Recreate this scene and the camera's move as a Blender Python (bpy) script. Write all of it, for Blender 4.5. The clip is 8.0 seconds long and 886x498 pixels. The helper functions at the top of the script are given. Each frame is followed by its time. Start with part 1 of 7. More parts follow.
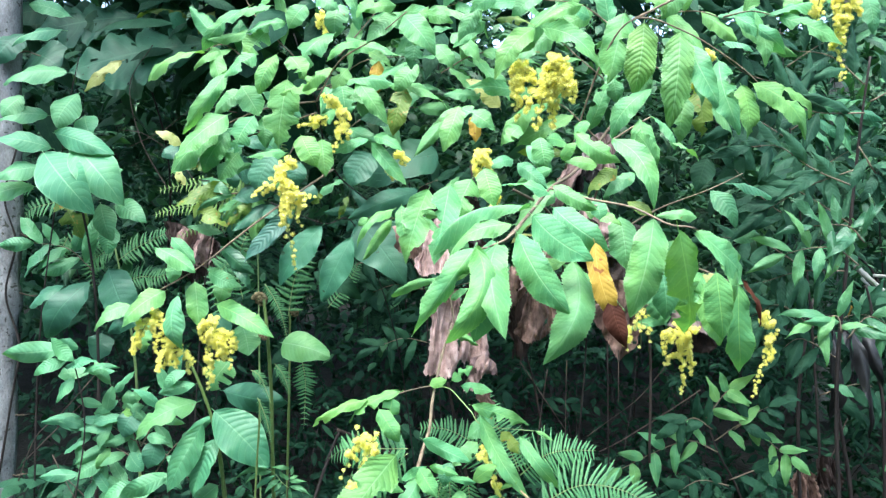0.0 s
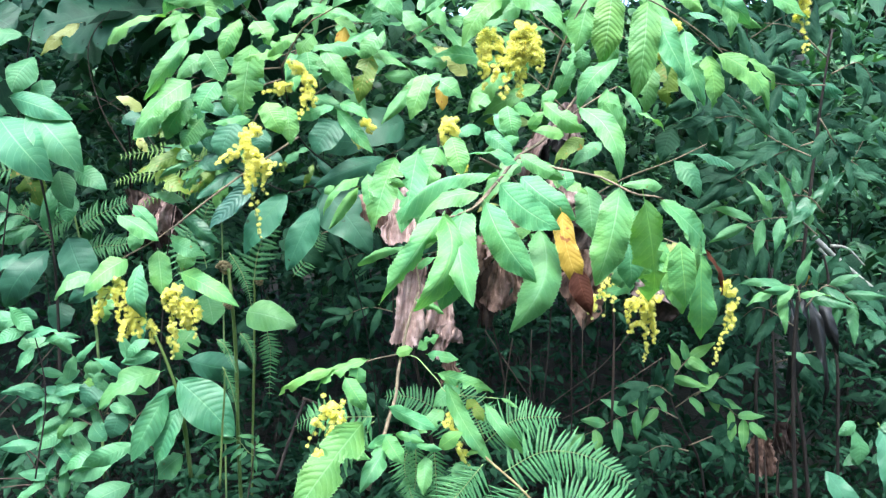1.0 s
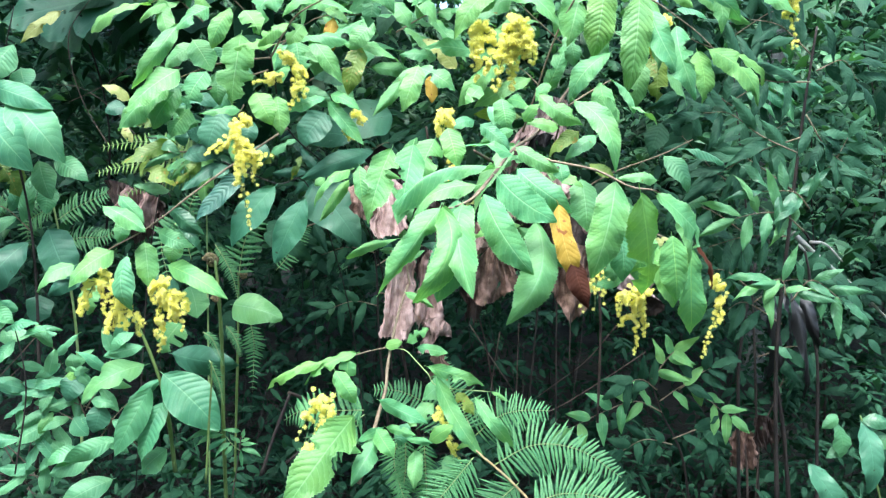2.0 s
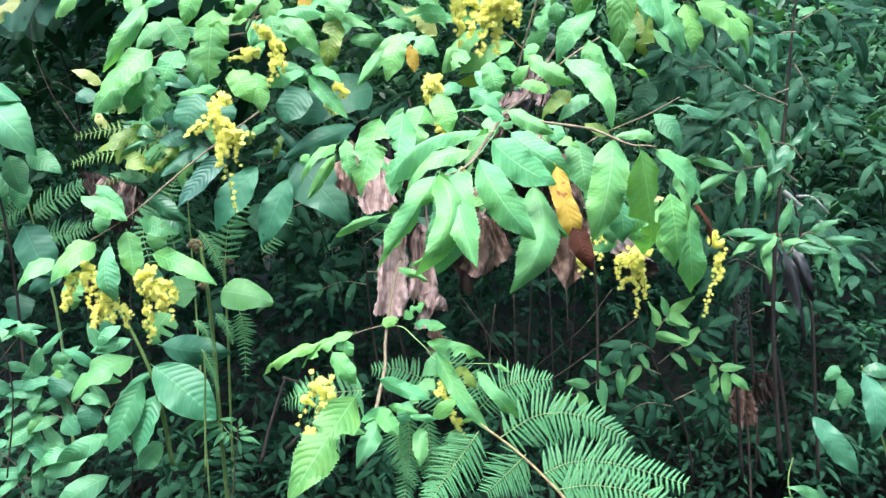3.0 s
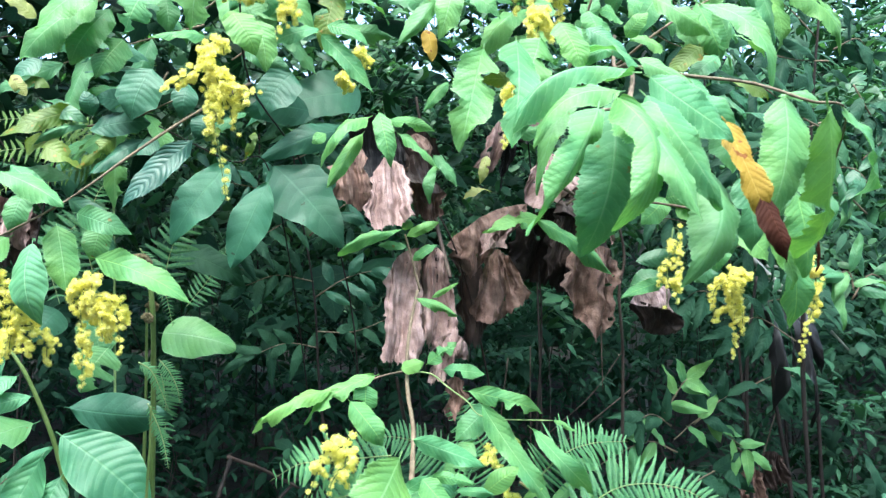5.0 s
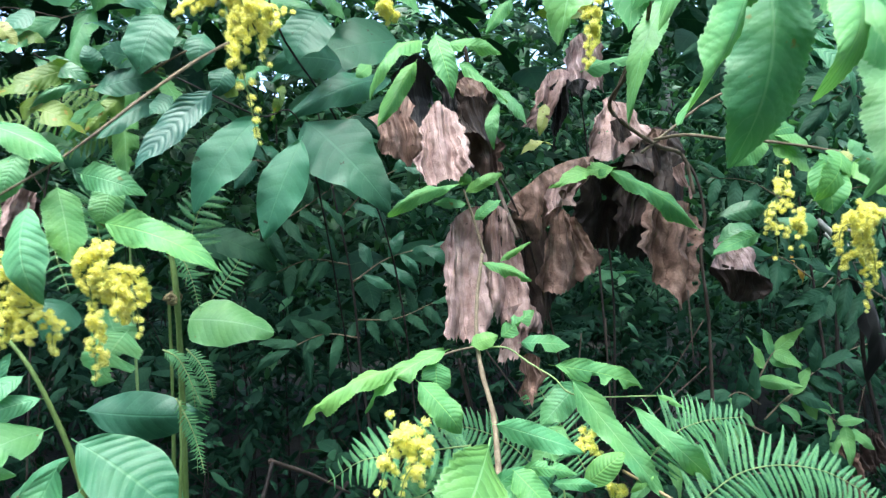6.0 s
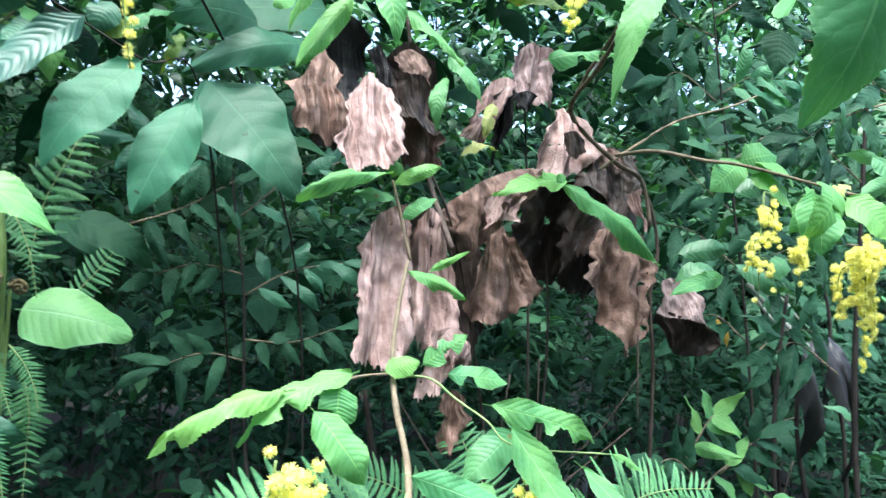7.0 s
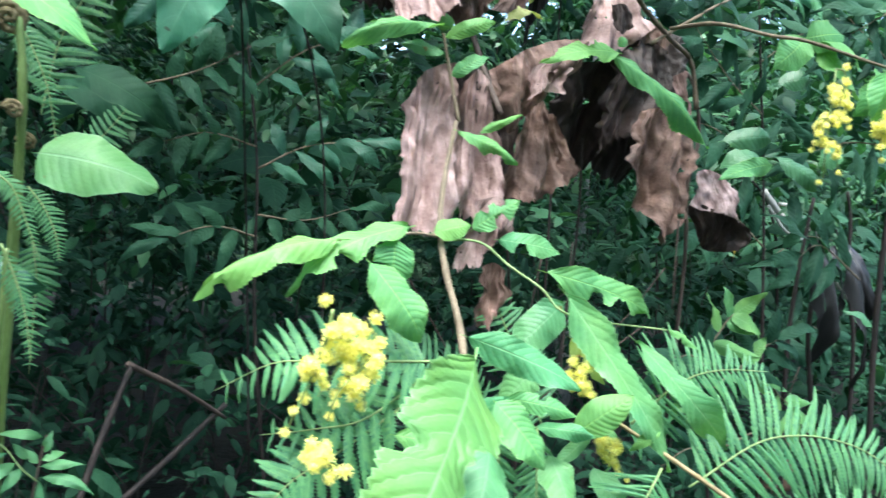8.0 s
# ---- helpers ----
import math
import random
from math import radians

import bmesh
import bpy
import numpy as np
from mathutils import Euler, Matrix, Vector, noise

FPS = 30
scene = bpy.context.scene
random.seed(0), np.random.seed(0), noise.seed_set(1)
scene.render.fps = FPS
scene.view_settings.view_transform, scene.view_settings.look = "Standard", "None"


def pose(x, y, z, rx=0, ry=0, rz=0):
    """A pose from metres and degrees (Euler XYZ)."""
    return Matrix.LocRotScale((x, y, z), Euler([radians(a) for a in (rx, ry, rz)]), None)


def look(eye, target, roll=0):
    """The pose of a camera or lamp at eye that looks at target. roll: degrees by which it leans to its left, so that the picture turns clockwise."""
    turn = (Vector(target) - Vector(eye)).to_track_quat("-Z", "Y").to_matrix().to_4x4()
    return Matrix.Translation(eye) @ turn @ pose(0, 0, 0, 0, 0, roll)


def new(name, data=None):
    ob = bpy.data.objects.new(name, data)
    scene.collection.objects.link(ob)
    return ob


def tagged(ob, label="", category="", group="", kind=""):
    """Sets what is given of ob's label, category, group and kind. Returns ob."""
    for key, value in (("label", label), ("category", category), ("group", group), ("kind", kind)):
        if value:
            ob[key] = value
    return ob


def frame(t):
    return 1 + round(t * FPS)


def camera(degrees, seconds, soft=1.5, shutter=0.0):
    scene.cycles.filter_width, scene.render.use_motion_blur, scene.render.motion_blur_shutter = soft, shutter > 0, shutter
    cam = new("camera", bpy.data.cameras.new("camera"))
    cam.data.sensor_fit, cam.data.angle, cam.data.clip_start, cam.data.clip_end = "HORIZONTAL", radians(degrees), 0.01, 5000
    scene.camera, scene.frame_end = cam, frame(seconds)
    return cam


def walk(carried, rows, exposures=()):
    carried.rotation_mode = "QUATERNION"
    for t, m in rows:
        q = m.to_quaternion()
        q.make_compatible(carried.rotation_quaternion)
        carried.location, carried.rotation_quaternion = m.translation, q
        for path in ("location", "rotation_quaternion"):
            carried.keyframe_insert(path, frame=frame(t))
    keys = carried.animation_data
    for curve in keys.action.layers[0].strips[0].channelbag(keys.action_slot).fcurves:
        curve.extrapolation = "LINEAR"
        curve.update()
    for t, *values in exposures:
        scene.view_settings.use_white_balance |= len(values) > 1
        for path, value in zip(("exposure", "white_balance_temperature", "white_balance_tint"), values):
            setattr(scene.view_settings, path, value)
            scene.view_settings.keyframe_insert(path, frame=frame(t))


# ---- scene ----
cam = camera(54.8, 8.0, 1.35, 0.25)
PATH = [
    (0, (0.067, 0.102, 1.442), (0.0, 2.099, 1.362), 1.1),
    (0.5, (0.064, 0.103, 1.44), (0.031, 2.1, 1.342), 1.2),
    (1, (0.061, 0.103, 1.439), (0.08, 2.098, 1.291), 1.4),
    (2.3, (0.011, 0.119, 1.427), (0.123, 2.11, 1.265), 1.2),
    (2.5, (0.007, 0.129, 1.425), (0.162, 2.116, 1.25), 0.0),
    (3, (-0.01, 0.157, 1.413), (0.124, 2.142, 1.207), -1.3),
    (3.5, (-0.055, 0.245, 1.349), (0.037, 2.231, 1.134), -3.2),
    (4, (-0.142, 0.381, 1.284), (0.04, 2.37, 1.177), -1.4),
    (4.5, (-0.216, 0.489, 1.23), (0.179, 2.449, 1.181), 1.0),
    (4.7, (-0.264, 0.562, 1.216), (0.205, 2.506, 1.279), 1.2),
    (5.8, (-0.359, 0.808, 1.169), (0.13, 2.746, 1.228), -1.5),
    (6, (-0.342, 0.883, 1.141), (0.119, 2.828, 1.215), -2.6),
    (6.5, (-0.298, 1.087, 1.109), (0.256, 3.002, 1.269), -0.1),
    (7, (-0.297, 1.141, 1.097), (0.375, 3.015, 1.283), 2.7),
    (7.5, (-0.296, 1.233, 1.05), (0.568, 3.037, 1.04), 6.4),
    (8, (-0.342, 1.229, 1.039), (0.384, 3.093, 1.02), 5.4),
]
walk(cam, [(t, look(eye, target, roll)) for t, eye, target, roll in PATH], [(0, 2.46, 5950, 3), (4.5, 2.47, 5950, 3), (5.9, 2.30, 5950, 3), (6.6, 2.72, 5950, 3), (8, 2.62, 5950, 3)])

# ---- light: a bright overcast sky over a clearing, forest ahead ----
world = bpy.data.worlds.new("sky")
scene.world = world
world.use_nodes = True
wn = world.node_tree.nodes
sky = wn.new("ShaderNodeTexSky")
sky.sky_type, sky.sun_disc = "NISHITA", False
sky.sun_elevation, sky.sun_rotation = radians(73), radians(200)
sky.air_density, sky.dust_density, sky.ozone_density = 1.0, 4.0, 1.0
wn["Background"].inputs["Strength"].default_value = 0.15
world.node_tree.links.new(sky.outputs[0], wn["Background"].inputs["Color"])

sun = new("sun", bpy.data.lights.new("sun", "SUN"))
sun.data.energy, sun.data.angle, sun.data.color = 1.5, radians(45), (1.0, 0.98, 0.94)
sun.matrix_basis = look((-1.0, -2.2, 8.0), (0, 0, 0))


# ---- materials ----
def nodes_of(name):
    m = bpy.data.materials.new(name)
    m.use_nodes = True
    return m, m.node_tree.nodes, m.node_tree.links


def math_node(n, l, op, a, b=None, c=None):
    k = n.new("ShaderNodeMath")
    k.operation = op
    for i, v in enumerate((a, b, c)):
        if v is None:
            continue
        if isinstance(v, (int, float)):
            k.inputs[i].default_value = v
        else:
            l.new(v, k.inputs[i])
    return k.outputs[0]


def mix_node(n, l, fac, a, b, blend="MIX"):
    k = n.new("ShaderNodeMix")
    k.data_type, k.blend_type = "RGBA", blend
    for i, v in ((0, fac), (6, a), (7, b)):
        if isinstance(v, (int, float)):
            k.inputs[i].default_value = v
        elif isinstance(v, tuple):
            k.inputs[i].default_value = (*v, 1)
        else:
            l.new(v, k.inputs[i])
    return k.outputs[2]


def ramp_node(n, l, x, a, b):
    k = n.new("ShaderNodeMapRange")
    l.new(x, k.inputs[0])
    k.inputs[1].default_value, k.inputs[2].default_value = a, b
    return k.outputs[0]


def soft_node(n, l, x, a, b):
    """A ramp with rounded ends."""
    k = n.new("ShaderNodeMapRange")
    k.interpolation_type = "SMOOTHSTEP"
    l.new(x, k.inputs[0])
    k.inputs[1].default_value, k.inputs[2].default_value = a, b
    return k.outputs[0]


def noise_node(n, l, scale, detail=3.0, vector=None):
    k = n.new("ShaderNodeTexNoise")
    k.inputs["Scale"].default_value, k.inputs["Detail"].default_value = scale, detail
    if vector is not None:
        l.new(vector, k.inputs["Vector"])
    return k.outputs["Fac"]


def leaf_material(name, dark, light, vein, veins=11, rough=0.42, glow=0.3, spots=0.0, spot=(0.12, 0.06, 0.02), relief=0.5, gloss=0.5):
    """Leaf blade: feathered veins along the blade's own coordinates, patchy green, let-through light."""
    m, n, l = nodes_of(name)
    bsdf = n["Principled BSDF"]
    uv = n.new("ShaderNodeUVMap").outputs[0]
    sep = n.new("ShaderNodeSeparateXYZ")
    l.new(uv, sep.inputs[0])
    a = math_node(n, l, "MULTIPLY", math_node(n, l, "ABSOLUTE", math_node(n, l, "SUBTRACT", sep.outputs[0], 0.5)), 2.0)
    arc = math_node(n, l, "MULTIPLY", math_node(n, l, "POWER", a, 1.5), 0.16)
    phase = math_node(n, l, "MULTIPLY", math_node(n, l, "SUBTRACT", sep.outputs[1], arc), float(veins))
    tri = math_node(n, l, "PINGPONG", phase, 0.5)
    side = ramp_node(n, l, tri, 0.07, 0.02)
    mid = ramp_node(n, l, a, 0.05, 0.018)
    lines = math_node(n, l, "MAXIMUM", math_node(n, l, "MULTIPLY", side, 0.2), math_node(n, l, "MULTIPLY", mid, 0.4))
    rnd = math_node(n, l, "FRACT", math_node(n, l, "ADD", n.new("ShaderNodeObjectInfo").outputs["Random"], n.new("ShaderNodeNewGeometry").outputs["Random Per Island"]))
    pos = n.new("ShaderNodeNewGeometry").outputs["Position"]
    patch = noise_node(n, l, 22, 4, pos)
    fac = math_node(n, l, "ADD", math_node(n, l, "MULTIPLY", rnd, 0.75), math_node(n, l, "MULTIPLY", math_node(n, l, "SUBTRACT", patch, 0.5), 1.1), None)
    col = mix_node(n, l, fac, dark, light)
    fine = noise_node(n, l, 260, 3, pos)
    col = mix_node(n, l, 0.35, col, mix_node(n, l, fine, (0.35, 0.35, 0.3), (1, 1, 1)), "MULTIPLY")
    col = mix_node(n, l, lines, col, vein)
    col = mix_node(n, l, math_node(n, l, "MULTIPLY", ramp_node(n, l, a, 0.92, 0.99), 0.35), col, vein)
    if spots:
        s = noise_node(n, l, 75, 5, pos)
        col = mix_node(n, l, math_node(n, l, "MULTIPLY", ramp_node(n, l, s, 0.70 - spots, 0.73 - spots), 0.85), col, spot)
    l.new(col, bsdf.inputs["Base Color"])
    bsdf.inputs["Roughness"].default_value = rough
    bsdf.inputs["Specular IOR Level"].default_value = gloss
    h = math_node(n, l, "ADD", math_node(n, l, "MULTIPLY", soft_node(n, l, tri, 0.0, 0.42), relief), math_node(n, l, "MULTIPLY", math_node(n, l, "SUBTRACT", fine, mid), 0.4))
    bump = n.new("ShaderNodeBump")
    bump.inputs["Strength"].default_value, bump.inputs["Distance"].default_value = 0.4, 0.002
    l.new(h, bump.inputs["Height"])
    l.new(bump.outputs[0], bsdf.inputs["Normal"])
    tr = n.new("ShaderNodeBsdfTranslucent")
    l.new(mix_node(n, l, 1.0, col, (1.15, 1.25, 0.55), "MULTIPLY"), tr.inputs["Color"])
    l.new(bump.outputs[0], tr.inputs["Normal"])
    mx = n.new("ShaderNodeMixShader")
    mx.inputs[0].default_value = glow
    l.new(bsdf.outputs[0], mx.inputs[1])
    l.new(tr.outputs[0], mx.inputs[2])
    l.new(mx.outputs[0], n["Material Output"].inputs["Surface"])
    return m


def rough_material(name, c1, c2, scale=30.0, rough=0.8, bump_d=0.004, stretch=(1, 1, 1), spots=None, thin=0.0, grit=0.6):
    """Bark, stalks, soil and dried tissue: two noises, fine relief."""
    m, n, l = nodes_of(name)
    bsdf = n["Principled BSDF"]
    geo = n.new("ShaderNodeNewGeometry")
    mp = n.new("ShaderNodeMapping")
    mp.inputs["Scale"].default_value = stretch
    l.new(geo.outputs["Position"], mp.inputs["Vector"])
    big = noise_node(n, l, scale, 5, mp.outputs[0])
    fine = noise_node(n, l, scale * 7, 4, mp.outputs[0])
    col = mix_node(n, l, ramp_node(n, l, big, 0.3, 0.7), c1, c2)
    col = mix_node(n, l, grit, col, mix_node(n, l, ramp_node(n, l, fine, 0.25, 0.75), (0.45, 0.42, 0.4), (1.15, 1.15, 1.15)), "MULTIPLY")
    if spots:
        s = noise_node(n, l, scale * 2.3, 3, geo.outputs["Position"])
        col = mix_node(n, l, ramp_node(n, l, s, 0.62, 0.68), col, spots)
    l.new(col, bsdf.inputs["Base Color"])
    bsdf.inputs["Roughness"].default_value = rough
    bsdf.inputs["Specular IOR Level"].default_value = 0.25
    bump = n.new("ShaderNodeBump")
    bump.inputs["Strength"].default_value, bump.inputs["Distance"].default_value = 0.8, bump_d
    l.new(math_node(n, l, "ADD", big, math_node(n, l, "MULTIPLY", fine, 0.5)), bump.inputs["Height"])
    l.new(bump.outputs[0], bsdf.inputs["Normal"])
    if thin:
        tr = n.new("ShaderNodeBsdfTranslucent")
        l.new(col, tr.inputs["Color"])
        mx = n.new("ShaderNodeMixShader")
        mx.inputs[0].default_value = thin
        l.new(bsdf.outputs[0], mx.inputs[1])
        l.new(tr.outputs[0], mx.inputs[2])
        l.new(mx.outputs[0], n["Material Output"].inputs["Surface"])
    return m


def dry_material(name, c1, c2, stain, thin=0.08):
    """Papery withered blade: ribs that fan out along its length, blotches, small dark holes."""
    m, n, l = nodes_of(name)
    bsdf = n["Principled BSDF"]
    sep = n.new("ShaderNodeSeparateXYZ")
    l.new(n.new("ShaderNodeUVMap").outputs[0], sep.inputs[0])
    pos = n.new("ShaderNodeNewGeometry").outputs["Position"]
    big, mid, fine = noise_node(n, l, 9, 4, pos), noise_node(n, l, 42, 5, pos), noise_node(n, l, 240, 4, pos)
    wob = math_node(n, l, "MULTIPLY", math_node(n, l, "SUBTRACT", mid, 0.5), 0.12)
    tri = math_node(n, l, "PINGPONG", math_node(n, l, "MULTIPLY", math_node(n, l, "ADD", sep.outputs[0], wob), 7.0), 0.5)
    rib = ramp_node(n, l, tri, 0.10, 0.02)
    col = mix_node(n, l, ramp_node(n, l, mid, 0.33, 0.68), c1, c2)
    col = mix_node(n, l, math_node(n, l, "MULTIPLY", ramp_node(n, l, big, 0.47, 0.63), 0.75), col, stain)
    mp = n.new("ShaderNodeMapping")
    mp.inputs["Scale"].default_value = (18, 4.0, 1)
    l.new(n["UV Map"].outputs[0], mp.inputs["Vector"])
    streak = noise_node(n, l, 1.0, 4, mp.outputs[0])
    col = mix_node(n, l, math_node(n, l, "MULTIPLY", ramp_node(n, l, streak, 0.5, 0.75), 0.10), col, stain)
    col = mix_node(n, l, math_node(n, l, "MULTIPLY", rib, 0.2), col, stain)
    col = mix_node(n, l, 0.35, col, mix_node(n, l, ramp_node(n, l, fine, 0.25, 0.75), (0.45, 0.42, 0.4), (1.1, 1.1, 1.1)), "MULTIPLY")
    herring = math_node(n, l, "PINGPONG", math_node(n, l, "MULTIPLY", math_node(n, l, "ADD", sep.outputs[1], math_node(n, l, "MULTIPLY", math_node(n, l, "ADD", tri, wob), 0.5)), 9.0), 0.5)
    col = mix_node(n, l, math_node(n, l, "MULTIPLY", ramp_node(n, l, herring, 0.06, 0.015), 0.28), col, stain)
    spot = noise_node(n, l, 85, 2, pos)
    col = mix_node(n, l, ramp_node(n, l, spot, 0.72, 0.75), col, (0.02, 0.014, 0.012))
    l.new(col, bsdf.inputs["Base Color"])
    bsdf.inputs["Roughness"].default_value, bsdf.inputs["Specular IOR Level"].default_value = 0.6, 0.3
    bump = n.new("ShaderNodeBump")
    bump.inputs["Strength"].default_value, bump.inputs["Distance"].default_value = 0.6, 0.006
    l.new(math_node(n, l, "ADD", math_node(n, l, "ADD", mid, math_node(n, l, "MULTIPLY", fine, 0.3)), math_node(n, l, "MULTIPLY", rib, 0.3)), bump.inputs["Height"])
    l.new(bump.outputs[0], bsdf.inputs["Normal"])
    tr = n.new("ShaderNodeBsdfTranslucent")
    l.new(col, tr.inputs["Color"])
    mx = n.new("ShaderNodeMixShader")
    mx.inputs[0].default_value = thin
    l.new(bsdf.outputs[0], mx.inputs[1])
    l.new(tr.outputs[0], mx.inputs[2])
    l.new(mx.outputs[0], n["Material Output"].inputs["Surface"])
    return m


MAT = {
    "lime": leaf_material("leaf_lime", (0.105, 0.335, 0.145), (0.215, 0.445, 0.115), (0.34, 0.58, 0.30), 12, 0.52, 0.3, 0.0, relief=0.36, gloss=0.32),
    "mint": leaf_material("leaf_mint", (0.095, 0.31, 0.17), (0.175, 0.42, 0.185), (0.30, 0.55, 0.30), 11, 0.5, 0.3, 0.0, relief=0.55, gloss=0.4),
    "quilted": leaf_material("leaf_quilted_lime", (0.105, 0.28, 0.08), (0.20, 0.39, 0.08), (0.30, 0.55, 0.26), 14, 0.5, 0.3, 0.0, relief=1.1, gloss=0.35),
    "green": leaf_material("leaf_green", (0.085, 0.27, 0.12), (0.175, 0.40, 0.13), (0.22, 0.42, 0.23), 12, 0.5, 0.28, 0.01, (0.17, 0.15, 0.04), relief=0.4, gloss=0.4),
    "midgreen": leaf_material("leaf_midgreen", (0.042, 0.15, 0.075), (0.115, 0.30, 0.125), (0.13, 0.29, 0.14), 9, 0.4, 0.3, 0.0),
    "deep": leaf_material("leaf_deep", (0.034, 0.125, 0.075), (0.068, 0.215, 0.12), (0.085, 0.24, 0.14), 9, 0.48, 0.2, 0.01, (0.03, 0.05, 0.02), relief=0.4, gloss=0.4),
    "fresh": leaf_material("leaf_fresh_lime", (0.11, 0.33, 0.125), (0.205, 0.43, 0.105), (0.32, 0.58, 0.17), 12, 0.5, 0.32, 0.0, relief=0.42, gloss=0.32),
    "teal": leaf_material("leaf_blue_green", (0.06, 0.22, 0.125), (0.105, 0.31, 0.17), (0.12, 0.33, 0.18), 8, 0.5, 0.22, 0.01, (0.03, 0.05, 0.02), relief=0.4, gloss=0.3),
    "corrugated": leaf_material("leaf_corrugated", (0.04, 0.14, 0.10), (0.08, 0.22, 0.15), (0.08, 0.2, 0.14), 13, 0.4, 0.15, 0.0, relief=1.1, gloss=0.5),
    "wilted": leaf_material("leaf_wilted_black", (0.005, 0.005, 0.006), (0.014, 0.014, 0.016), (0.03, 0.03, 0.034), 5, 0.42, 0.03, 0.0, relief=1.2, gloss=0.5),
    "olive": leaf_material("leaf_olive", (0.10, 0.19, 0.03), (0.25, 0.36, 0.06), (0.3, 0.36, 0.12), 12, 0.5, 0.35, 0.08, (0.3, 0.2, 0.04)),
    "shade": leaf_material("leaf_painted_shade", (0.016, 0.06, 0.035), (0.045, 0.135, 0.07), (0.05, 0.13, 0.065), 9, 0.6, 0.22, 0.0, gloss=0.15),
    "gloom": leaf_material("leaf_painted_gloom", (0.010, 0.036, 0.024), (0.028, 0.082, 0.047), (0.04, 0.10, 0.055), 9, 0.7, 0.2, 0.0, gloss=0.08),
    "ribbed": leaf_material("leaf_ribbed", (0.07, 0.26, 0.13), (0.14, 0.39, 0.16), (0.18, 0.41, 0.2), 11, 0.46, 0.25, 0.0, relief=1.0, gloss=0.5),
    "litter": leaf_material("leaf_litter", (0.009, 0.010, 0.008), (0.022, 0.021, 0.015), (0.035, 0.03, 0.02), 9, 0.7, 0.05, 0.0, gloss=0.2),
    "yellow": leaf_material("leaf_yellow", (0.33, 0.19, 0.025), (0.48, 0.33, 0.055), (0.62, 0.46, 0.14), 12, 0.6, 0.3, 0.07, (0.20, 0.06, 0.02), gloss=0.2),
    "pale": leaf_material("leaf_pale", (0.36, 0.40, 0.12), (0.5, 0.52, 0.2), (0.55, 0.55, 0.3), 12, 0.5, 0.35, 0.03),
    "russet": leaf_material("leaf_russet", (0.035, 0.011, 0.007), (0.085, 0.028, 0.014), (0.09, 0.035, 0.02), 12, 0.75, 0.1, 0.05, (0.03, 0.012, 0.008), gloss=0.12),
    "fern": leaf_material("fern_leaflet", (0.065, 0.24, 0.11), (0.16, 0.40, 0.15), (0.2, 0.46, 0.16), 24, 0.42, 0.25, 0.0),
    "fernpale": leaf_material("fern_leaflet_pale", (0.13, 0.28, 0.07), (0.24, 0.40, 0.10), (0.25, 0.42, 0.14), 24, 0.45, 0.3, 0.0),
    "bark": rough_material("bark", (0.10, 0.075, 0.055), (0.19, 0.15, 0.11), 60, 0.85, 0.004, (1, 1, 0.3)),
    "twig": rough_material("young_twig", (0.14, 0.11, 0.075), (0.27, 0.22, 0.15), 90, 0.7, 0.002, (1, 1, 0.4)),
    "stalk": rough_material("green_stalk", (0.10, 0.17, 0.05), (0.17, 0.25, 0.08), 70, 0.5, 0.001, (1, 1, 0.2)),
    "rachis": rough_material("fern_stalk", (0.20, 0.33, 0.12), (0.32, 0.44, 0.18), 70, 0.5, 0.001),
    "fernstalk": rough_material("tan_fern_stalk", (0.26, 0.20, 0.10), (0.42, 0.34, 0.18), 60, 0.55, 0.001),
    "darkstem": rough_material("dark_stem", (0.016, 0.014, 0.014), (0.045, 0.036, 0.033), 50, 0.7, 0.004, (1, 1, 0.25)),
    "paletrunk": rough_material("pale_bark", (0.17, 0.18, 0.19), (0.34, 0.35, 0.36), 26, 0.85, 0.012, (1, 1, 0.6), (0.07, 0.075, 0.065)),
    "dry": dry_material("dried_leaf", (0.25, 0.158, 0.143), (0.55, 0.39, 0.37), (0.10, 0.055, 0.046)),
    "drypale": dry_material("dried_leaf_pale", (0.29, 0.195, 0.19), (0.60, 0.46, 0.46), (0.17, 0.10, 0.092)),
    "drymid": dry_material("dried_leaf_brown", (0.10, 0.058, 0.044), (0.33, 0.205, 0.165), (0.05, 0.028, 0.022)),
    "drydark": dry_material("dried_leaf_dark_and_shade", (0.022, 0.015, 0.013), (0.065, 0.042, 0.036), (0.012, 0.009, 0.008), 0.03),
    "dryhollow": dry_material("hollow_shade_leaf", (0.007, 0.006, 0.007), (0.018, 0.016, 0.018), (0.005, 0.005, 0.005), 0.02),
    "fiddle": rough_material("fiddlehead_scales", (0.10, 0.08, 0.04), (0.28, 0.24, 0.13), 150, 0.9, 0.004),
    "drystalk": rough_material("dry_stalk", (0.045, 0.034, 0.03), (0.12, 0.09, 0.075), 40, 0.8, 0.004, (1, 1, 0.3)),
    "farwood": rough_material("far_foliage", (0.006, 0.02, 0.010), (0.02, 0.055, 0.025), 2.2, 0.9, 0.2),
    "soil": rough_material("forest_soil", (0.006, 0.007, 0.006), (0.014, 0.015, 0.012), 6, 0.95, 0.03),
    "petal": rough_material("yellow_blossom", (0.93, 0.88, 0.20), (0.98, 0.97, 0.46), 160, 0.6, 0.001, (1, 1, 1), None, 0.5, 0.1),
    "straw": rough_material("bleached_frond", (0.4, 0.4, 0.36), (0.6, 0.6, 0.55), 60, 0.7, 0.001),
}


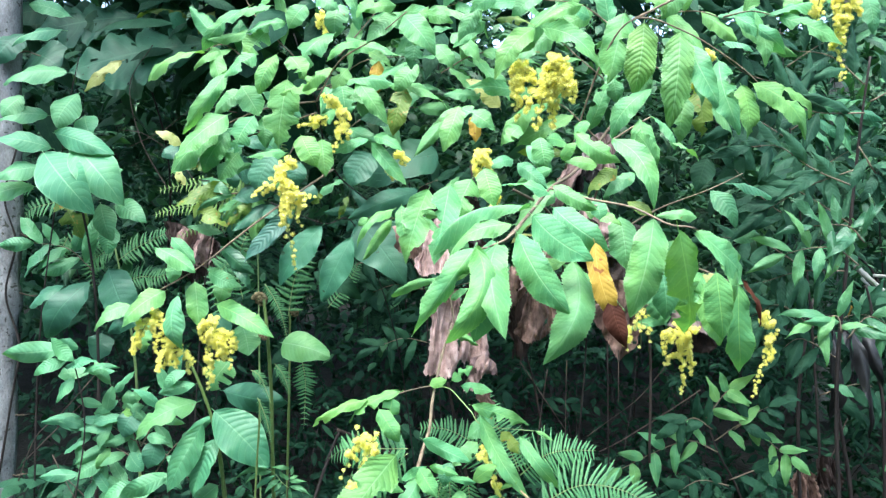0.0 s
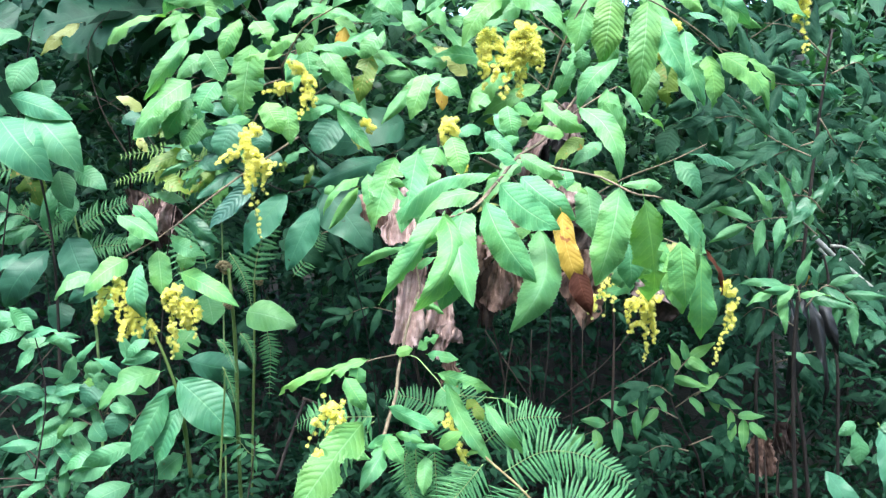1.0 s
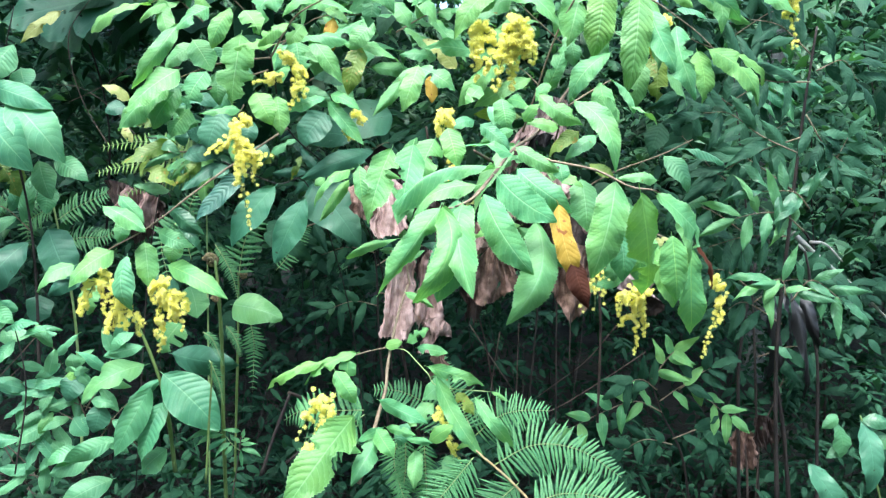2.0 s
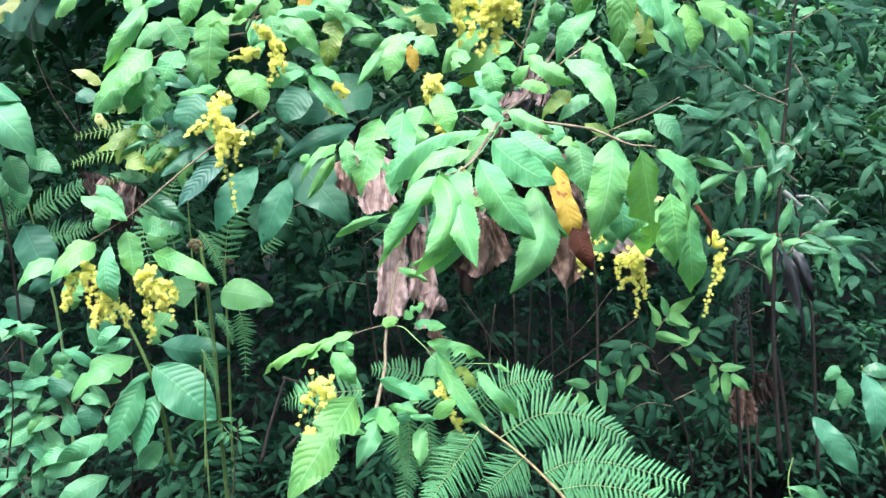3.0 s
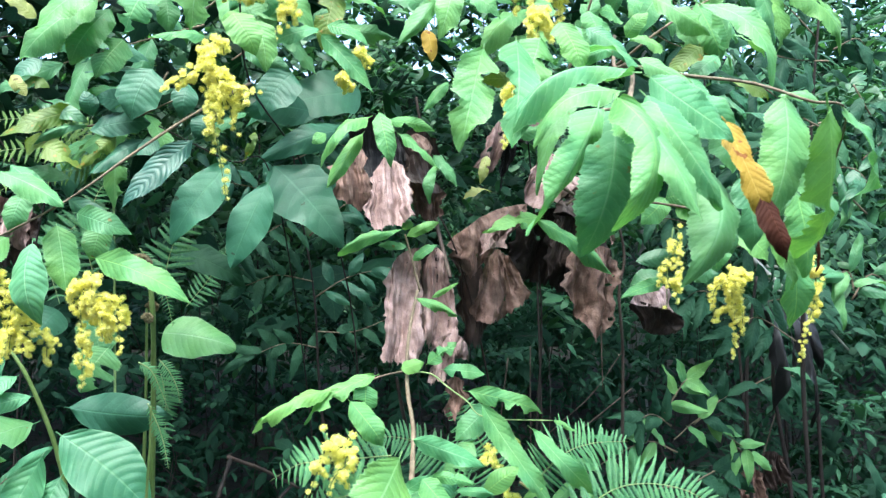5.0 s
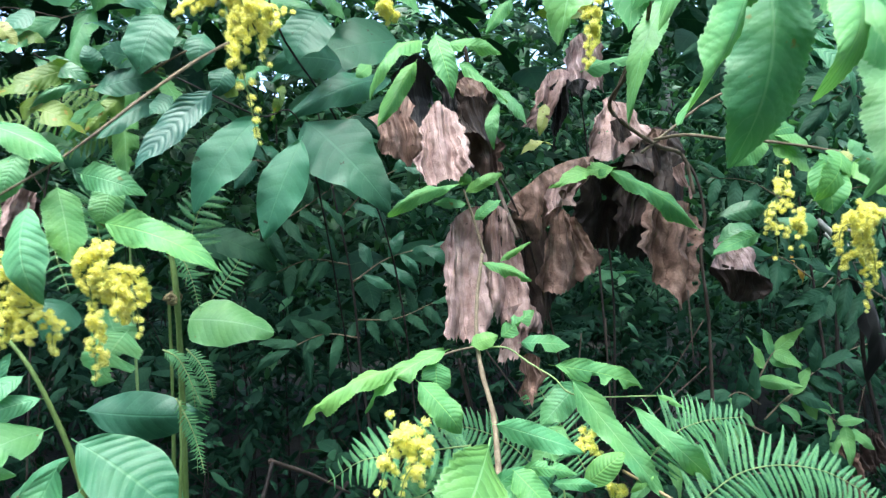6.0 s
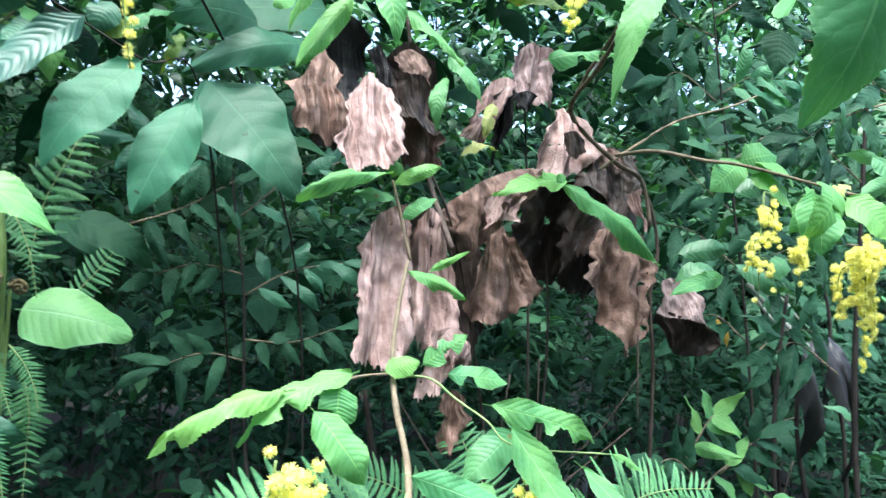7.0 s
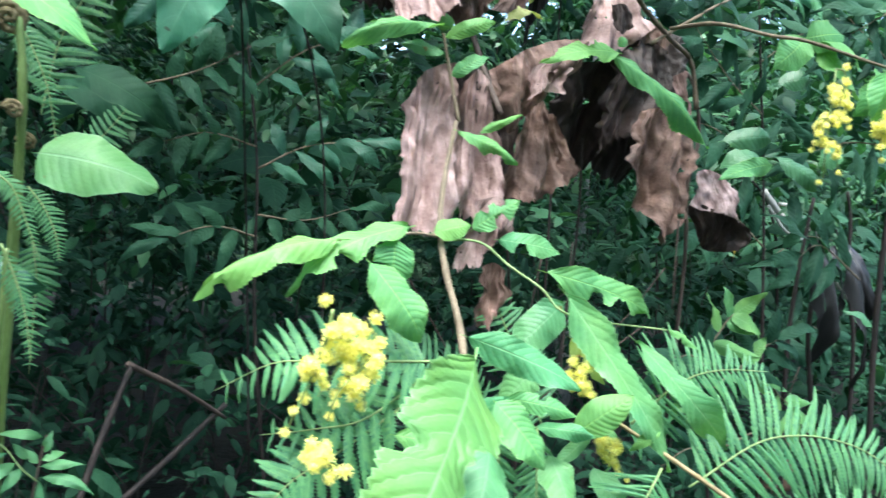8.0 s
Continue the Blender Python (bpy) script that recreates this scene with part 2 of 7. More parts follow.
# ---- building functions ----
def mesh_ob(name, verts, faces, mat, uvs=None, smooth=True):
    me = bpy.data.meshes.new(name)
    me.from_pydata([tuple(map(float, v)) for v in verts], [], faces)
    me.materials.append(mat)
    if uvs is not None:
        lay = me.uv_layers.new(name="UVMap")
        idx = np.empty(len(me.loops), dtype=np.int32)
        me.loops.foreach_get("vertex_index", idx)
        lay.data.foreach_set("uv", np.asarray(uvs, dtype=np.float32)[idx].ravel())
    me.polygons.foreach_set("use_smooth", np.full(len(me.polygons), smooth))
    me.update()
    return me


ORIGIN = {}


def thing(name, base, label, category, group="", kind=""):
    """An empty at the base of a thing; its parts are added in world coordinates."""
    ob = tagged(new(name), label, category, group, kind)
    ob.matrix_basis = Matrix.Translation(base)
    ORIGIN[ob.name] = ob.matrix_basis.copy()
    return ob


def part(name, me, parent, m=None, label=""):
    """One mesh under a thing or a part. m: its place in the world."""
    ob = new(name, me)
    ob.parent = parent
    ob.matrix_basis = ORIGIN[parent.name].inverted() @ (m if m is not None else Matrix.Identity(4))
    ORIGIN[ob.name] = (m.copy() if m is not None else Matrix.Identity(4))
    return tagged(ob, label)


def smooth_line(pts, per=6):
    """Catmull-Rom through a few control points."""
    p = [np.array(q, float) for q in pts]
    if len(p) == 2:
        return [p[0] + (p[1] - p[0]) * i / per for i in range(per + 1)]
    p = [2 * p[0] - p[1]] + p + [2 * p[-1] - p[-2]]
    out = []
    for i in range(1, len(p) - 2):
        for k in range(per):
            t = k / per
            out.append(0.5 * (2 * p[i] + (p[i + 1] - p[i - 1]) * t + (2 * p[i - 1] - 5 * p[i] + 4 * p[i + 1] - p[i + 2]) * t * t
                              + (3 * p[i] - p[i - 1] - 3 * p[i + 1] + p[i + 2]) * t ** 3))
    return out + [p[-2]]


def tube_data(line, r0, r1, sides=7, knots=0.0, seed=0):
    rng = np.random.default_rng(seed)
    verts, faces = [], []
    n = len(line)
    for i, c in enumerate(line):
        d = np.array(line[min(i + 1, n - 1)]) - np.array(line[max(i - 1, 0)])
        d = d / (np.linalg.norm(d) + 1e-9)
        ref = np.array((1.0, 0, 0)) if abs(d[0]) < 0.8 else np.array((0, 1.0, 0))
        u = np.cross(d, ref)
        u /= np.linalg.norm(u)
        w = np.cross(d, u)
        r = (r0 + (r1 - r0) * i / (n - 1)) * (1 + knots * rng.uniform(-1, 1))
        for k in range(sides):
            a = 2 * math.pi * k / sides
            verts.append(np.array(c) + r * (1 + knots * 0.4 * rng.uniform(-1, 1)) * (math.cos(a) * u + math.sin(a) * w))
    for i in range(n - 1):
        for k in range(sides):
            a, b = i * sides + k, i * sides + (k + 1) % sides
            faces.append((a, b, b + sides, a + sides))
    faces.append(tuple(range(sides))[::-1])
    faces.append(tuple((n - 1) * sides + k for k in range(sides)))
    return verts, faces


def branch(parent, pts, r0, r1, mat="twig", name="branch", label="", per=6):
    v, f = tube_data(smooth_line(pts, per), r0, r1, 7, 0.12, int(abs(pts[0][0]) * 1000))
    return part(name, mesh_ob(name, v, f, MAT[mat]), parent, None, label)


# outlines: half width over the length, from stalk to tip
def outline(shape, v):
    if shape == "oblong":
        return 0.5 * min(1, (v / 0.18) ** 0.65) * min(1, ((1 - v) / 0.32) ** 0.82) * (0.9 + 0.1 * math.sin(math.pi * v))
    if shape == "ovate":
        return 0.5 * (math.sin(math.pi * v ** 0.62) ** 0.8 if 0 < v < 1 else 0)
    if shape == "ellipse":
        return 0.5 * (math.sin(math.pi * v ** 0.88) ** 0.8 if 0 < v < 1 else 0)
    if shape == "lance":
        return 0.5 * (math.sin(math.pi * v ** 0.72) ** 1.15 if 0 < v < 1 else 0)
    if shape == "broad":
        return 0.5 * min(1, (v / 0.22) ** 0.55) * min(1, ((1 - v) / 0.62) ** 0.8)
    return 0.5 * (math.sin(math.pi * v ** 0.55) ** 0.55 if 0 < v < 1 else 0)  # heart


LEAVES = {}


def leaf_mesh(shape, mat, bend, variant, teeth=0, bites=0, fold=0.12, rows=None, bow=0.0):
    """A blade one long and one wide, from stalk to tip along y, arched along z. Shared by all leaves of its look."""
    key = (shape, mat, round(bend, 2), variant, teeth, bites, round(bow, 2))
    if key in LEAVES:
        return LEAVES[key]
    rng = random.Random(str(key))
    rows = rows or (teeth * 3 if teeth else 22)
    half = 4
    ph, ph2, tw = rng.uniform(0, 6), rng.uniform(0, 6), rng.uniform(-0.6, 0.6)
    sway = rng.uniform(-0.05, 0.05) + bow
    fold = fold * rng.uniform(-0.3, 1.9)
    dip = rng.uniform(0.0, 0.10)
    cuts = [(rng.choice((-1, 1)), rng.uniform(0.3, 0.98), rng.uniform(0.04, 0.11), rng.uniform(0.35, 0.85)) for _ in range(bites)]
    verts, uvs, faces = [], [], []
    for i in range(rows + 1):
        v = i / rows
        y0 = v
        for j in range(-half, half + 1):
            a = abs(j) / half
            s = 1 if j > 0 else -1
            w = outline(shape, min(max(v, 0.004), 0.997)) + 0.008
            if teeth:
                w *= 1.04 - 0.13 * ((v * teeth + (0.4 if s > 0 else 0)) % 1.0) * (0.7 + 0.6 * math.sin(v * 37 + ph) ** 2)
            for side, c, d, depth in cuts:
                if side == s:
                    q = abs(v - c) / d
                    if q < 1:
                        w *= 1 - depth * (1 - q * q) ** 0.5 * (1 + 0.12 * math.sin(v * 90))
            x = s * a * w
            z = bend * 4 * v * (1 - v) * (1 + 0.25 * (v - 0.5))
            z -= fold * a ** 1.4 * w * 0.9 * (0.4 + v)
            z += 0.030 * math.sin(v * 11 + ph + s) * a * a + 0.012 * math.sin(v * 29 + ph2) * a * a
            z += tw * x * (v - 0.4) - dip * max(0.0, v - 0.7) ** 2 * 11
            verts.append((x + sway * 4 * v * (1 - v), y0 + 0.03 * a * (1 - v) * w, z))
            uvs.append((0.5 + 0.5 * s * a, v))
    cols = 2 * half + 1
    for i in range(rows):
        for j in range(cols - 1):
            a = i * cols + j
            faces.append((a, a + 1, a + cols + 1, a + cols))
    # stalk
    k = len(verts)
    for yy, zz in ((-0.07, -0.03), (0.02, 0.0)):
        for dx, dz in ((-0.012, -0.004), (0.012, -0.004), (0, 0.008)):
            verts.append((dx, yy, zz + dz))
            uvs.append((0.5, 0.01))
    for q in range(3):
        faces.append((k + q, k + (q + 1) % 3, k + 3 + (q + 1) % 3, k + 3 + q))
    LEAVES[key] = mesh_ob("leaf", verts, faces, MAT[mat], uvs)
    return LEAVES[key]


# kinds of leaf: outline, material, teeth along a side, bites
KIND = {
    "s": ("oblong", "lime", 30, 0), "b": ("oblong", "lime", 30, 4), "S": ("oblong", "green", 30, 0), "B": ("oblong", "green", 30, 4),
    "p": ("ellipse", "ribbed", 0, 0), "l": ("ellipse", "mint", 0, 0), "q": ("ellipse", "green", 0, 3), "d": ("ovate", "deep", 0, 0),
    "D": ("oblong", "deep", 0, 0), "y": ("oblong", "yellow", 30, 0), "Y": ("oblong", "pale", 30, 1), "O": ("oblong", "olive", 30, 2),
    "r": ("lance", "russet", 0, 0), "o": ("ovate", "shade", 0, 0), "n": ("lance", "shade", 0, 0), "h": ("heart", "green", 0, 0),
    "f": ("lance", "green", 0, 0), "m": ("lance", "midgreen", 0, 0), "e": ("ellipse", "deep", 0, 0), "u": ("ellipse", "midgreen", 0, 0), "t": ("ovate", "lime", 0, 0),
    "x": ("oblong", "quilted", 30, 0), "j": ("lance", "fern", 8, 0), "w": ("lance", "wilted", 0, 0), "z": ("oblong", "fresh", 30, 0), "Z": ("oblong", "fresh", 30, 4), "v": ("ellipse", "fresh", 0, 0), "k": ("ellipse", "teal", 0, 0), "c": ("ellipse", "corrugated", 0, 0), "g": ("broad", "deep", 0, 0),
}
FRONT = np.array((0.0, -0.86, 0.5))


def leaf(parent, kind, base, tip, width, roll=0.0, bend=0.08, name="leaf", label="", bow=0.0):
    """One leaf from its stalk to its tip, its blade turned towards the clearing and the sky, then rolled about its midrib."""
    shape, mat, teeth, bites = KIND[kind]
    base, tip = np.array(base, float), np.array(tip, float)
    length = float(np.linalg.norm(tip - base))
    y = (tip - base) / length
    n = FRONT - y * float(FRONT @ y)
    n /= np.linalg.norm(n)
    x = np.cross(y, n)
    c, s = math.cos(radians(roll)), math.sin(radians(roll))
    x, n = c * x + s * n, c * n - s * x
    variant = int(abs(base[0] * 977 + base[2] * 1531)) % 8
    me = leaf_mesh(shape, mat, bend, variant, teeth, bites + (2 if teeth and variant in (2, 5) else 0), bow=bow * length / width if bow else 0.0)
    width *= 0.9
    m = Matrix(((x[0] * width, y[0] * length, n[0] * length, base[0]), (x[1] * width, y[1] * length, n[1] * length, base[1]),
                (x[2] * width, y[2] * length, n[2] * length, base[2]), (0, 0, 0, 1)))
    return part(name, me, parent, m, label)


def lobed_leaf(parent, base, tip, width, mat="deep", lobes=4, seed=0):
    """A large leaf cut into pointed lobes on both sides of its midrib, with a few holes eaten along the veins."""
    rng = random.Random(seed)
    base, tip = np.array(base, float), np.array(tip, float)
    way = tip - base
    length = float(np.linalg.norm(way))
    y = way / length
    n = FRONT - y * float(FRONT @ y)
    n /= np.linalg.norm(n)
    x = np.cross(y, n)
    rows, half = 60, 8
    verts, uvs, faces = [], [], []
    shift = [rng.uniform(-0.1, 0.1) for _ in range(2)]
    for i in range(rows + 1):
        v = i / rows
        env = outline("ellipse", min(max(v, 0.01), 0.985)) * 1.15
        for j in range(-half, half + 1):
            a, s = abs(j) / half, 1 if j > 0 else -1
            ph = (v * lobes + shift[s > 0]) % 1.0
            cut = 0.42 + 0.58 * min(1, max(0, math.sin(math.pi * ph)) ** 0.55)
            reach = env * cut * (1 + 0.05 * math.sin(v * 70 + s))
            sweep = 0.16 * a * a * cut
            z = 0.05 * math.sin(v * 9 + s) * a - 0.10 * a * a * env + 0.10 * 4 * v * (1 - v) + 0.02 * math.sin(v * 40) * a
            verts.append(base + x * (s * a * reach * width) + y * ((v + sweep * (1 - v)) * length) + n * (z * length * 0.5))
            uvs.append((0.5 + 0.5 * s * a, v))
    cols = 2 * half + 1
    for i in range(rows):
        for j in range(cols - 1):
            k = i * cols + j
            a = abs(j - half + 0.5) / half
            if 0.15 < a < 0.85 and noise.noise(Vector(verts[k]) * 38 + Vector((seed, 0, 0))) > 0.5:
                continue
            faces.append((k, k + 1, k + cols + 1, k + cols))
    return part("leaf", mesh_ob("leaf", verts, faces, MAT[mat], uvs), parent)


def twig(parent, kind, pts, count, length, width, seed=0, r=0.0022, mat="twig", spread=1.0, droop=0.35):
    """A twig with leaves to both sides of it and one at its end."""
    rng = np.random.default_rng(seed)
    line = smooth_line(pts, 5)
    b = branch(parent, pts, r, r * 0.4, mat, "twig", "", 5)
    for k in range(count):
        s = 0.15 + 0.85 * k / max(1, count - 1)
        i = min(int(s * (len(line) - 1)), len(line) - 2)
        p = np.array(line[i]) + (np.array(line[i + 1]) - np.array(line[i])) * (s * (len(line) - 1) - i)
        d = np.array(line[i + 1]) - np.array(line[i])
        d /= np.linalg.norm(d)
        side = np.cross(d, FRONT)
        side /= np.linalg.norm(side)
        way = d * rng.uniform(0.3, 0.8) + side * ((-1) ** k) * spread * rng.uniform(0.6, 1.1) + np.array((0, -0.25, -droop)) * rng.uniform(0.3, 1.6) + rng.normal(0, 0.16, 3)
        way[1] *= 0.45
        if k == count - 1:
            way = d + np.array((0, -0.1, -0.2))
        way /= np.linalg.norm(way)
        L = length * rng.uniform(0.75, 1.25)
        leaf(b, kind, p, p + way * L, width * rng.uniform(0.75, 1.0), rng.uniform(-28, 28), float(rng.choice((0.03, 0.08, 0.14))))
    return b


def blossom_mesh(variant):
    """A fluffy flower head: a knobbly core with stamens standing out of it."""
    rng = np.random.default_rng(variant)
    bm = bmesh.new()
    bmesh.ops.create_icosphere(bm, subdivisions=1, radius=0.36)
    for v in bm.verts:
        v.co *= rng.uniform(0.85, 1.12)
    verts = [tuple(v.co) for v in bm.verts]
    faces = [tuple(v.index for v in f.verts) for f in bm.faces]
    bm.free()
    for _ in range(140):
        d = rng.normal(0, 1, 3)
        d /= np.linalg.norm(d)
        u = np.cross(d, rng.normal(0, 1, 3))
        u /= np.linalg.norm(u)
        k = len(verts)
        w, tip = 0.03, rng.uniform(0.46, 0.66)
        verts += [tuple(d * 0.3 - u * w * 0.6), tuple(d * 0.3 + u * w * 0.6), tuple(d * tip + u * w), tuple(d * tip - u * w)]
        faces.append((k, k + 1, k + 2, k + 3))
    return mesh_ob("blossom", verts, faces, MAT["petal"], None, False)


BLOSSOM = []


def spike(parent, pts, width, count, size=0.011, seed=0, side=3):
    """A hanging flower spike: a stalk with a few side stalks, set with blossoms that get smaller towards the tip."""
    if not BLOSSOM:
        BLOSSOM.extend(blossom_mesh(i) for i in range(5))
    rng = np.random.default_rng(seed)
    axis = smooth_line(pts, 6)
    lines = [(axis, 1.0)]
    verts, faces = tube_data(axis, 0.0016, 0.0006, 5)
    for k in range(side + 2):
        s = 0.04 + 0.62 * (k + rng.uniform(0, 0.6)) / (side + 2)
        p = axis[int(s * (len(axis) - 1))]
        a = rng.uniform(0, 2 * math.pi)
        out = np.array((math.cos(a), 0.5 * math.sin(a), 0)) * width * 0.46 * rng.uniform(0.4, 1.0)
        down = np.array((0, 0, -width * rng.uniform(0.25, 0.7)))
        sub = smooth_line([p, p + out * 0.8 + down * 0.15, p + out + down], 5)
        lines.append((sub, 0.6))
        v, f = tube_data(sub, 0.0012, 0.0005, 5)
        faces += [tuple(i + len(verts) for i in q) for q in f]
        verts += v
    b = part("flower_spike", mesh_ob("flower_spike", verts, faces, MAT["stalk"]), parent)
    total = sum(len(q) * w for q, w in lines)
    for q, w in lines:
        q = np.array(q)
        run = np.r_[0, np.cumsum(np.linalg.norm(np.diff(q, axis=0), axis=1))]
        many = max(3, round(1.9 * count * len(q) * w / total))
        for k in range(many):
            s = (k + rng.uniform(0, 1)) / many
            p = np.array([np.interp(s * run[-1], run, q[:, i]) for i in range(3)])
            r = size * (1.12 - 0.42 * s * w) * rng.uniform(0.75, 1.15)
            o = rng.normal(0, 1, 3) * (1, 1, 0.6)
            o = o / np.linalg.norm(o) * size * rng.uniform(0.3, 1.6 if w == 1.0 else 1.1) * (1.2 - 0.8 * s)
            m = Matrix.LocRotScale(Vector(p + o), Euler(rng.uniform(0, 6, 3)), Vector((r, r, r)) * 1.04)
            part("blossom", BLOSSOM[int(rng.integers(5))], b, m)
    return b


PINNA = {}


def pinna_mesh(variant, teeth, mat="fern"):
    """A fern leaflet one long: a comb of blunt lobes on both sides of its rib."""
    key = (variant, teeth, mat)
    if key in PINNA:
        return PINNA[key]
    rng = random.Random(str(key))
    verts, uvs, faces = [], [], []
    bow = rng.uniform(-0.06, 0.1)

    def spine(v):
        return np.array((bow * v * v, v, 0.09 * 4 * v * (1 - v) * 0.6 - 0.08 * v * v))

    for s in (-1, 1):
        for k in range(teeth):
            v0, v1 = (k - 0.04) / teeth, (k + 0.99) / teeth
            w = 0.115 * (1 - 0.12 * rng.random()) * min(1, 0.75 + v0 * 2) * (1 - v0 ** 2.2 * 0.88)
            a, b = spine(v0), spine(v1)
            out = np.array((s * w, 0.35 * w + 0.01, -0.22 * w))
            mid = (a + b) / 2 + out * 0.62 + np.array((0, 0, 0.012))
            q = len(verts)
            verts += [a, b, b + out * 0.70, (a + b) / 2 + out * 1.12 + (0, 0.012, 0), a + out * 0.66]
            uvs += [(0.5, v0), (0.5, v1), (0.5 + s * 0.4, v1), (0.5 + s * 0.5, (v0 + v1) / 2), (0.5 + s * 0.36, v0)]
            face = (q, q + 1, q + 2, q + 3, q + 4)
            faces.append(face if s < 0 else face[::-1])
    # rib
    for k in range(8):
        a, b = spine(k / 8), spine((k + 1) / 8)
        q = len(verts)
        verts += [a + (-0.012, 0, 0.004), a + (0.012, 0, 0.004), b + (0.012, 0, 0.004), b + (-0.012, 0, 0.004)]
        uvs += [(0.48, k / 8), (0.52, k / 8), (0.52, (k + 1) / 8), (0.48, (k + 1) / 8)]
        faces.append((q, q + 1, q + 2, q + 3))
    PINNA[key] = mesh_ob("leaflet", verts, faces, MAT[mat], uvs, False)
    return PINNA[key]


def frond(parent, pts, count, reach, seed=0, teeth=15, wide=1.08, r=0.0013, mat="fern", hang=0.25, face=None, taper=0.75, mid=0.3):
    """A fern frond: a rib with comb-like leaflets on both sides, longest a third of the way along."""
    rng = np.random.default_rng(seed)
    line = smooth_line(pts, 8)
    v, f = tube_data(line, r, r * 0.35, 6)
    b = part("frond", mesh_ob("frond", v, f, MAT["rachis"]), parent)
    face = FRONT if face is None else np.array(face, float)
    step = sum(float(np.linalg.norm(np.array(q) - np.array(p))) for p, q in zip(line, line[1:])) / count
    for k in range(count):
        s = 0.06 + 0.94 * k / count
        x = s * (len(line) - 1)
        i = min(int(x), len(line) - 2)
        p = np.array(line[i]) + (np.array(line[i + 1]) - np.array(line[i])) * (x - i)
        d = np.array(line[i + 1]) - np.array(line[i])
        d /= np.linalg.norm(d)
        n = face - d * float(face @ d)
        n /= np.linalg.norm(n)
        side = np.cross(d, n)
        for sg in (-1, 1):
            y = side * sg + d * rng.uniform(0.22, 0.50) + np.array((0, 0, -hang)) * rng.uniform(0.5, 1.8)
            y /= np.linalg.norm(y)
            z = n - y * float(n @ y)
            z /= np.linalg.norm(z)
            xx = np.cross(y, z)
            shape = min(1.0, 0.55 + s / mid * 0.45) if s < mid else 1 - (s - mid) / (1 - mid) * taper
            L = reach * 0.8 * shape * rng.uniform(0.85, 1.08)
            w = min(L * wide, step * 0.78 / 0.23)
            m = Matrix(((xx[0] * w, y[0] * L, z[0] * L, p[0]), (xx[1] * w, y[1] * L, z[1] * L, p[1]), (xx[2] * w, y[2] * L, z[2] * L, p[2]), (0, 0, 0, 1)))
            part("leaflet", pinna_mesh(int(rng.integers(4)), teeth, mat), b, m)
    return b


def drape(parent, top, bottom, pleats, depth, mat="dry", seed=0, ragged=0.06, name="dry_leaf", label="", rows=34, cols=72, belly=0.0, curl=0.0, turn=0.0):
    """A withered blade hanging in pleats from its upper edge, with a torn lower rim and curled sides."""
    rng = np.random.default_rng(seed)
    a, b = smooth_line(top, 12), smooth_line(bottom, 12)

    def at(line, u):
        x = u * (len(line) - 1)
        i = min(int(x), len(line) - 2)
        return line[i] + (line[i + 1] - line[i]) * (x - i)

    phase, ph2 = rng.uniform(0, 6), rng.uniform(0, 6)
    tear = np.cumsum(rng.normal(0, 1, cols + 1))
    tear = (tear - np.linspace(tear[0], tear[-1], cols + 1))
    tear = ragged * (tear / (np.abs(tear).max() + 1e-6) + 0.25 * rng.normal(0, 1, cols + 1))
    verts, faces, uvs = [], [], []
    for i in range(rows + 1):
        v = i / rows
        for j in range(cols + 1):
            u = j / cols
            warp = u + 0.02 * math.sin(v * 5 + ph2) + 0.012 * math.sin(v * 13 + u * 9)
            warp = min(max(warp, 0), 1)
            p, q = at(a, warp), at(b, warp)
            k = v * (1 + tear[j] * v * v)
            c = p + (q - p) * k
            edge = (2 * u - 1) ** 4 * 0.9 + 0.25
            c = c + np.array((noise.noise(Vector((c[2] * 26, seed, 1))) * 0.015 + noise.noise(Vector((c[2] * 80, seed, 4))) * 0.007, 0, noise.noise(Vector((c[0] * 30, seed, 7))) * 0.012)) * edge
            du = (at(b, min(1, warp + 0.03)) - at(b, max(0, warp - 0.03))) * v + (at(a, min(1, warp + 0.03)) - at(a, max(0, warp - 0.03))) * (1 - v)
            n = np.cross(du, q - p)
            n = n / (np.linalg.norm(n) + 1e-9)
            if n[1] > 0:
                n = -n
            n = np.array((n[0] * 0.45, n[1], n[2] * 0.45))
            wave = math.sin(u * pleats * 3.6 + phase + v * 1.2 + 1.6 * noise.noise(Vector(c * 8)))
            amp = depth * (0.45 + 0.85 * v)
            fan = noise.noise(Vector((u * pleats * 2.6 + 0.35 * noise.noise(Vector(c * 20)), v * 1.3, seed)))
            fine_fan = noise.noise(Vector((u * pleats * 7.0, v * 2.2, seed + 9)))
            crumple = 0.6 * depth * (0.55 - 2.0 * abs(fan)) + 0.16 * depth * (0.5 - 2.0 * abs(fine_fan)) + 0.6 * depth * noise.noise(Vector((c[0] * 20, c[1] * 20, c[2] * 9)))
            crumple += 0.34 * depth * (0.5 - 2 * abs(noise.noise(Vector((c[0] * 34 + c[2] * 20, c[1] * 30, c[2] * 12 - c[0] * 9))))) + 0.16 * depth * noise.noise(Vector(c * 90))
            rim = max(0.0, v - 0.86) / 0.14
            bow = belly * math.sin(math.pi * v) + curl * (2 * u - 1) ** 2 + turn * max(0.0, v - 0.75) ** 2 * 16 + depth * 0.9 * rim * rim * noise.noise(Vector((u * 6, seed, 0)))
            uvs.append((u, v))
            verts.append(c + n * (amp * wave + crumple + bow))
    for i in range(rows):
        for j in range(cols):
            k = i * (cols + 1) + j
            if i > rows * 0.25 and noise.noise(Vector(verts[k]) * 42 + Vector((seed, 0, 0))) > 0.60:
                continue
            faces.append((k, k + 1, k + cols + 2, k + cols + 1))
    return part(name, mesh_ob(name, verts, faces, MAT[mat], uvs), parent, None, label)


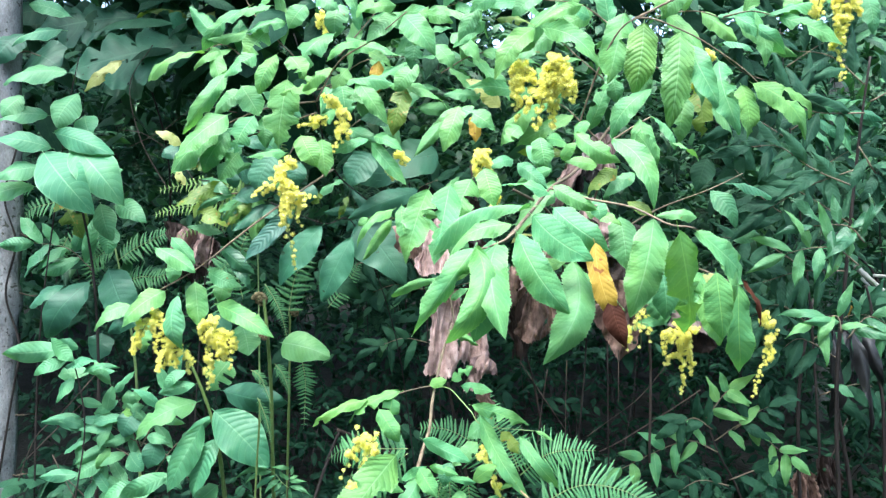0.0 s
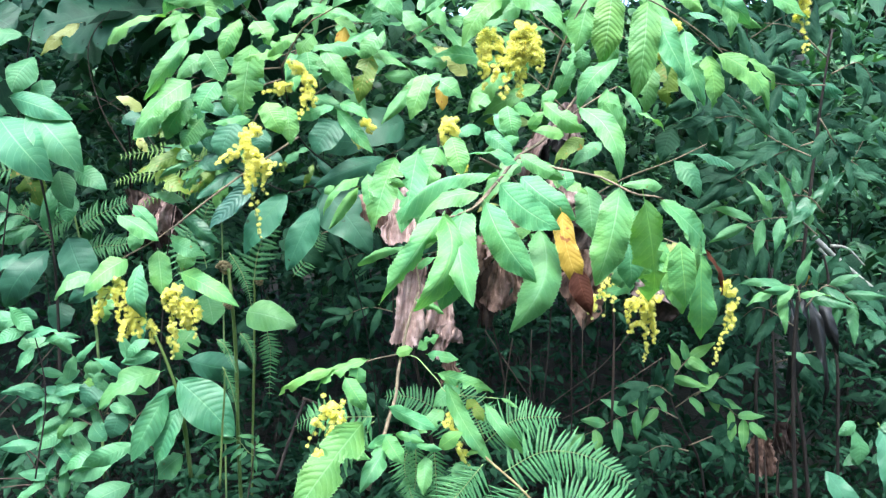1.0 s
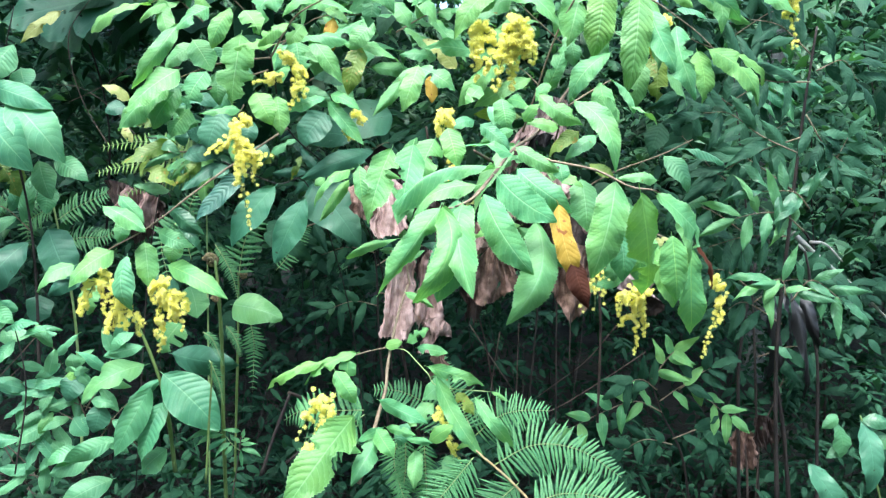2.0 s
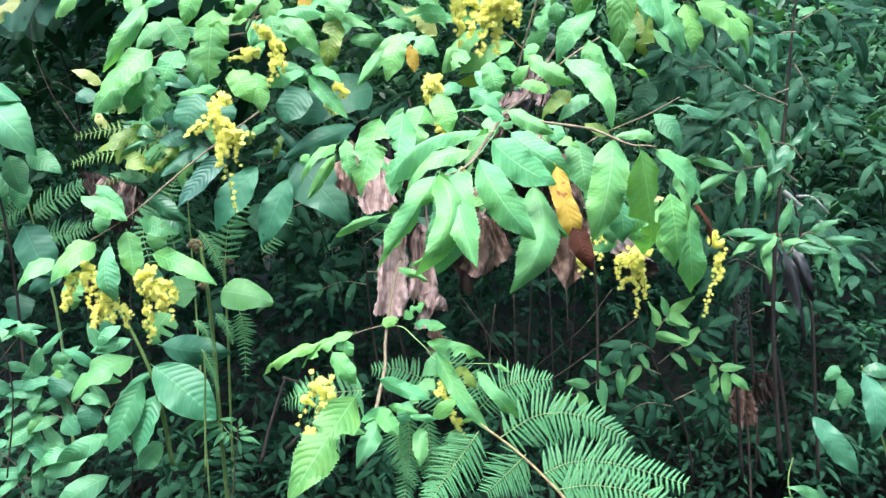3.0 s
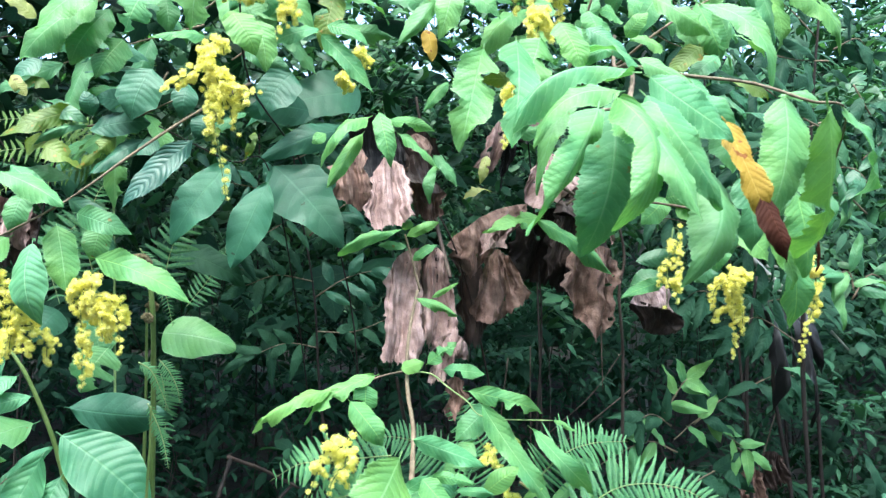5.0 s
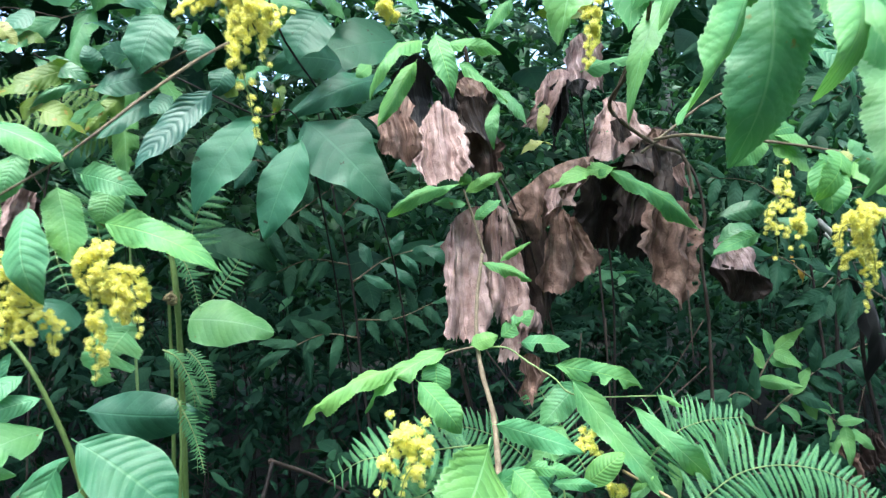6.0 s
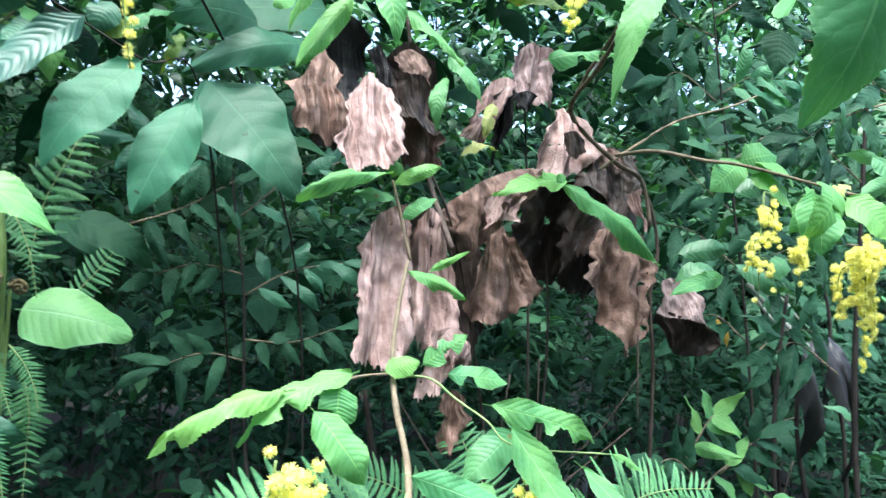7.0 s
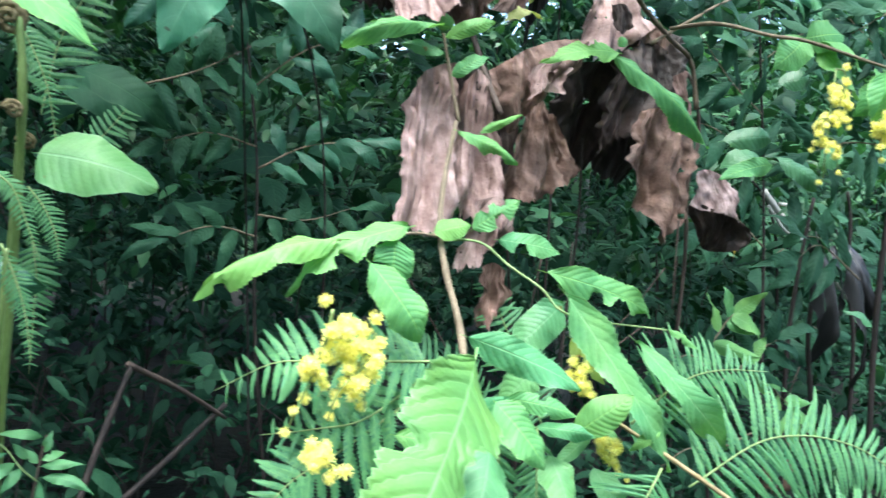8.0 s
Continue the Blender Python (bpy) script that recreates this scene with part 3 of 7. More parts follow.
def leaf_cloud(name, pos, way, nrm, length, width, mat):
    """Many small leaves in one mesh: eleven points each, folded along the midrib and bent."""
    n = len(pos)
    way = way / np.linalg.norm(way, axis=1, keepdims=True)
    nrm = nrm - way * (nrm * way).sum(1, keepdims=True)
    nrm /= np.linalg.norm(nrm, axis=1, keepdims=True) + 1e-9
    side = np.cross(way, nrm)
    prof = np.array(((0, 0, 0), (-0.31, 0.15, 0.02), (0, 0.14, 0.04), (0.31, 0.15, 0.02), (-0.47, 0.40, 0.03), (0, 0.39, 0.075), (0.47, 0.40, 0.03),
                     (-0.33, 0.70, 0.01), (0, 0.72, 0.05), (0.33, 0.70, 0.01), (0, 1, -0.08)))
    uv = np.array(((0.5, 0), (0, 0.15), (0.5, 0.14), (1, 0.15), (0, 0.4), (0.5, 0.39), (1, 0.4), (0, 0.7), (0.5, 0.72), (1, 0.7), (0.5, 1)))
    v = (pos[:, None] + side[:, None] * (prof[None, :, 0, None] * width[:, None, None]) + way[:, None] * (prof[None, :, 1, None] * length[:, None, None])
         + nrm[:, None] * (prof[None, :, 2, None] * length[:, None, None])).reshape(-1, 3)
    quads = ((0, 2, 1), (0, 3, 2), (1, 2, 5, 4), (2, 3, 6, 5), (4, 5, 8, 7), (5, 6, 9, 8), (7, 8, 10), (8, 9, 10))
    me = bpy.data.meshes.new(name)
    base = (np.arange(n) * 11)[:, None]
    pattern = np.array([i for q in quads for i in q])
    lens = np.array([len(q) for q in quads])
    loops = (base + pattern[None]).ravel().astype(np.int32)
    totals = np.tile(lens, n)
    starts = np.r_[0, np.cumsum(totals)[:-1]].astype(np.int32)
    me.vertices.add(n * 11)
    me.vertices.foreach_set("co", v.astype(np.float32).ravel())
    me.loops.add(len(loops))
    me.loops.foreach_set("vertex_index", loops)
    me.polygons.add(len(starts))
    me.polygons.foreach_set("loop_start", starts)
    me.update(calc_edges=True)
    lay = me.uv_layers.new(name="UVMap")
    lay.data.foreach_set("uv", uv[loops % 11].astype(np.float32).ravel())
    me.polygons.foreach_set("use_smooth", np.ones(len(starts), dtype=bool))
    me.materials.append(MAT[mat])
    me.validate()
    return me


def thicket(name, label, lo, hi, sprays, per, length, mat, seed, category="undergrowth", slim=0.42, stems=24, stem=0.007):
    """Far undergrowth: leafy sprays scattered through a block of the wood, one mesh of leaves and one of thin stems."""
    rng = np.random.default_rng(seed)
    lo, hi = np.array(lo, float), np.array(hi, float)
    start = lo + (hi - lo) * rng.uniform(0, 1, (sprays, 3))
    run = rng.normal(0, 1, (len(start), 3)) * (0.8, 0.6, 0.5)
    run /= np.linalg.norm(run, axis=1, keepdims=True)
    reach = rng.uniform(0.25, 0.6, len(start)) * length * 8
    s = (np.arange(per) + 0.5) / per
    pos = start[:, None] + run[:, None] * (s[None, :, None] * reach[:, None, None]) + np.array((0, 0, -1.0)) * (s[None, :, None] ** 2 * reach[:, None, None] * 0.45)
    sgn = np.where(np.arange(per) % 2 == 0, 1.0, -1.0)
    side = np.cross(run, (0, 0, 1.0))
    side /= np.linalg.norm(side, axis=1, keepdims=True) + 1e-9
    way = side[:, None] * sgn[None, :, None] * 0.9 + run[:, None] * 0.6 + rng.normal(0, 0.35, pos.shape) + (0, -0.1, -0.45)
    nrm = np.array((0, -0.45, 0.9)) + rng.normal(0, 0.4, pos.shape)
    pos, way, nrm = pos.reshape(-1, 3), way.reshape(-1, 3), nrm.reshape(-1, 3)
    L = length * np.repeat(rng.lognormal(-0.1, 0.32, len(start)), per) * rng.uniform(0.6, 1.2, len(pos))
    ob = thing(name, ((lo[0] + hi[0]) / 2, (lo[1] + hi[1]) / 2, 0), label, category, "", "stuff")
    part("foliage", leaf_cloud("foliage", pos, way, nrm, L, L * slim * np.repeat(rng.uniform(0.6, 1.35, len(start)), per), mat), ob)
    if stems:
        verts, faces = [], []
        for k in range(0, len(start), stems):
            p = start[k]
            foot = np.array((p[0] + rng.normal(0, 0.15), p[1] + rng.normal(0, 0.1), -0.02))
            v, f = tube_data(smooth_line([foot, foot * 0.7 + p * 0.3 + rng.normal(0, 0.07, 3), foot * 0.3 + p * 0.7 + rng.normal(0, 0.11, 3), p, p + run[k] * reach[k] * 0.6], 3), stem, stem * 0.3, 5)
            faces += [tuple(i + len(verts) for i in q) for q in f]
            verts += v
        part("stems", mesh_ob("stems", verts, faces, MAT["darkstem"]), ob)
    return ob


def fiddlehead(parent, foot, size, turns=1.6, mat="fiddle"):
    """An uncurling fern crozier: a tapering coil set with brown scales."""
    line = []
    for i in range(46):
        a = i / 33 * turns * 2 * math.pi
        r = size * (1 - 0.78 * i / 33)
        line.append(np.array(foot) + np.array((size - r * math.cos(a), 0.004 * math.sin(a * 0.5), r * math.sin(a))))
    v, f = tube_data(line, size * 0.34, size * 0.16, 8, 0.3, 5)
    return part("fiddlehead", mesh_ob("fiddlehead", v, f, MAT[mat]), parent, None, "hairy coiled brown fiddlehead")


def tree_top(parent, top, seed):
    """The limbs and the leafy crown above a slender trunk."""
    rng = np.random.default_rng(seed)
    top = np.array(top)
    pos, way = [], []
    for k in range(7):
        a = k * 2.4 + rng.uniform(-0.3, 0.3)
        out = np.array((math.cos(a), math.sin(a), 0.0)) * rng.uniform(0.5, 0.9)
        start = top + np.array((0, 0, -0.1 * k - 0.05))
        pts = [start, start + out * 0.5 + (0, 0, 0.25), start + out + (0, 0, 0.35)]
        branch(parent, [tuple(p) for p in pts], 0.016, 0.005, "paletrunk", "limb")
        for q in smooth_line(pts, 6)[3:]:
            for _ in range(9):
                pos.append(np.array(q) + rng.normal(0, 0.12, 3))
                way.append(rng.normal(0, 1, 3) + (0, 0, -0.5))
    n = len(pos)
    L = rng.uniform(0.10, 0.18, n)
    part("crown", leaf_cloud("crown", np.array(pos), np.array(way), np.array((0, 0, 1.0)) + rng.normal(0, 0.4, (n, 3)), L, L * 0.45, "shade"), parent)
    foot = np.array(parent.matrix_basis.translation)
    for k in range(9):
        z = 0.35 + 0.2 * k
        c = foot + (top - foot) * z / top[2]
        ring = [np.array((c[0] + 0.05 * math.cos(b), c[1] + 0.05 * math.sin(b), z + rng.normal(0, 0.004))) for b in np.linspace(3.4, 5.9, 7)]
        v, f = tube_data(ring, 0.004, 0.0025, 5, 0.3, k)
        part("bark_scar", mesh_ob("bark_scar", v, f, MAT["bark"]), parent)


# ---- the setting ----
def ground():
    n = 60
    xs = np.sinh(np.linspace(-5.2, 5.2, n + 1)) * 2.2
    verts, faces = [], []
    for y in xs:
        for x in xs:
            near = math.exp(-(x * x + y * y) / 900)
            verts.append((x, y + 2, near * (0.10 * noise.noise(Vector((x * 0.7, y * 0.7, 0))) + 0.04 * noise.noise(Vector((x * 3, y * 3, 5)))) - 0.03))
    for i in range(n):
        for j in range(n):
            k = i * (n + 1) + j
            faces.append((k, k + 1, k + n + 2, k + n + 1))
    tagged(new("ground", mesh_ob("ground", verts, faces, MAT["soil"])), "forest soil with leaf litter, coloured near black as shade", "ground", "", "structure")


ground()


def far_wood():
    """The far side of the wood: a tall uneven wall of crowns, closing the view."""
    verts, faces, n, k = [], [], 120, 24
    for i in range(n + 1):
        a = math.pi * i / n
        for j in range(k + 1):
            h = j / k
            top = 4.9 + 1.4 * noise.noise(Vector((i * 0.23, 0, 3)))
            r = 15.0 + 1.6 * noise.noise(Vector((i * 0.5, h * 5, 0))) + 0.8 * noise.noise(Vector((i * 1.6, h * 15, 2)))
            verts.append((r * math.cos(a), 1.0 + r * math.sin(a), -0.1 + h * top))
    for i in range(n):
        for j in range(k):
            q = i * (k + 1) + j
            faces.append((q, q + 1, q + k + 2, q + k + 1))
    tagged(new("backdrop", mesh_ob("backdrop", verts, faces, MAT["farwood"])), "distant forest closing the view, its shade put into a near-black green", "backdrop", "", "structure")


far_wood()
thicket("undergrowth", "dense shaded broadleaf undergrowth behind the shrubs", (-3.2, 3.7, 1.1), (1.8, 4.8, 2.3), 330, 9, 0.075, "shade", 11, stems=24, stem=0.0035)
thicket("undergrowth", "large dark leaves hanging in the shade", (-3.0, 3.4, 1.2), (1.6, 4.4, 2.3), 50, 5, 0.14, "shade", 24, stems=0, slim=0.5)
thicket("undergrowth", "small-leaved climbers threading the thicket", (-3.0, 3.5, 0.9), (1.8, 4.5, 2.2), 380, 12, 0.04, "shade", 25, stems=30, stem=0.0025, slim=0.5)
thicket("undergrowth", "fine feathery foliage coloured near black for the hollow's shade", (-1.6, 3.6, 0.6), (1.2, 4.4, 1.15), 420, 13, 0.035, "gloom", 23, stems=0, slim=0.22)
thicket("undergrowth", "small-leaved undergrowth at the wood's edge, sunlight in its lighter green", (1.0, 2.9, 1.15), (3.4, 4.4, 2.7), 230, 10, 0.08, "midgreen", 18, stems=0)
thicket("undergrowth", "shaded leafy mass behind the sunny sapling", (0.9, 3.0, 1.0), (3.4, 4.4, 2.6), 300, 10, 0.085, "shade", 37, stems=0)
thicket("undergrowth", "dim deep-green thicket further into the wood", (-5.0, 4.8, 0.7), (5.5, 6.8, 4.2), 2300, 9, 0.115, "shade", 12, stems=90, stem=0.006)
thicket("undergrowth", "leafy saplings above the thicket, light put into their green", (-1.8, 4.3, 1.4), (5.5, 6.0, 3.4), 820, 9, 0.10, "midgreen", 19, stems=0)
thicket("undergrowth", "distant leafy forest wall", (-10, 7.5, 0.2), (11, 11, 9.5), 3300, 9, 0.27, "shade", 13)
thicket("undergrowth", "low groundcover under the ferns, coloured near black as shade", (-2.4, 3.5, 0.1), (1.2, 4.8, 1.0), 560, 9, 0.055, "gloom", 21, stems=0)
thicket("undergrowth", "low shrubs beside the dark stems, shade in their leaf colour", (1.0, 3.1, 0.1), (3.2, 4.5, 1.1), 330, 9, 0.06, "gloom", 28, stems=0)
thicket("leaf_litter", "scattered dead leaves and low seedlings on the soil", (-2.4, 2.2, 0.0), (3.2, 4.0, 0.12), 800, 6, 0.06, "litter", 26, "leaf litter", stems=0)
thicket("undergrowth", "sparse seedlings in front of the hollow, shade in their leaf colour", (-1.8, 2.7, 0.1), (2.8, 3.3, 0.5), 200, 7, 0.05, "gloom", 27, stems=0)
thicket("canopy", "unseen leafy boughs added above the hollow to shade it", (-1.1, 2.8, 2.45), (1.0, 3.7, 3.2), 260, 9, 0.19, "shade", 22, "canopy", stems=0)
thicket("canopy", "unseen leafy boughs added to shade the gap between the saplings", (-2.3, 2.95, 2.5), (-0.7, 3.9, 3.3), 90, 9, 0.19, "shade", 36, "canopy", stems=0)
thicket("canopy", "unseen canopy of broad leaves added to darken the wood", (-7, 4.0, 3.4), (-1.4, 6.5, 6.0), 300, 9, 0.22, "shade", 14, "canopy", stems=0)
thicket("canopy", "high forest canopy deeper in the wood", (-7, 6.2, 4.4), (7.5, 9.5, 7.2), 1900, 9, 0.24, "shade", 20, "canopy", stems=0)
thicket("undergrowth", "unseen leafy wall added behind the clearing to block low sky", (-10, -8.0, 0.1), (10, -6.0, 7.0), 2000, 9, 0.3, "shade", 15)
thicket("undergrowth", "unseen leafy wall added beside the clearing to block low sky", (-7.5, -5.5, 0.1), (-5.0, 3.2, 5.8), 1000, 9, 0.3, "shade", 16)
thicket("undergrowth", "unseen leafy wall added beside the clearing to block low sky", (5.5, -5.5, 0.1), (8.0, 3.2, 5.5), 900, 9, 0.3, "shade", 17)
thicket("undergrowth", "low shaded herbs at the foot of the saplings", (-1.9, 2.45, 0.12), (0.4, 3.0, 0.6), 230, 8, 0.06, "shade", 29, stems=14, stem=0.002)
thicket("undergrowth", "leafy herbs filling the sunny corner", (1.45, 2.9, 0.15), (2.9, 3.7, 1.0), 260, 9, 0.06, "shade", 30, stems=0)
thicket("undergrowth", "leafy tangle at the back of the hollow, coloured as shade", (-1.4, 3.05, 0.05), (2.4, 3.6, 1.15), 620, 8, 0.055, "gloom", 33, stems=7, stem=0.0022)
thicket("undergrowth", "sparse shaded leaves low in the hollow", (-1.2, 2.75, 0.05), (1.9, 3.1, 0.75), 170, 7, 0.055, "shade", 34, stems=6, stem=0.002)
thicket("undergrowth", "soft green sprays behind the withered leaves, coloured as if lit", (-1.5, 3.3, 1.12), (0.9, 4.2, 2.0), 190, 8, 0.075, "midgreen", 35, stems=0)
thicket("undergrowth", "leafy sprays under the canopy, light put into their paler green", (-0.9, 3.9, 1.5), (0.9, 4.9, 2.4), 210, 9, 0.085, "midgreen", 31, stems=0)


# ---- the flowering shrub that arches over the clearing ----

plant = thing("flowering_shrub", (0.45, 2.25, 0), "flowering shrub with toothed lime-green leaves and yellow flower spikes", "shrub", "flowering shrubs")
# main arching limb and the branch of big leaves at its end
stem = branch(plant, [(0.507, 2.360, 1.285), (0.487, 2.360, 1.359), (0.396, 2.300, 1.373), (0.292, 2.250, 1.425), (0.251, 2.100, 1.446), (0.210, 1.950, 1.470), (0.147, 1.800, 1.494)], 0.004, 0.003, "bark")
stem = branch(plant, [(0.384, 2.100, 1.656), (0.287, 1.900, 1.545), (0.211, 1.700, 1.495), (0.167, 1.600, 1.447), (0.122, 1.530, 1.400)], 0.0036, 0.0028, "bark")
stem = branch(plant, [(0.167, 1.600, 1.447), (0.132, 1.540, 1.409), (0.097, 1.500, 1.392), (0.069, 1.490, 1.386)], 0.0026, 0.0014, "twig")
leaf(stem, "s", (0.071, 1.490, 1.388), (-0.023, 1.445, 1.247), 0.044, 38, 0.12, bow=0.08)
leaf(stem, "z", (0.074, 1.450, 1.392), (0.033, 1.365, 1.256), 0.046, 8, 0.14, bow=-0.192)
leaf(stem, "S", (0.101, 1.520, 1.401), (0.070, 1.535, 1.227), 0.076, -12, 0.14, bow=-0.1)
leaf(stem, "s", (0.109, 1.500, 1.396), (0.118, 1.360, 1.264), 0.057, -8, 0.14, bow=0.08)
leaf(stem, "s", (0.144, 1.520, 1.412), (0.230, 1.500, 1.284), 0.059, -12, 0.16, bow=0.096)
leaf(stem, "s", (0.170, 1.560, 1.444), (0.272, 1.540, 1.371), 0.061, -16, 0.14, bow=0.096)
leaf(stem, "s", (0.211, 1.620, 1.458), (0.303, 1.580, 1.389), 0.055, -14, 0.14, bow=0.08)
leaf(stem, "S", (0.244, 1.600, 1.365), (0.192, 1.510, 1.203), 0.068, 6, 0.14, bow=-0.16, label="dark-green toothed leaf with a yellowing tip")
leaf(stem, "b", (-0.013, 1.640, 1.486), (-0.050, 1.610, 1.355), 0.058, 0, 0.08)
leaf(stem, "b", (0.026, 1.630, 1.496), (0.003, 1.580, 1.355), 0.059, 0, 0.1)
leaf(stem, "b", (0.064, 1.650, 1.507), (0.031, 1.620, 1.428), 0.056, 0, 0.1)
leaf(stem, "s", (0.169, 1.600, 1.460), (-0.003, 1.560, 1.384), 0.039, -30, 0.14, bow=0.077)
leaf(stem, "s", (0.135, 1.570, 1.427), (0.022, 1.560, 1.359), 0.043, -20, 0.16, bow=0.096)
leaf(stem, "s", (0.206, 1.660, 1.484), (0.103, 1.640, 1.494), 0.030, -30, 0.12)
leaf(stem, "z", (0.086, 1.640, 1.526), (0.105, 1.610, 1.459), 0.045, 0, 0.08)
leaf(stem, "S", (0.149, 1.700, 1.540), (0.204, 1.680, 1.493), 0.032, -10, 0.14)
leaf(stem, "s", (0.218, 1.760, 1.535), (0.150, 1.740, 1.505), 0.025, 20, 0.1)
stem = branch(plant, [(0.211, 1.700, 1.495), (0.275, 1.660, 1.476), (0.349, 1.620, 1.461), (0.404, 1.580, 1.433), (0.459, 1.580, 1.421), (0.564, 1.750, 1.346)], 0.0026, 0.0014, "twig")
leaf(stem, "S", (0.341, 1.700, 1.444), (0.349, 1.660, 1.351), 0.060, 0, 0.1)
leaf(stem, "s", (0.382, 1.600, 1.441), (0.344, 1.590, 1.270), 0.068, -4, 0.12, bow=-0.05)
leaf(stem, "Z", (0.417, 1.560, 1.423), (0.466, 1.680, 1.228), 0.071, -6, 0.12)
leaf(stem, "s", (0.450, 1.570, 1.423), (0.560, 1.660, 1.328), 0.060, 6, 0.12, bow=0.07)
leaf(stem, "S", (0.434, 1.780, 1.357), (0.446, 1.760, 1.247), 0.055, 0, 0.1)
leaf(stem, "S", (0.420, 1.820, 1.298), (0.439, 1.800, 1.243), 0.043, 10, 0.1)
leaf(stem, "z", (0.550, 1.800, 1.338), (0.567, 1.800, 1.207), 0.065, 0, 0.1)
leaf(stem, "z", (0.531, 1.840, 1.284), (0.576, 1.840, 1.188), 0.053, 0, 0.1)
leaf(stem, "S", (0.575, 1.820, 1.389), (0.602, 1.840, 1.272), 0.044, 20, 0.1)
leaf(stem, "z", (0.635, 1.930, 1.303), (0.652, 1.950, 1.112), 0.063, 8, 0.12, bow=0.077)
leaf(stem, "r", (0.634, 1.900, 1.317), (0.679, 1.920, 1.218), 0.021, 30, 0.14, label="brown curled withered leaf")
leaf(stem, "y", (0.278, 1.570, 1.398), (0.311, 1.530, 1.268), 0.041, 0, 0.1, bow=0.077, label="yellow-orange dying leaf with brown tip")
leaf(stem, "r", (0.301, 1.535, 1.308), (0.329, 1.520, 1.226), 0.043, 0, 0.12, bow=0.064)
leaf(stem, "s", (0.214, 1.680, 1.499), (0.294, 1.660, 1.458), 0.034, -10, 0.12, bow=0.08)
leaf(stem, "O", (0.336, 1.720, 1.534), (0.281, 1.720, 1.484), 0.033, -10, 0.1)
leaf(stem, "S", (0.373, 1.740, 1.528), (0.312, 1.720, 1.480), 0.033, -10, 0.12)
leaf(stem, "s", (0.294, 1.680, 1.476), (0.300, 1.660, 1.437), 0.034, 0, 0.08)
leaf(stem, "s", (0.274, 1.680, 1.454), (0.338, 1.660, 1.433), 0.030, 0, 0.08)
leaf(stem, "O", (0.347, 1.660, 1.472), (0.389, 1.640, 1.448), 0.024, 0, 0.08)
leaf(stem, "S", (0.467, 1.640, 1.447), (0.391, 1.620, 1.449), 0.025, 0, 0.1)
stem = branch(plant, [(0.287, 1.900, 1.545), (0.329, 1.840, 1.586), (0.386, 1.840, 1.626), (0.420, 1.840, 1.646)], 0.0024, 0.0013, "twig")
leaf(stem, "s", (0.323, 1.700, 1.589), (0.390, 1.630, 1.465), 0.048, -6, 0.16, bow=-0.096)
leaf(stem, "s", (0.258, 1.720, 1.600), (0.340, 1.700, 1.546), 0.041, -10, 0.14, bow=0.096)
leaf(stem, "z", (0.399, 1.840, 1.641), (0.434, 1.820, 1.544), 0.053, 0, 0.14, bow=0.096)
leaf(stem, "S", (0.425, 1.860, 1.651), (0.473, 1.840, 1.582), 0.038, 40, 0.12, bow=-0.128)
leaf(stem, "s", (0.464, 1.840, 1.595), (0.518, 1.830, 1.561), 0.015, 50, 0.1)
leaf(stem, "s", (0.418, 1.780, 1.554), (0.379, 1.760, 1.606), 0.047, 0, 0.1)
leaf(stem, "z", (0.249, 1.800, 1.587), (0.208, 1.780, 1.596), 0.032, 0, 0.1)
leaf(stem, "s", (0.307, 1.780, 1.543), (0.243, 1.760, 1.549), 0.032, 0, 0.1)
leaf(stem, "z", (0.238, 1.760, 1.552), (0.262, 1.740, 1.584), 0.027, 0, 0.1)
leaf(stem, "s", (0.197, 1.800, 1.598), (0.208, 1.780, 1.537), 0.047, 0, 0.12)
leaf(stem, "l", (0.175, 1.840, 1.585), (0.221, 1.800, 1.531), 0.039, -10, 0.12)
leaf(stem, "z", (0.294, 1.840, 1.636), (0.265, 1.800, 1.598), 0.026, 0, 0.1)
leaf(stem, "s", (0.160, 1.860, 1.626), (0.130, 1.840, 1.590), 0.038, 0, 0.1)
leaf(stem, "S", (0.147, 1.840, 1.557), (0.095, 1.800, 1.538), 0.031, 0, 0.1)
stem = branch(plant, [(0.280, 2.100, 1.553), (0.345, 2.050, 1.779), (0.409, 2.000, 1.876), (0.519, 2.000, 1.853), (0.631, 2.000, 1.787), (0.688, 2.000, 1.739)], 0.0024, 0.0013, "twig")
leaf(stem, "x", (0.437, 2.020, 1.872), (0.416, 2.000, 1.713), 0.074, 0, 0.12)
leaf(stem, "x", (0.512, 2.000, 1.851), (0.487, 1.960, 1.638), 0.073, 4, 0.14)
leaf(stem, "s", (0.452, 2.000, 1.726), (0.363, 1.980, 1.619), 0.051, -10, 0.14, bow=0.064)
leaf(stem, "s", (0.535, 2.000, 1.822), (0.607, 1.970, 1.670), 0.061, -10, 0.16, bow=0.08)
leaf(stem, "s", (0.597, 2.000, 1.789), (0.642, 1.970, 1.630), 0.066, -6, 0.14, bow=0.096)
leaf(stem, "z", (0.654, 2.020, 1.739), (0.668, 2.000, 1.621), 0.054, 10, 0.12)
leaf(stem, "z", (0.672, 2.000, 1.741), (0.785, 1.980, 1.621), 0.056, -12, 0.16, bow=-0.096)
leaf(stem, "z", (0.700, 2.020, 1.744), (0.813, 2.020, 1.679), 0.025, 30, 0.14, bow=0.08)
leaf(stem, "S", (0.543, 2.060, 1.809), (0.579, 2.040, 1.691), 0.043, 10, 0.1)
leaf(stem, "O", (0.596, 2.160, 1.748), (0.602, 2.140, 1.637), 0.061, 0, 0.1)
leaf(stem, "S", (0.560, 2.140, 1.729), (0.543, 2.120, 1.616), 0.055, 0, 0.1)
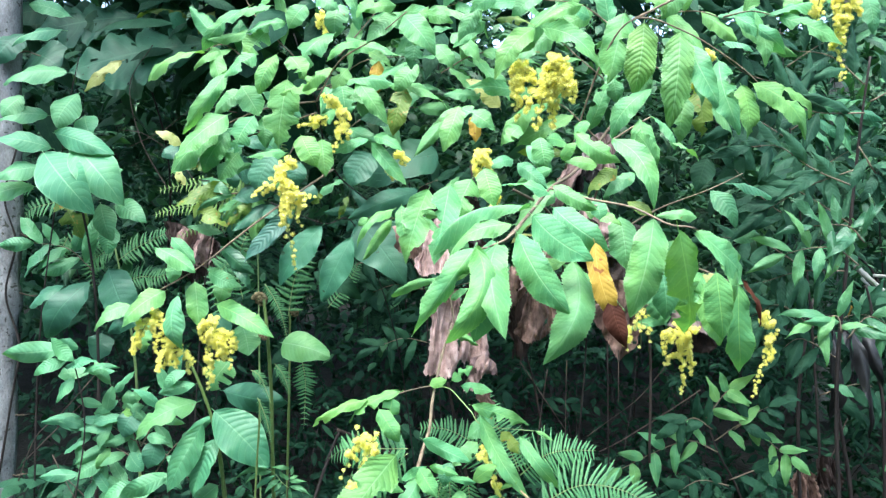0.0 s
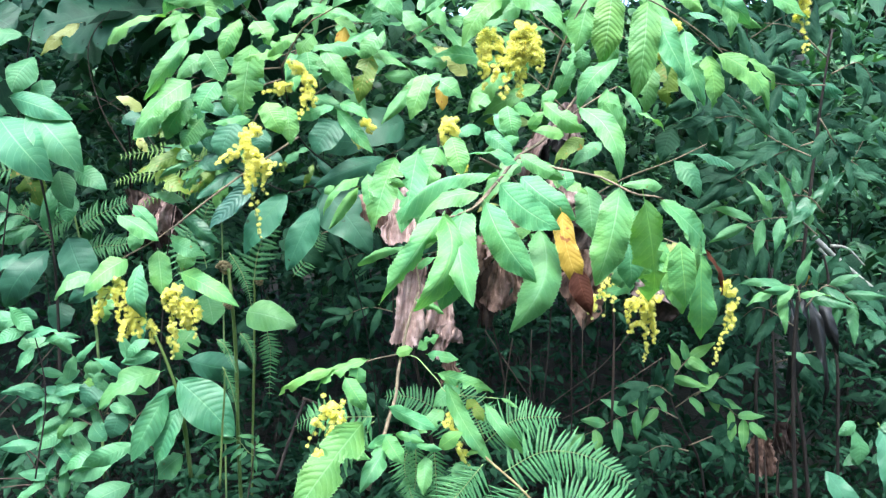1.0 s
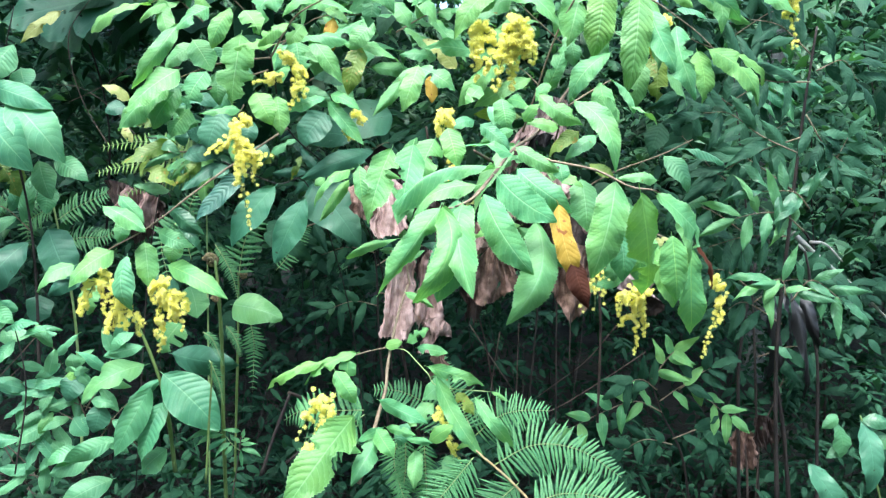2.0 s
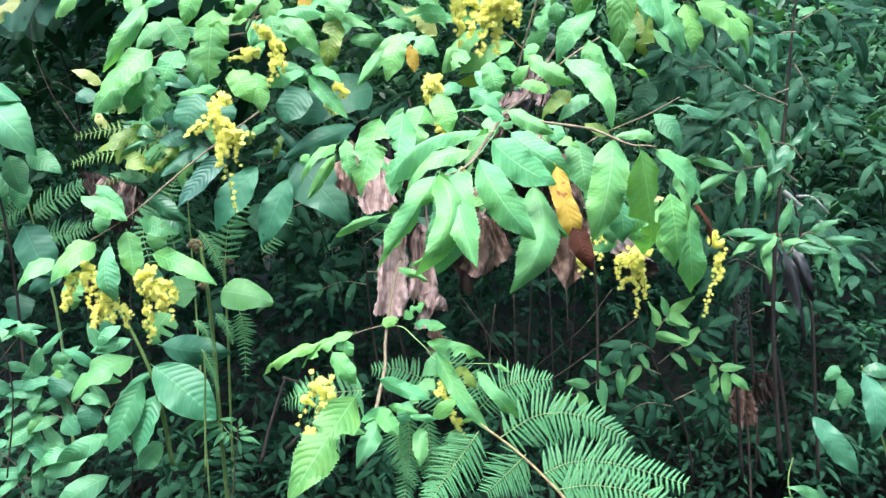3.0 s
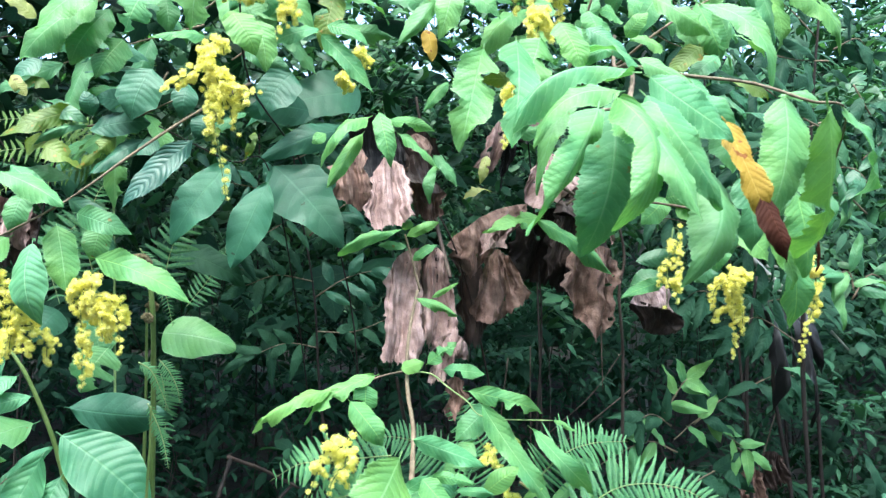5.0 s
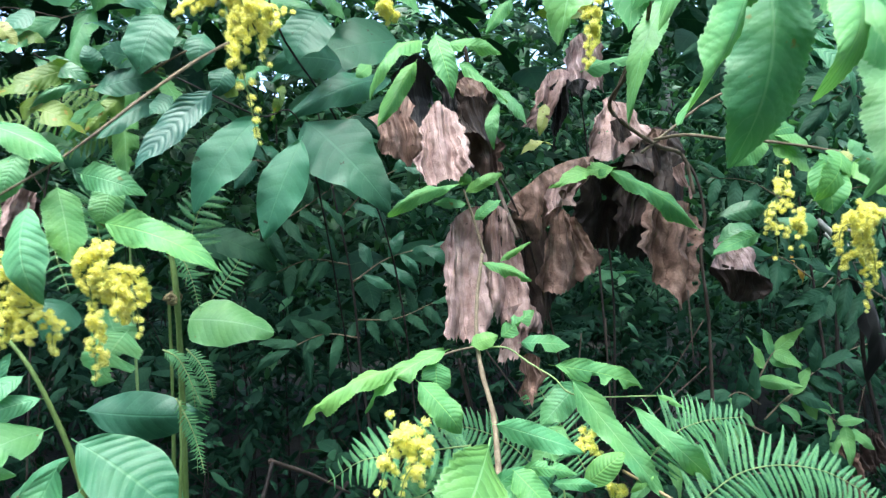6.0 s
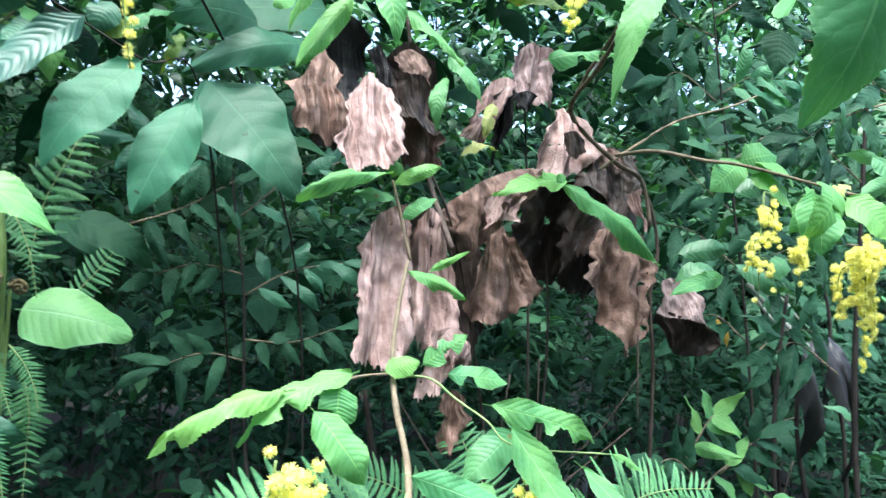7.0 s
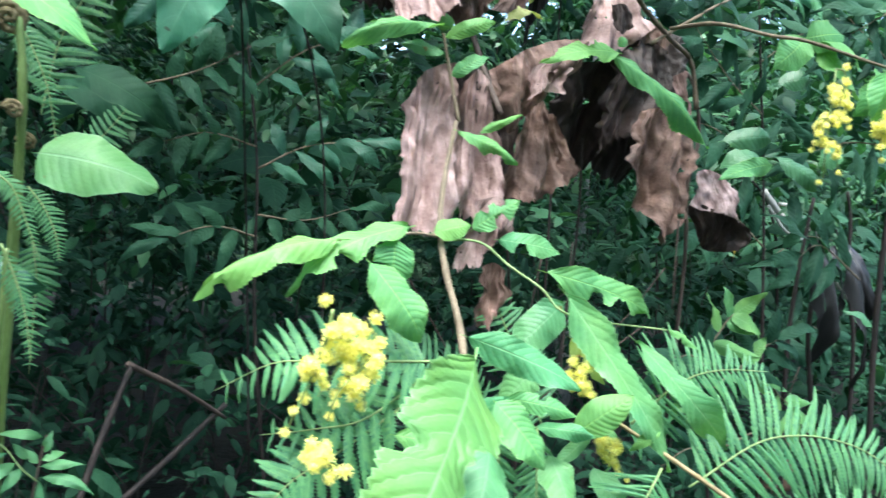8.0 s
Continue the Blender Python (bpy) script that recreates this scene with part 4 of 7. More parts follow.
leaf(stem, "b", (0.401, 2.060, 1.903), (0.361, 2.020, 1.742), 0.078, 0, 0.1)
leaf(stem, "s", (0.216, 2.020, 1.860), (0.337, 1.980, 1.772), 0.054, -16, 0.16, bow=-0.096)
leaf(stem, "s", (0.195, 2.020, 1.859), (0.110, 1.990, 1.741), 0.052, 10, 0.16, bow=0.077)
leaf(stem, "S", (0.382, 2.140, 1.787), (0.399, 2.120, 1.711), 0.045, 0, 0.1)
leaf(stem, "s", (-0.100, 2.050, 1.880), (-0.026, 2.020, 1.804), 0.068, 0, 0.14)
leaf(stem, "s", (-0.103, 2.080, 1.905), (0.002, 2.060, 1.886), 0.036, -10, 0.1)
leaf(stem, "S", (0.075, 2.100, 1.940), (0.028, 2.080, 1.829), 0.041, 0, 0.1)
leaf(stem, "s", (0.087, 2.100, 1.891), (0.013, 2.080, 1.824), 0.033, 10, 0.1)
leaf(stem, "s", (0.304, 2.060, 1.922), (0.200, 2.040, 1.869), 0.033, 10, 0.12)
leaf(stem, "O", (0.115, 2.100, 1.896), (0.201, 2.060, 1.876), 0.026, 0, 0.1)
leaf(stem, "s", (0.329, 2.100, 1.904), (0.249, 2.080, 1.924), 0.039, 0, 0.1)
leaf(stem, "Y", (0.131, 2.300, 1.719), (0.049, 2.280, 1.789), 0.054, 0, 0.08)
leaf(stem, "S", (0.081, 2.300, 1.744), (-0.011, 2.280, 1.749), 0.045, 0, 0.1)
leaf(stem, "y", (0.065, 2.280, 1.696), (0.072, 2.260, 1.626), 0.034, 0, 0.08, label="small yellow-orange leaf")
leaf(stem, "s", (0.033, 1.960, 1.677), (0.002, 1.920, 1.577), 0.048, 0, 0.1)
leaf(stem, "S", (0.025, 1.980, 1.677), (-0.059, 1.940, 1.567), 0.031, 25, 0.1)
leaf(stem, "b", (0.035, 1.980, 1.675), (0.112, 1.950, 1.629), 0.046, 0, 0.1)
leaf(stem, "s", (0.145, 2.080, 1.961), (0.050, 2.060, 1.904), 0.043, 0, 0.1)
leaf(stem, "S", (0.218, 2.100, 1.954), (0.147, 2.080, 1.897), 0.044, 0, 0.1)
leaf(stem, "s", (0.430, 2.060, 1.971), (0.486, 2.020, 1.900), 0.050, 0, 0.1)
leaf(stem, "S", (0.547, 2.100, 1.971), (0.487, 2.080, 1.901), 0.046, 0, 0.1)
spike(plant, [(0.079, 1.700, 1.564), (0.082, 1.700, 1.541), (0.076, 1.700, 1.517)], 0.050, 40, 0.0096, 92, 3)
spike(plant, [(0.174, 2.020, 1.790), (0.159, 2.020, 1.730), (0.162, 2.020, 1.654)], 0.070, 60, 0.0125, 93, 4)
spike(plant, [(0.234, 2.000, 1.790), (0.219, 2.000, 1.715), (0.200, 2.000, 1.630)], 0.100, 95, 0.0125, 94, 6)
spike(plant, [(0.246, 1.980, 1.783), (0.274, 1.980, 1.736), (0.283, 1.980, 1.689)], 0.050, 45, 0.0125, 95, 3)
spike(plant, [(0.513, 1.920, 1.220), (0.523, 1.930, 1.167), (0.522, 1.930, 1.067)], 0.090, 70, 0.0096, 96, 5)
spike(plant, [(0.502, 1.900, 1.212), (0.475, 1.900, 1.200), (0.468, 1.900, 1.196)], 0.030, 16, 0.0096, 196, 1)
spike(plant, [(0.526, 1.920, 1.210), (0.554, 1.920, 1.212)], 0.030, 14, 0.0096, 197, 1)
spike(plant, [(0.710, 1.980, 1.247), (0.725, 1.980, 1.189), (0.709, 1.980, 1.132), (0.690, 1.980, 1.053)], 0.035, 50, 0.0096, 97, 2)
spike(plant, [(0.392, 1.900, 1.208), (0.399, 1.900, 1.166)], 0.020, 10, 0.01, 198, 1)
spike(plant, [(0.810, 2.000, 1.941), (0.805, 2.000, 1.886), (0.804, 2.000, 1.856)], 0.030, 24, 0.0106, 98, 1)
spike(plant, [(0.856, 2.000, 1.948), (0.865, 2.000, 1.875), (0.858, 2.000, 1.814), (0.866, 2.000, 1.746)], 0.060, 55, 0.0106, 99, 3)
spike(plant, [(0.882, 2.000, 1.942), (0.877, 2.000, 1.869)], 0.040, 24, 0.0106, 199, 2)
spike(plant, [(0.597, 2.080, 1.826), (0.604, 2.080, 1.801)], 0.020, 8, 0.0096, 100, 1)
spike(plant, [(0.570, 2.080, 1.762), (0.568, 2.080, 1.721)], 0.020, 9, 0.0096, 200, 1)
stem = branch(plant, [(0.409, 2.000, 1.876), (0.565, 2.000, 1.945), (0.795, 2.000, 1.959), (0.916, 2.000, 1.942)], 0.003, 0.0015, "twig")
leaf(stem, "z", (0.772, 2.050, 1.947), (0.755, 2.030, 1.874), 0.043, 0, 0.1)
leaf(stem, "S", (0.926, 2.050, 1.955), (0.943, 2.030, 1.858), 0.050, 0, 0.1)
twig(plant, "s", [(0.370, 2.200, 1.629), (0.286, 2.200, 1.709), (0.218, 2.200, 1.735)], 5, 0.147, 0.053, 106)
twig(plant, "S", [(0.402, 2.250, 1.773), (0.303, 2.250, 1.855), (0.231, 2.250, 1.923)], 5, 0.129, 0.052, 107)
twig(plant, "s", [(0.410, 2.150, 1.877), (0.315, 2.150, 1.942), (0.222, 2.150, 1.954)], 5, 0.143, 0.052, 108)
twig(plant, "S", [(0.447, 2.200, 1.834), (0.529, 2.200, 1.794), (0.613, 2.200, 1.728)], 5, 0.131, 0.051, 109)
twig(plant, "s", [(0.488, 2.150, 1.918), (0.580, 2.150, 1.932), (0.673, 2.150, 1.906)], 5, 0.143, 0.052, 112)
twig(plant, "s", [(0.604, 2.000, 1.884), (0.664, 2.000, 1.897), (0.725, 2.000, 1.885)], 5, 0.130, 0.046, 117)


plant = thing("flowering_shrub", (-0.1, 2.5, 0), "flowering shrub with ragged insect-bitten leaves and hanging yellow spikes", "shrub", "flowering shrubs")
stem = branch(plant, [(0.015, 2.600, 0.233), (-0.033, 2.550, 1.084), (-0.155, 2.400, 1.409), (-0.277, 2.200, 1.549), (-0.303, 2.100, 1.701), (-0.347, 2.050, 1.847)], 0.0018, 0.0016, "darkstem")
stem = branch(plant, [(-0.277, 2.200, 1.549), (-0.368, 2.050, 1.461), (-0.446, 2.000, 1.393), (-0.541, 1.980, 1.313), (-0.637, 2.000, 1.258)], 0.0028, 0.0014, "twig")
leaf(stem, "s", (-0.644, 2.000, 1.356), (-0.543, 1.970, 1.305), 0.045, 14, 0.06)
leaf(stem, "s", (-0.622, 2.000, 1.259), (-0.709, 1.964, 1.181), 0.058, -4, 0.12)
leaf(stem, "l", (-0.586, 1.980, 1.249), (-0.571, 1.947, 1.136), 0.060, -22, 0.2)
leaf(stem, "s", (-0.560, 2.020, 1.278), (-0.541, 1.992, 1.181), 0.053, 15, 0.06)
leaf(stem, "z", (-0.502, 2.000, 1.230), (-0.365, 1.959, 1.165), 0.048, -3, 0.12)
leaf(stem, "S", (-0.690, 2.100, 1.181), (-0.705, 2.076, 1.103), 0.061, -21, 0.2)
leaf(stem, "S", (-0.581, 2.500, 1.119), (-0.554, 2.475, 1.035), 0.084, 16, 0.06)
leaf(stem, "b", (-0.489, 2.050, 1.093), (-0.525, 2.027, 1.029), 0.076, -2, 0.12)
leaf(stem, "S", (-0.537, 2.050, 1.299), (-0.458, 2.028, 1.269), 0.041, -20, 0.2)
leaf(stem, "S", (-0.506, 2.080, 1.287), (-0.517, 2.063, 1.229), 0.047, 17, 0.06)
leaf(stem, "S", (-0.620, 2.100, 1.337), (-0.640, 2.080, 1.271), 0.042, -1, 0.12)
leaf(stem, "S", (-0.782, 2.200, 1.202), (-0.861, 2.169, 1.141), 0.059, -19, 0.2)
spike(plant, [(-0.636, 1.980, 1.222), (-0.667, 1.980, 1.165), (-0.690, 1.980, 1.116)], 0.07, 60, 0.0096, 135, 5)
spike(plant, [(-0.604, 1.980, 1.204), (-0.616, 1.980, 1.128), (-0.635, 1.980, 1.076)], 0.08, 62, 0.0096, 136, 6)
spike(plant, [(-0.603, 1.980, 1.153), (-0.565, 1.980, 1.116), (-0.546, 1.980, 1.104)], 0.076, 40, 0.0096, 137, 3)
spike(plant, [(-0.508, 1.980, 1.206), (-0.495, 1.980, 1.143), (-0.476, 1.980, 1.106)], 0.08, 75, 0.0096, 138, 6)
spike(plant, [(-0.521, 1.980, 1.181), (-0.516, 1.980, 1.092), (-0.516, 1.980, 1.035)], 0.05, 38, 0.0096, 139, 3)
spike(plant, [(-0.483, 1.980, 1.175), (-0.450, 1.980, 1.132)], 0.076, 40, 0.0096, 140, 3)
spike(plant, [(-0.317, 2.200, 1.927), (-0.310, 2.200, 1.899)], 0.055, 24, 0.0096, 147, 3)
stem = branch(plant, [(-0.303, 2.100, 1.701), (-0.404, 2.080, 1.684), (-0.509, 2.080, 1.643), (-0.592, 2.050, 1.587)], 0.0025, 0.0013, "twig")
leaf(stem, "b", (-0.425, 2.020, 1.793), (-0.493, 2.000, 1.739), 0.046, 0, 0.1)
leaf(stem, "s", (-0.491, 2.020, 1.754), (-0.577, 1.980, 1.612), 0.041, 28, 0.12)
leaf(stem, "s", (-0.484, 2.000, 1.655), (-0.584, 1.960, 1.555), 0.069, -8, 0.1)
leaf(stem, "s", (-0.515, 2.050, 1.632), (-0.616, 2.020, 1.524), 0.062, -6, 0.1)
leaf(stem, "S", (-0.497, 2.060, 1.621), (-0.551, 2.040, 1.530), 0.062, 10, 0.1)
leaf(stem, "S", (-0.465, 2.060, 1.718), (-0.526, 2.040, 1.662), 0.050, 0, 0.1)
leaf(stem, "s", (-0.469, 2.060, 1.728), (-0.421, 2.040, 1.658), 0.062, 0, 0.1)
leaf(stem, "b", (-0.429, 2.020, 1.656), (-0.468, 2.000, 1.571), 0.061, 0, 0.1)
leaf(stem, "S", (-0.416, 2.060, 1.659), (-0.406, 2.040, 1.586), 0.040, 0, 0.1)
leaf(stem, "z", (-0.370, 1.980, 1.786), (-0.406, 1.960, 1.699), 0.045, 0, 0.12)
leaf(stem, "b", (-0.359, 2.040, 1.741), (-0.374, 2.020, 1.580), 0.084, 0, 0.08)
leaf(stem, "z", (-0.247, 1.980, 1.758), (-0.308, 1.960, 1.707), 0.036, 0, 0.12)
leaf(stem, "Z", (-0.282, 2.000, 1.716), (-0.362, 1.980, 1.703), 0.034, -10, 0.1)
leaf(stem, "b", (-0.353, 2.040, 1.793), (-0.315, 2.020, 1.743), 0.054, 0, 0.1)
leaf(stem, "z", (-0.313, 1.980, 1.610), (-0.274, 1.960, 1.543), 0.057, 0, 0.12)
leaf(stem, "s", (-0.272, 2.000, 1.605), (-0.259, 1.980, 1.521), 0.046, 0, 0.1)
leaf(stem, "z", (-0.351, 2.000, 1.574), (-0.433, 1.980, 1.560), 0.029, -20, 0.1)
leaf(stem, "D", (-0.452, 2.300, 1.586), (-0.486, 2.280, 1.489), 0.087, 0, 0.08)
leaf(stem, "s", (-0.476, 2.060, 1.575), (-0.514, 2.040, 1.510), 0.060, 0, 0.1)
leaf(stem, "s", (-0.173, 2.040, 1.610), (-0.249, 2.020, 1.576), 0.032, 0, 0.1)
leaf(stem, "z", (-0.159, 2.040, 1.617), (-0.092, 2.020, 1.582), 0.030, 0, 0.12)
leaf(stem, "s", (-0.167, 2.050, 1.603), (-0.083, 2.030, 1.507), 0.035, -15, 0.12)
leaf(stem, "z", (-0.181, 2.100, 1.817), (-0.127, 2.080, 1.782), 0.028, 0, 0.1)
leaf(stem, "D", (-0.196, 2.300, 1.596), (-0.253, 2.280, 1.509), 0.087, 0, 0.08)
leaf(stem, "s", (-0.234, 2.120, 1.781), (-0.265, 2.100, 1.732), 0.049, 0, 0.1)
leaf(stem, "b", (-0.260, 2.200, 1.756), (-0.246, 2.180, 1.667), 0.064, 0, 0.1)
leaf(stem, "O", (-0.113, 2.300, 1.765), (-0.141, 2.280, 1.642), 0.059, 0, 0.08)
leaf(stem, "y", (-0.188, 2.360, 1.844), (-0.200, 2.340, 1.737), 0.040, 0, 0.08, label="spotted orange-yellow leaf")
leaf(stem, "Y", (-0.595, 2.020, 1.588), (-0.645, 2.000, 1.617), 0.029, 0, 0.08, label="pale yellowing leaf")
leaf(stem, "d", (-0.760, 2.500, 1.611), (-0.809, 2.480, 1.592), 0.058, 0, 0.08)
leaf(stem, "D", (-0.148, 2.350, 1.683), (-0.228, 2.330, 1.691), 0.049, 0, 0.08)
leaf(stem, "S", (-0.256, 2.250, 1.761), (-0.316, 2.230, 1.691), 0.055, 0, 0.1)
leaf(stem, "S", (-0.082, 2.300, 1.826), (-0.137, 2.280, 1.754), 0.056, 0, 0.1)
spike(plant, [(-0.330, 1.940, 1.562), (-0.348, 1.940, 1.504), (-0.336, 1.940, 1.435), (-0.315, 1.940, 1.315)], 0.060, 60, 0.0106, 141, 5)
spike(plant, [(-0.348, 1.940, 1.510), (-0.382, 1.940, 1.492), (-0.413, 1.940, 1.472)], 0.030, 20, 0.0096, 142, 1)
spike(plant, [(-0.330, 1.920, 1.492), (-0.293, 1.920, 1.478), (-0.267, 1.920, 1.471)], 0.040, 20, 0.0096, 143, 2)
spike(plant, [(-0.343, 1.930, 1.515), (-0.318, 1.930, 1.463), (-0.304, 1.930, 1.411)], 0.050, 30, 0.0106, 243, 2)
spike(plant, [(-0.263, 2.000, 1.700), (-0.232, 2.000, 1.665), (-0.229, 2.000, 1.609), (-0.251, 2.000, 1.577)], 0.050, 50, 0.0106, 144, 4)
spike(plant, [(-0.262, 2.000, 1.650), (-0.295, 2.000, 1.643), (-0.326, 2.000, 1.631)], 0.030, 24, 0.0096, 145, 1)
spike(plant, [(-0.104, 2.050, 1.582), (-0.089, 2.050, 1.552)], 0.030, 14, 0.0096, 146, 1)
leaf(stem, "b", (-0.262, 2.080, 1.854), (-0.338, 2.045, 1.754), 0.068, -11, 0.2)
leaf(stem, "b", (-0.409, 2.050, 1.852), (-0.455, 2.029, 1.793), 0.059, 26, 0.06)
leaf(stem, "b", (-0.367, 2.050, 1.872), (-0.449, 2.024, 1.843), 0.035, 8, 0.12)
stem = branch(plant, [(-0.303, 2.100, 1.701), (-0.248, 2.080, 1.790), (-0.168, 2.060, 1.838), (-0.090, 2.050, 1.900)], 0.0025, 0.0013, "twig")
leaf(stem, "z", (-0.192, 2.050, 1.833), (-0.267, 2.024, 1.782), 0.037, -7, 0.2)
leaf(stem, "S", (-0.116, 2.080, 1.897), (-0.182, 2.054, 1.830), 0.046, 12, 0.12)
leaf(stem, "s", (-0.097, 2.050, 1.890), (-0.023, 2.019, 1.800), 0.066, -6, 0.2)
leaf(stem, "s", (-0.065, 2.050, 1.898), (0.013, 2.028, 1.874), 0.037, -24, 0.06)
leaf(stem, "S", (-0.071, 2.120, 1.862), (-0.081, 2.097, 1.779), 0.047, 13, 0.12)
leaf(stem, "S", (-0.253, 2.120, 1.931), (-0.262, 2.098, 1.850), 0.061, -5, 0.2)
leaf(stem, "S", (-0.032, 2.200, 1.855), (0.011, 2.181, 1.797), 0.057, 16, 0.12)
leaf(stem, "s", (-0.400, 2.050, 1.910), (-0.471, 2.028, 1.885), 0.040, -20, 0.06)
leaf(stem, "s", (-0.322, 2.050, 1.911), (-0.356, 2.032, 1.855), 0.048, 17, 0.12)
leaf(stem, "S", (-0.302, 2.080, 1.931), (-0.247, 2.064, 1.902), 0.041, -1, 0.2)
leaf(stem, "z", (-0.168, 2.050, 1.925), (-0.204, 2.035, 1.883), 0.040, -19, 0.06)
leaf(stem, "s", (-0.116, 2.050, 1.913), (-0.192, 2.041, 1.897), 0.032, 18, 0.12)
leaf(stem, "S", (0.006, 2.300, 1.904), (0.079, 2.271, 1.828), 0.060, 19, 0.12)
# ---- more leafy twigs of the two shrubs ----
twig(plant, "s", [(-0.354, 2.380, 1.767), (-0.257, 2.330, 1.790), (-0.154, 2.330, 1.777)], 5, 0.145, 0.051, 195)
twig(plant, "S", [(-0.308, 2.480, 1.657), (-0.214, 2.480, 1.721), (-0.089, 2.480, 1.738)], 5, 0.152, 0.053, 196)
twig(plant, "s", [(-0.416, 2.380, 1.856), (-0.508, 2.380, 1.944), (-0.554, 2.380, 2.017)], 5, 0.145, 0.051, 197)
twig(plant, "s", [(-0.296, 2.380, 1.857), (-0.222, 2.380, 1.947), (-0.148, 2.380, 2.037)], 5, 0.145, 0.051, 198)
twig(plant, "B", [(-0.373, 2.480, 1.750), (-0.248, 2.480, 1.861), (-0.092, 2.480, 1.878)], 5, 0.152, 0.053, 199)
twig(plant, "S", [(-0.363, 2.430, 1.713), (-0.502, 2.430, 1.664), (-0.627, 2.430, 1.616)], 5, 0.149, 0.052, 200)
twig(plant, "s", [(-0.523, 2.380, 1.824), (-0.599, 2.380, 1.883), (-0.659, 2.380, 1.868)], 5, 0.146, 0.051, 201)
twig(plant, "b", [(-0.435, 2.480, 1.624), (-0.497, 2.480, 1.512), (-0.560, 2.480, 1.480)], 5, 0.152, 0.054, 202)
twig(plant, "S", [(-0.087, 2.380, 1.978), (0.002, 2.380, 1.995), (0.076, 2.380, 2.039)], 5, 0.145, 0.051, 203)
twig(plant, "s", [(-0.026, 2.430, 1.825), (0.050, 2.430, 1.871), (0.109, 2.430, 1.886)], 5, 0.149, 0.052, 204)
# ---- broad dark leaves behind the flower spikes ----

plant = thing("broadleaf_sapling", (-0.75, 2.7, 0), "bushy sapling with dark and olive drooping leaves", "sapling", "saplings of the thicket")
stem = branch(plant, [(-0.730, 2.500, 0.497), (-0.695, 2.500, 1.170), (-0.621, 2.400, 1.486), (-0.642, 2.300, 1.521)], 0.002, 0.0015, "darkstem")
stem = branch(plant, [(-0.621, 2.400, 1.486), (-0.508, 2.350, 1.494), (-0.415, 2.300, 1.529)], 0.003, 0.0015, "twig")
leaf(stem, "u", (-0.653, 2.350, 1.525), (-0.565, 2.323, 1.487), 0.038, -12, 0.06)
leaf(stem, "O", (-0.586, 2.350, 1.512), (-0.709, 2.307, 1.451), 0.042, 25, 0.12)
leaf(stem, "u", (-0.569, 2.350, 1.485), (-0.657, 2.320, 1.441), 0.023, 7, 0.2)
leaf(stem, "e", (-0.565, 2.350, 1.475), (-0.458, 2.337, 1.496), 0.057, -11, 0.06)
leaf(stem, "e", (-0.490, 2.350, 1.523), (-0.553, 2.341, 1.538), 0.048, 26, 0.12)
leaf(stem, "e", (-0.560, 2.350, 1.503), (-0.575, 2.344, 1.548), 0.038, 8, 0.2)
leaf(stem, "O", (-0.676, 2.350, 1.447), (-0.575, 2.319, 1.401), 0.052, -10, 0.2)
leaf(stem, "O", (-0.518, 2.350, 1.466), (-0.576, 2.325, 1.402), 0.035, 27, 0.12)
leaf(stem, "O", (-0.685, 2.350, 1.556), (-0.634, 2.343, 1.551), 0.034, 9, 0.2)
leaf(stem, "u", (-0.417, 2.350, 1.562), (-0.517, 2.318, 1.514), 0.029, -9, 0.06)
leaf(stem, "e", (-0.443, 2.350, 1.580), (-0.539, 2.338, 1.584), 0.033, -27, 0.12)
leaf(stem, "e", (-0.389, 2.350, 1.572), (-0.400, 2.333, 1.505), 0.055, 10, 0.2)
leaf(stem, "e", (-0.465, 2.350, 1.462), (-0.562, 2.314, 1.386), 0.045, -8, 0.06)
leaf(stem, "O", (-0.365, 2.350, 1.477), (-0.328, 2.345, 1.486), 0.039, -26, 0.12)
leaf(stem, "e", (-0.355, 2.350, 1.515), (-0.374, 2.336, 1.464), 0.049, 11, 0.2)
leaf(stem, "u", (-0.598, 2.350, 1.383), (-0.686, 2.338, 1.400), 0.038, -7, 0.06)
leaf(stem, "u", (-0.599, 2.350, 1.347), (-0.502, 2.317, 1.277), 0.047, -25, 0.12)
leaf(stem, "u", (-0.574, 2.350, 1.301), (-0.509, 2.324, 1.233), 0.034, 12, 0.2)
leaf(stem, "s", (-0.643, 2.100, 1.376), (-0.578, 2.076, 1.316), 0.034, -6, 0.06)
leaf(stem, "Y", (-0.668, 2.200, 1.538), (-0.640, 2.188, 1.502), 0.025, -24, 0.12)
leaf(stem, "e", (-0.574, 2.350, 1.605), (-0.459, 2.336, 1.609), 0.038, 13, 0.2)
leaf(stem, "e", (-0.651, 2.350, 1.603), (-0.697, 2.332, 1.560), 0.047, -5, 0.06)
leaf(stem, "e", (-0.515, 2.350, 1.569), (-0.574, 2.342, 1.584), 0.029, -23, 0.12)

plant = thing("broadleaf_sapling", (-0.2, 2.55, 0), "slender sapling with broad bluish-green hanging leaves", "sapling", "saplings of the thicket")
stem = branch(plant, [(-0.087, 2.700, 0.613), (-0.147, 2.600, 1.064), (-0.233, 2.320, 1.403), (-0.310, 2.250, 1.414), (-0.431, 2.200, 1.464)], 0.0018, 0.0013, "darkstem")
leaf(stem, "g", (-0.226, 2.320, 1.417), (-0.098, 2.270, 1.263), 0.148, 0, 0.04)
leaf(stem, "k", (-0.241, 2.280, 1.378), (-0.307, 2.230, 1.219), 0.080, 4, 0.06)
leaf(stem, "k", (-0.312, 2.240, 1.407), (-0.409, 2.190, 1.265), 0.085, 0, 0.06)
leaf(stem, "c", (-0.376, 2.200, 1.441), (-0.486, 2.160, 1.317), 0.058, 0, 0.04)
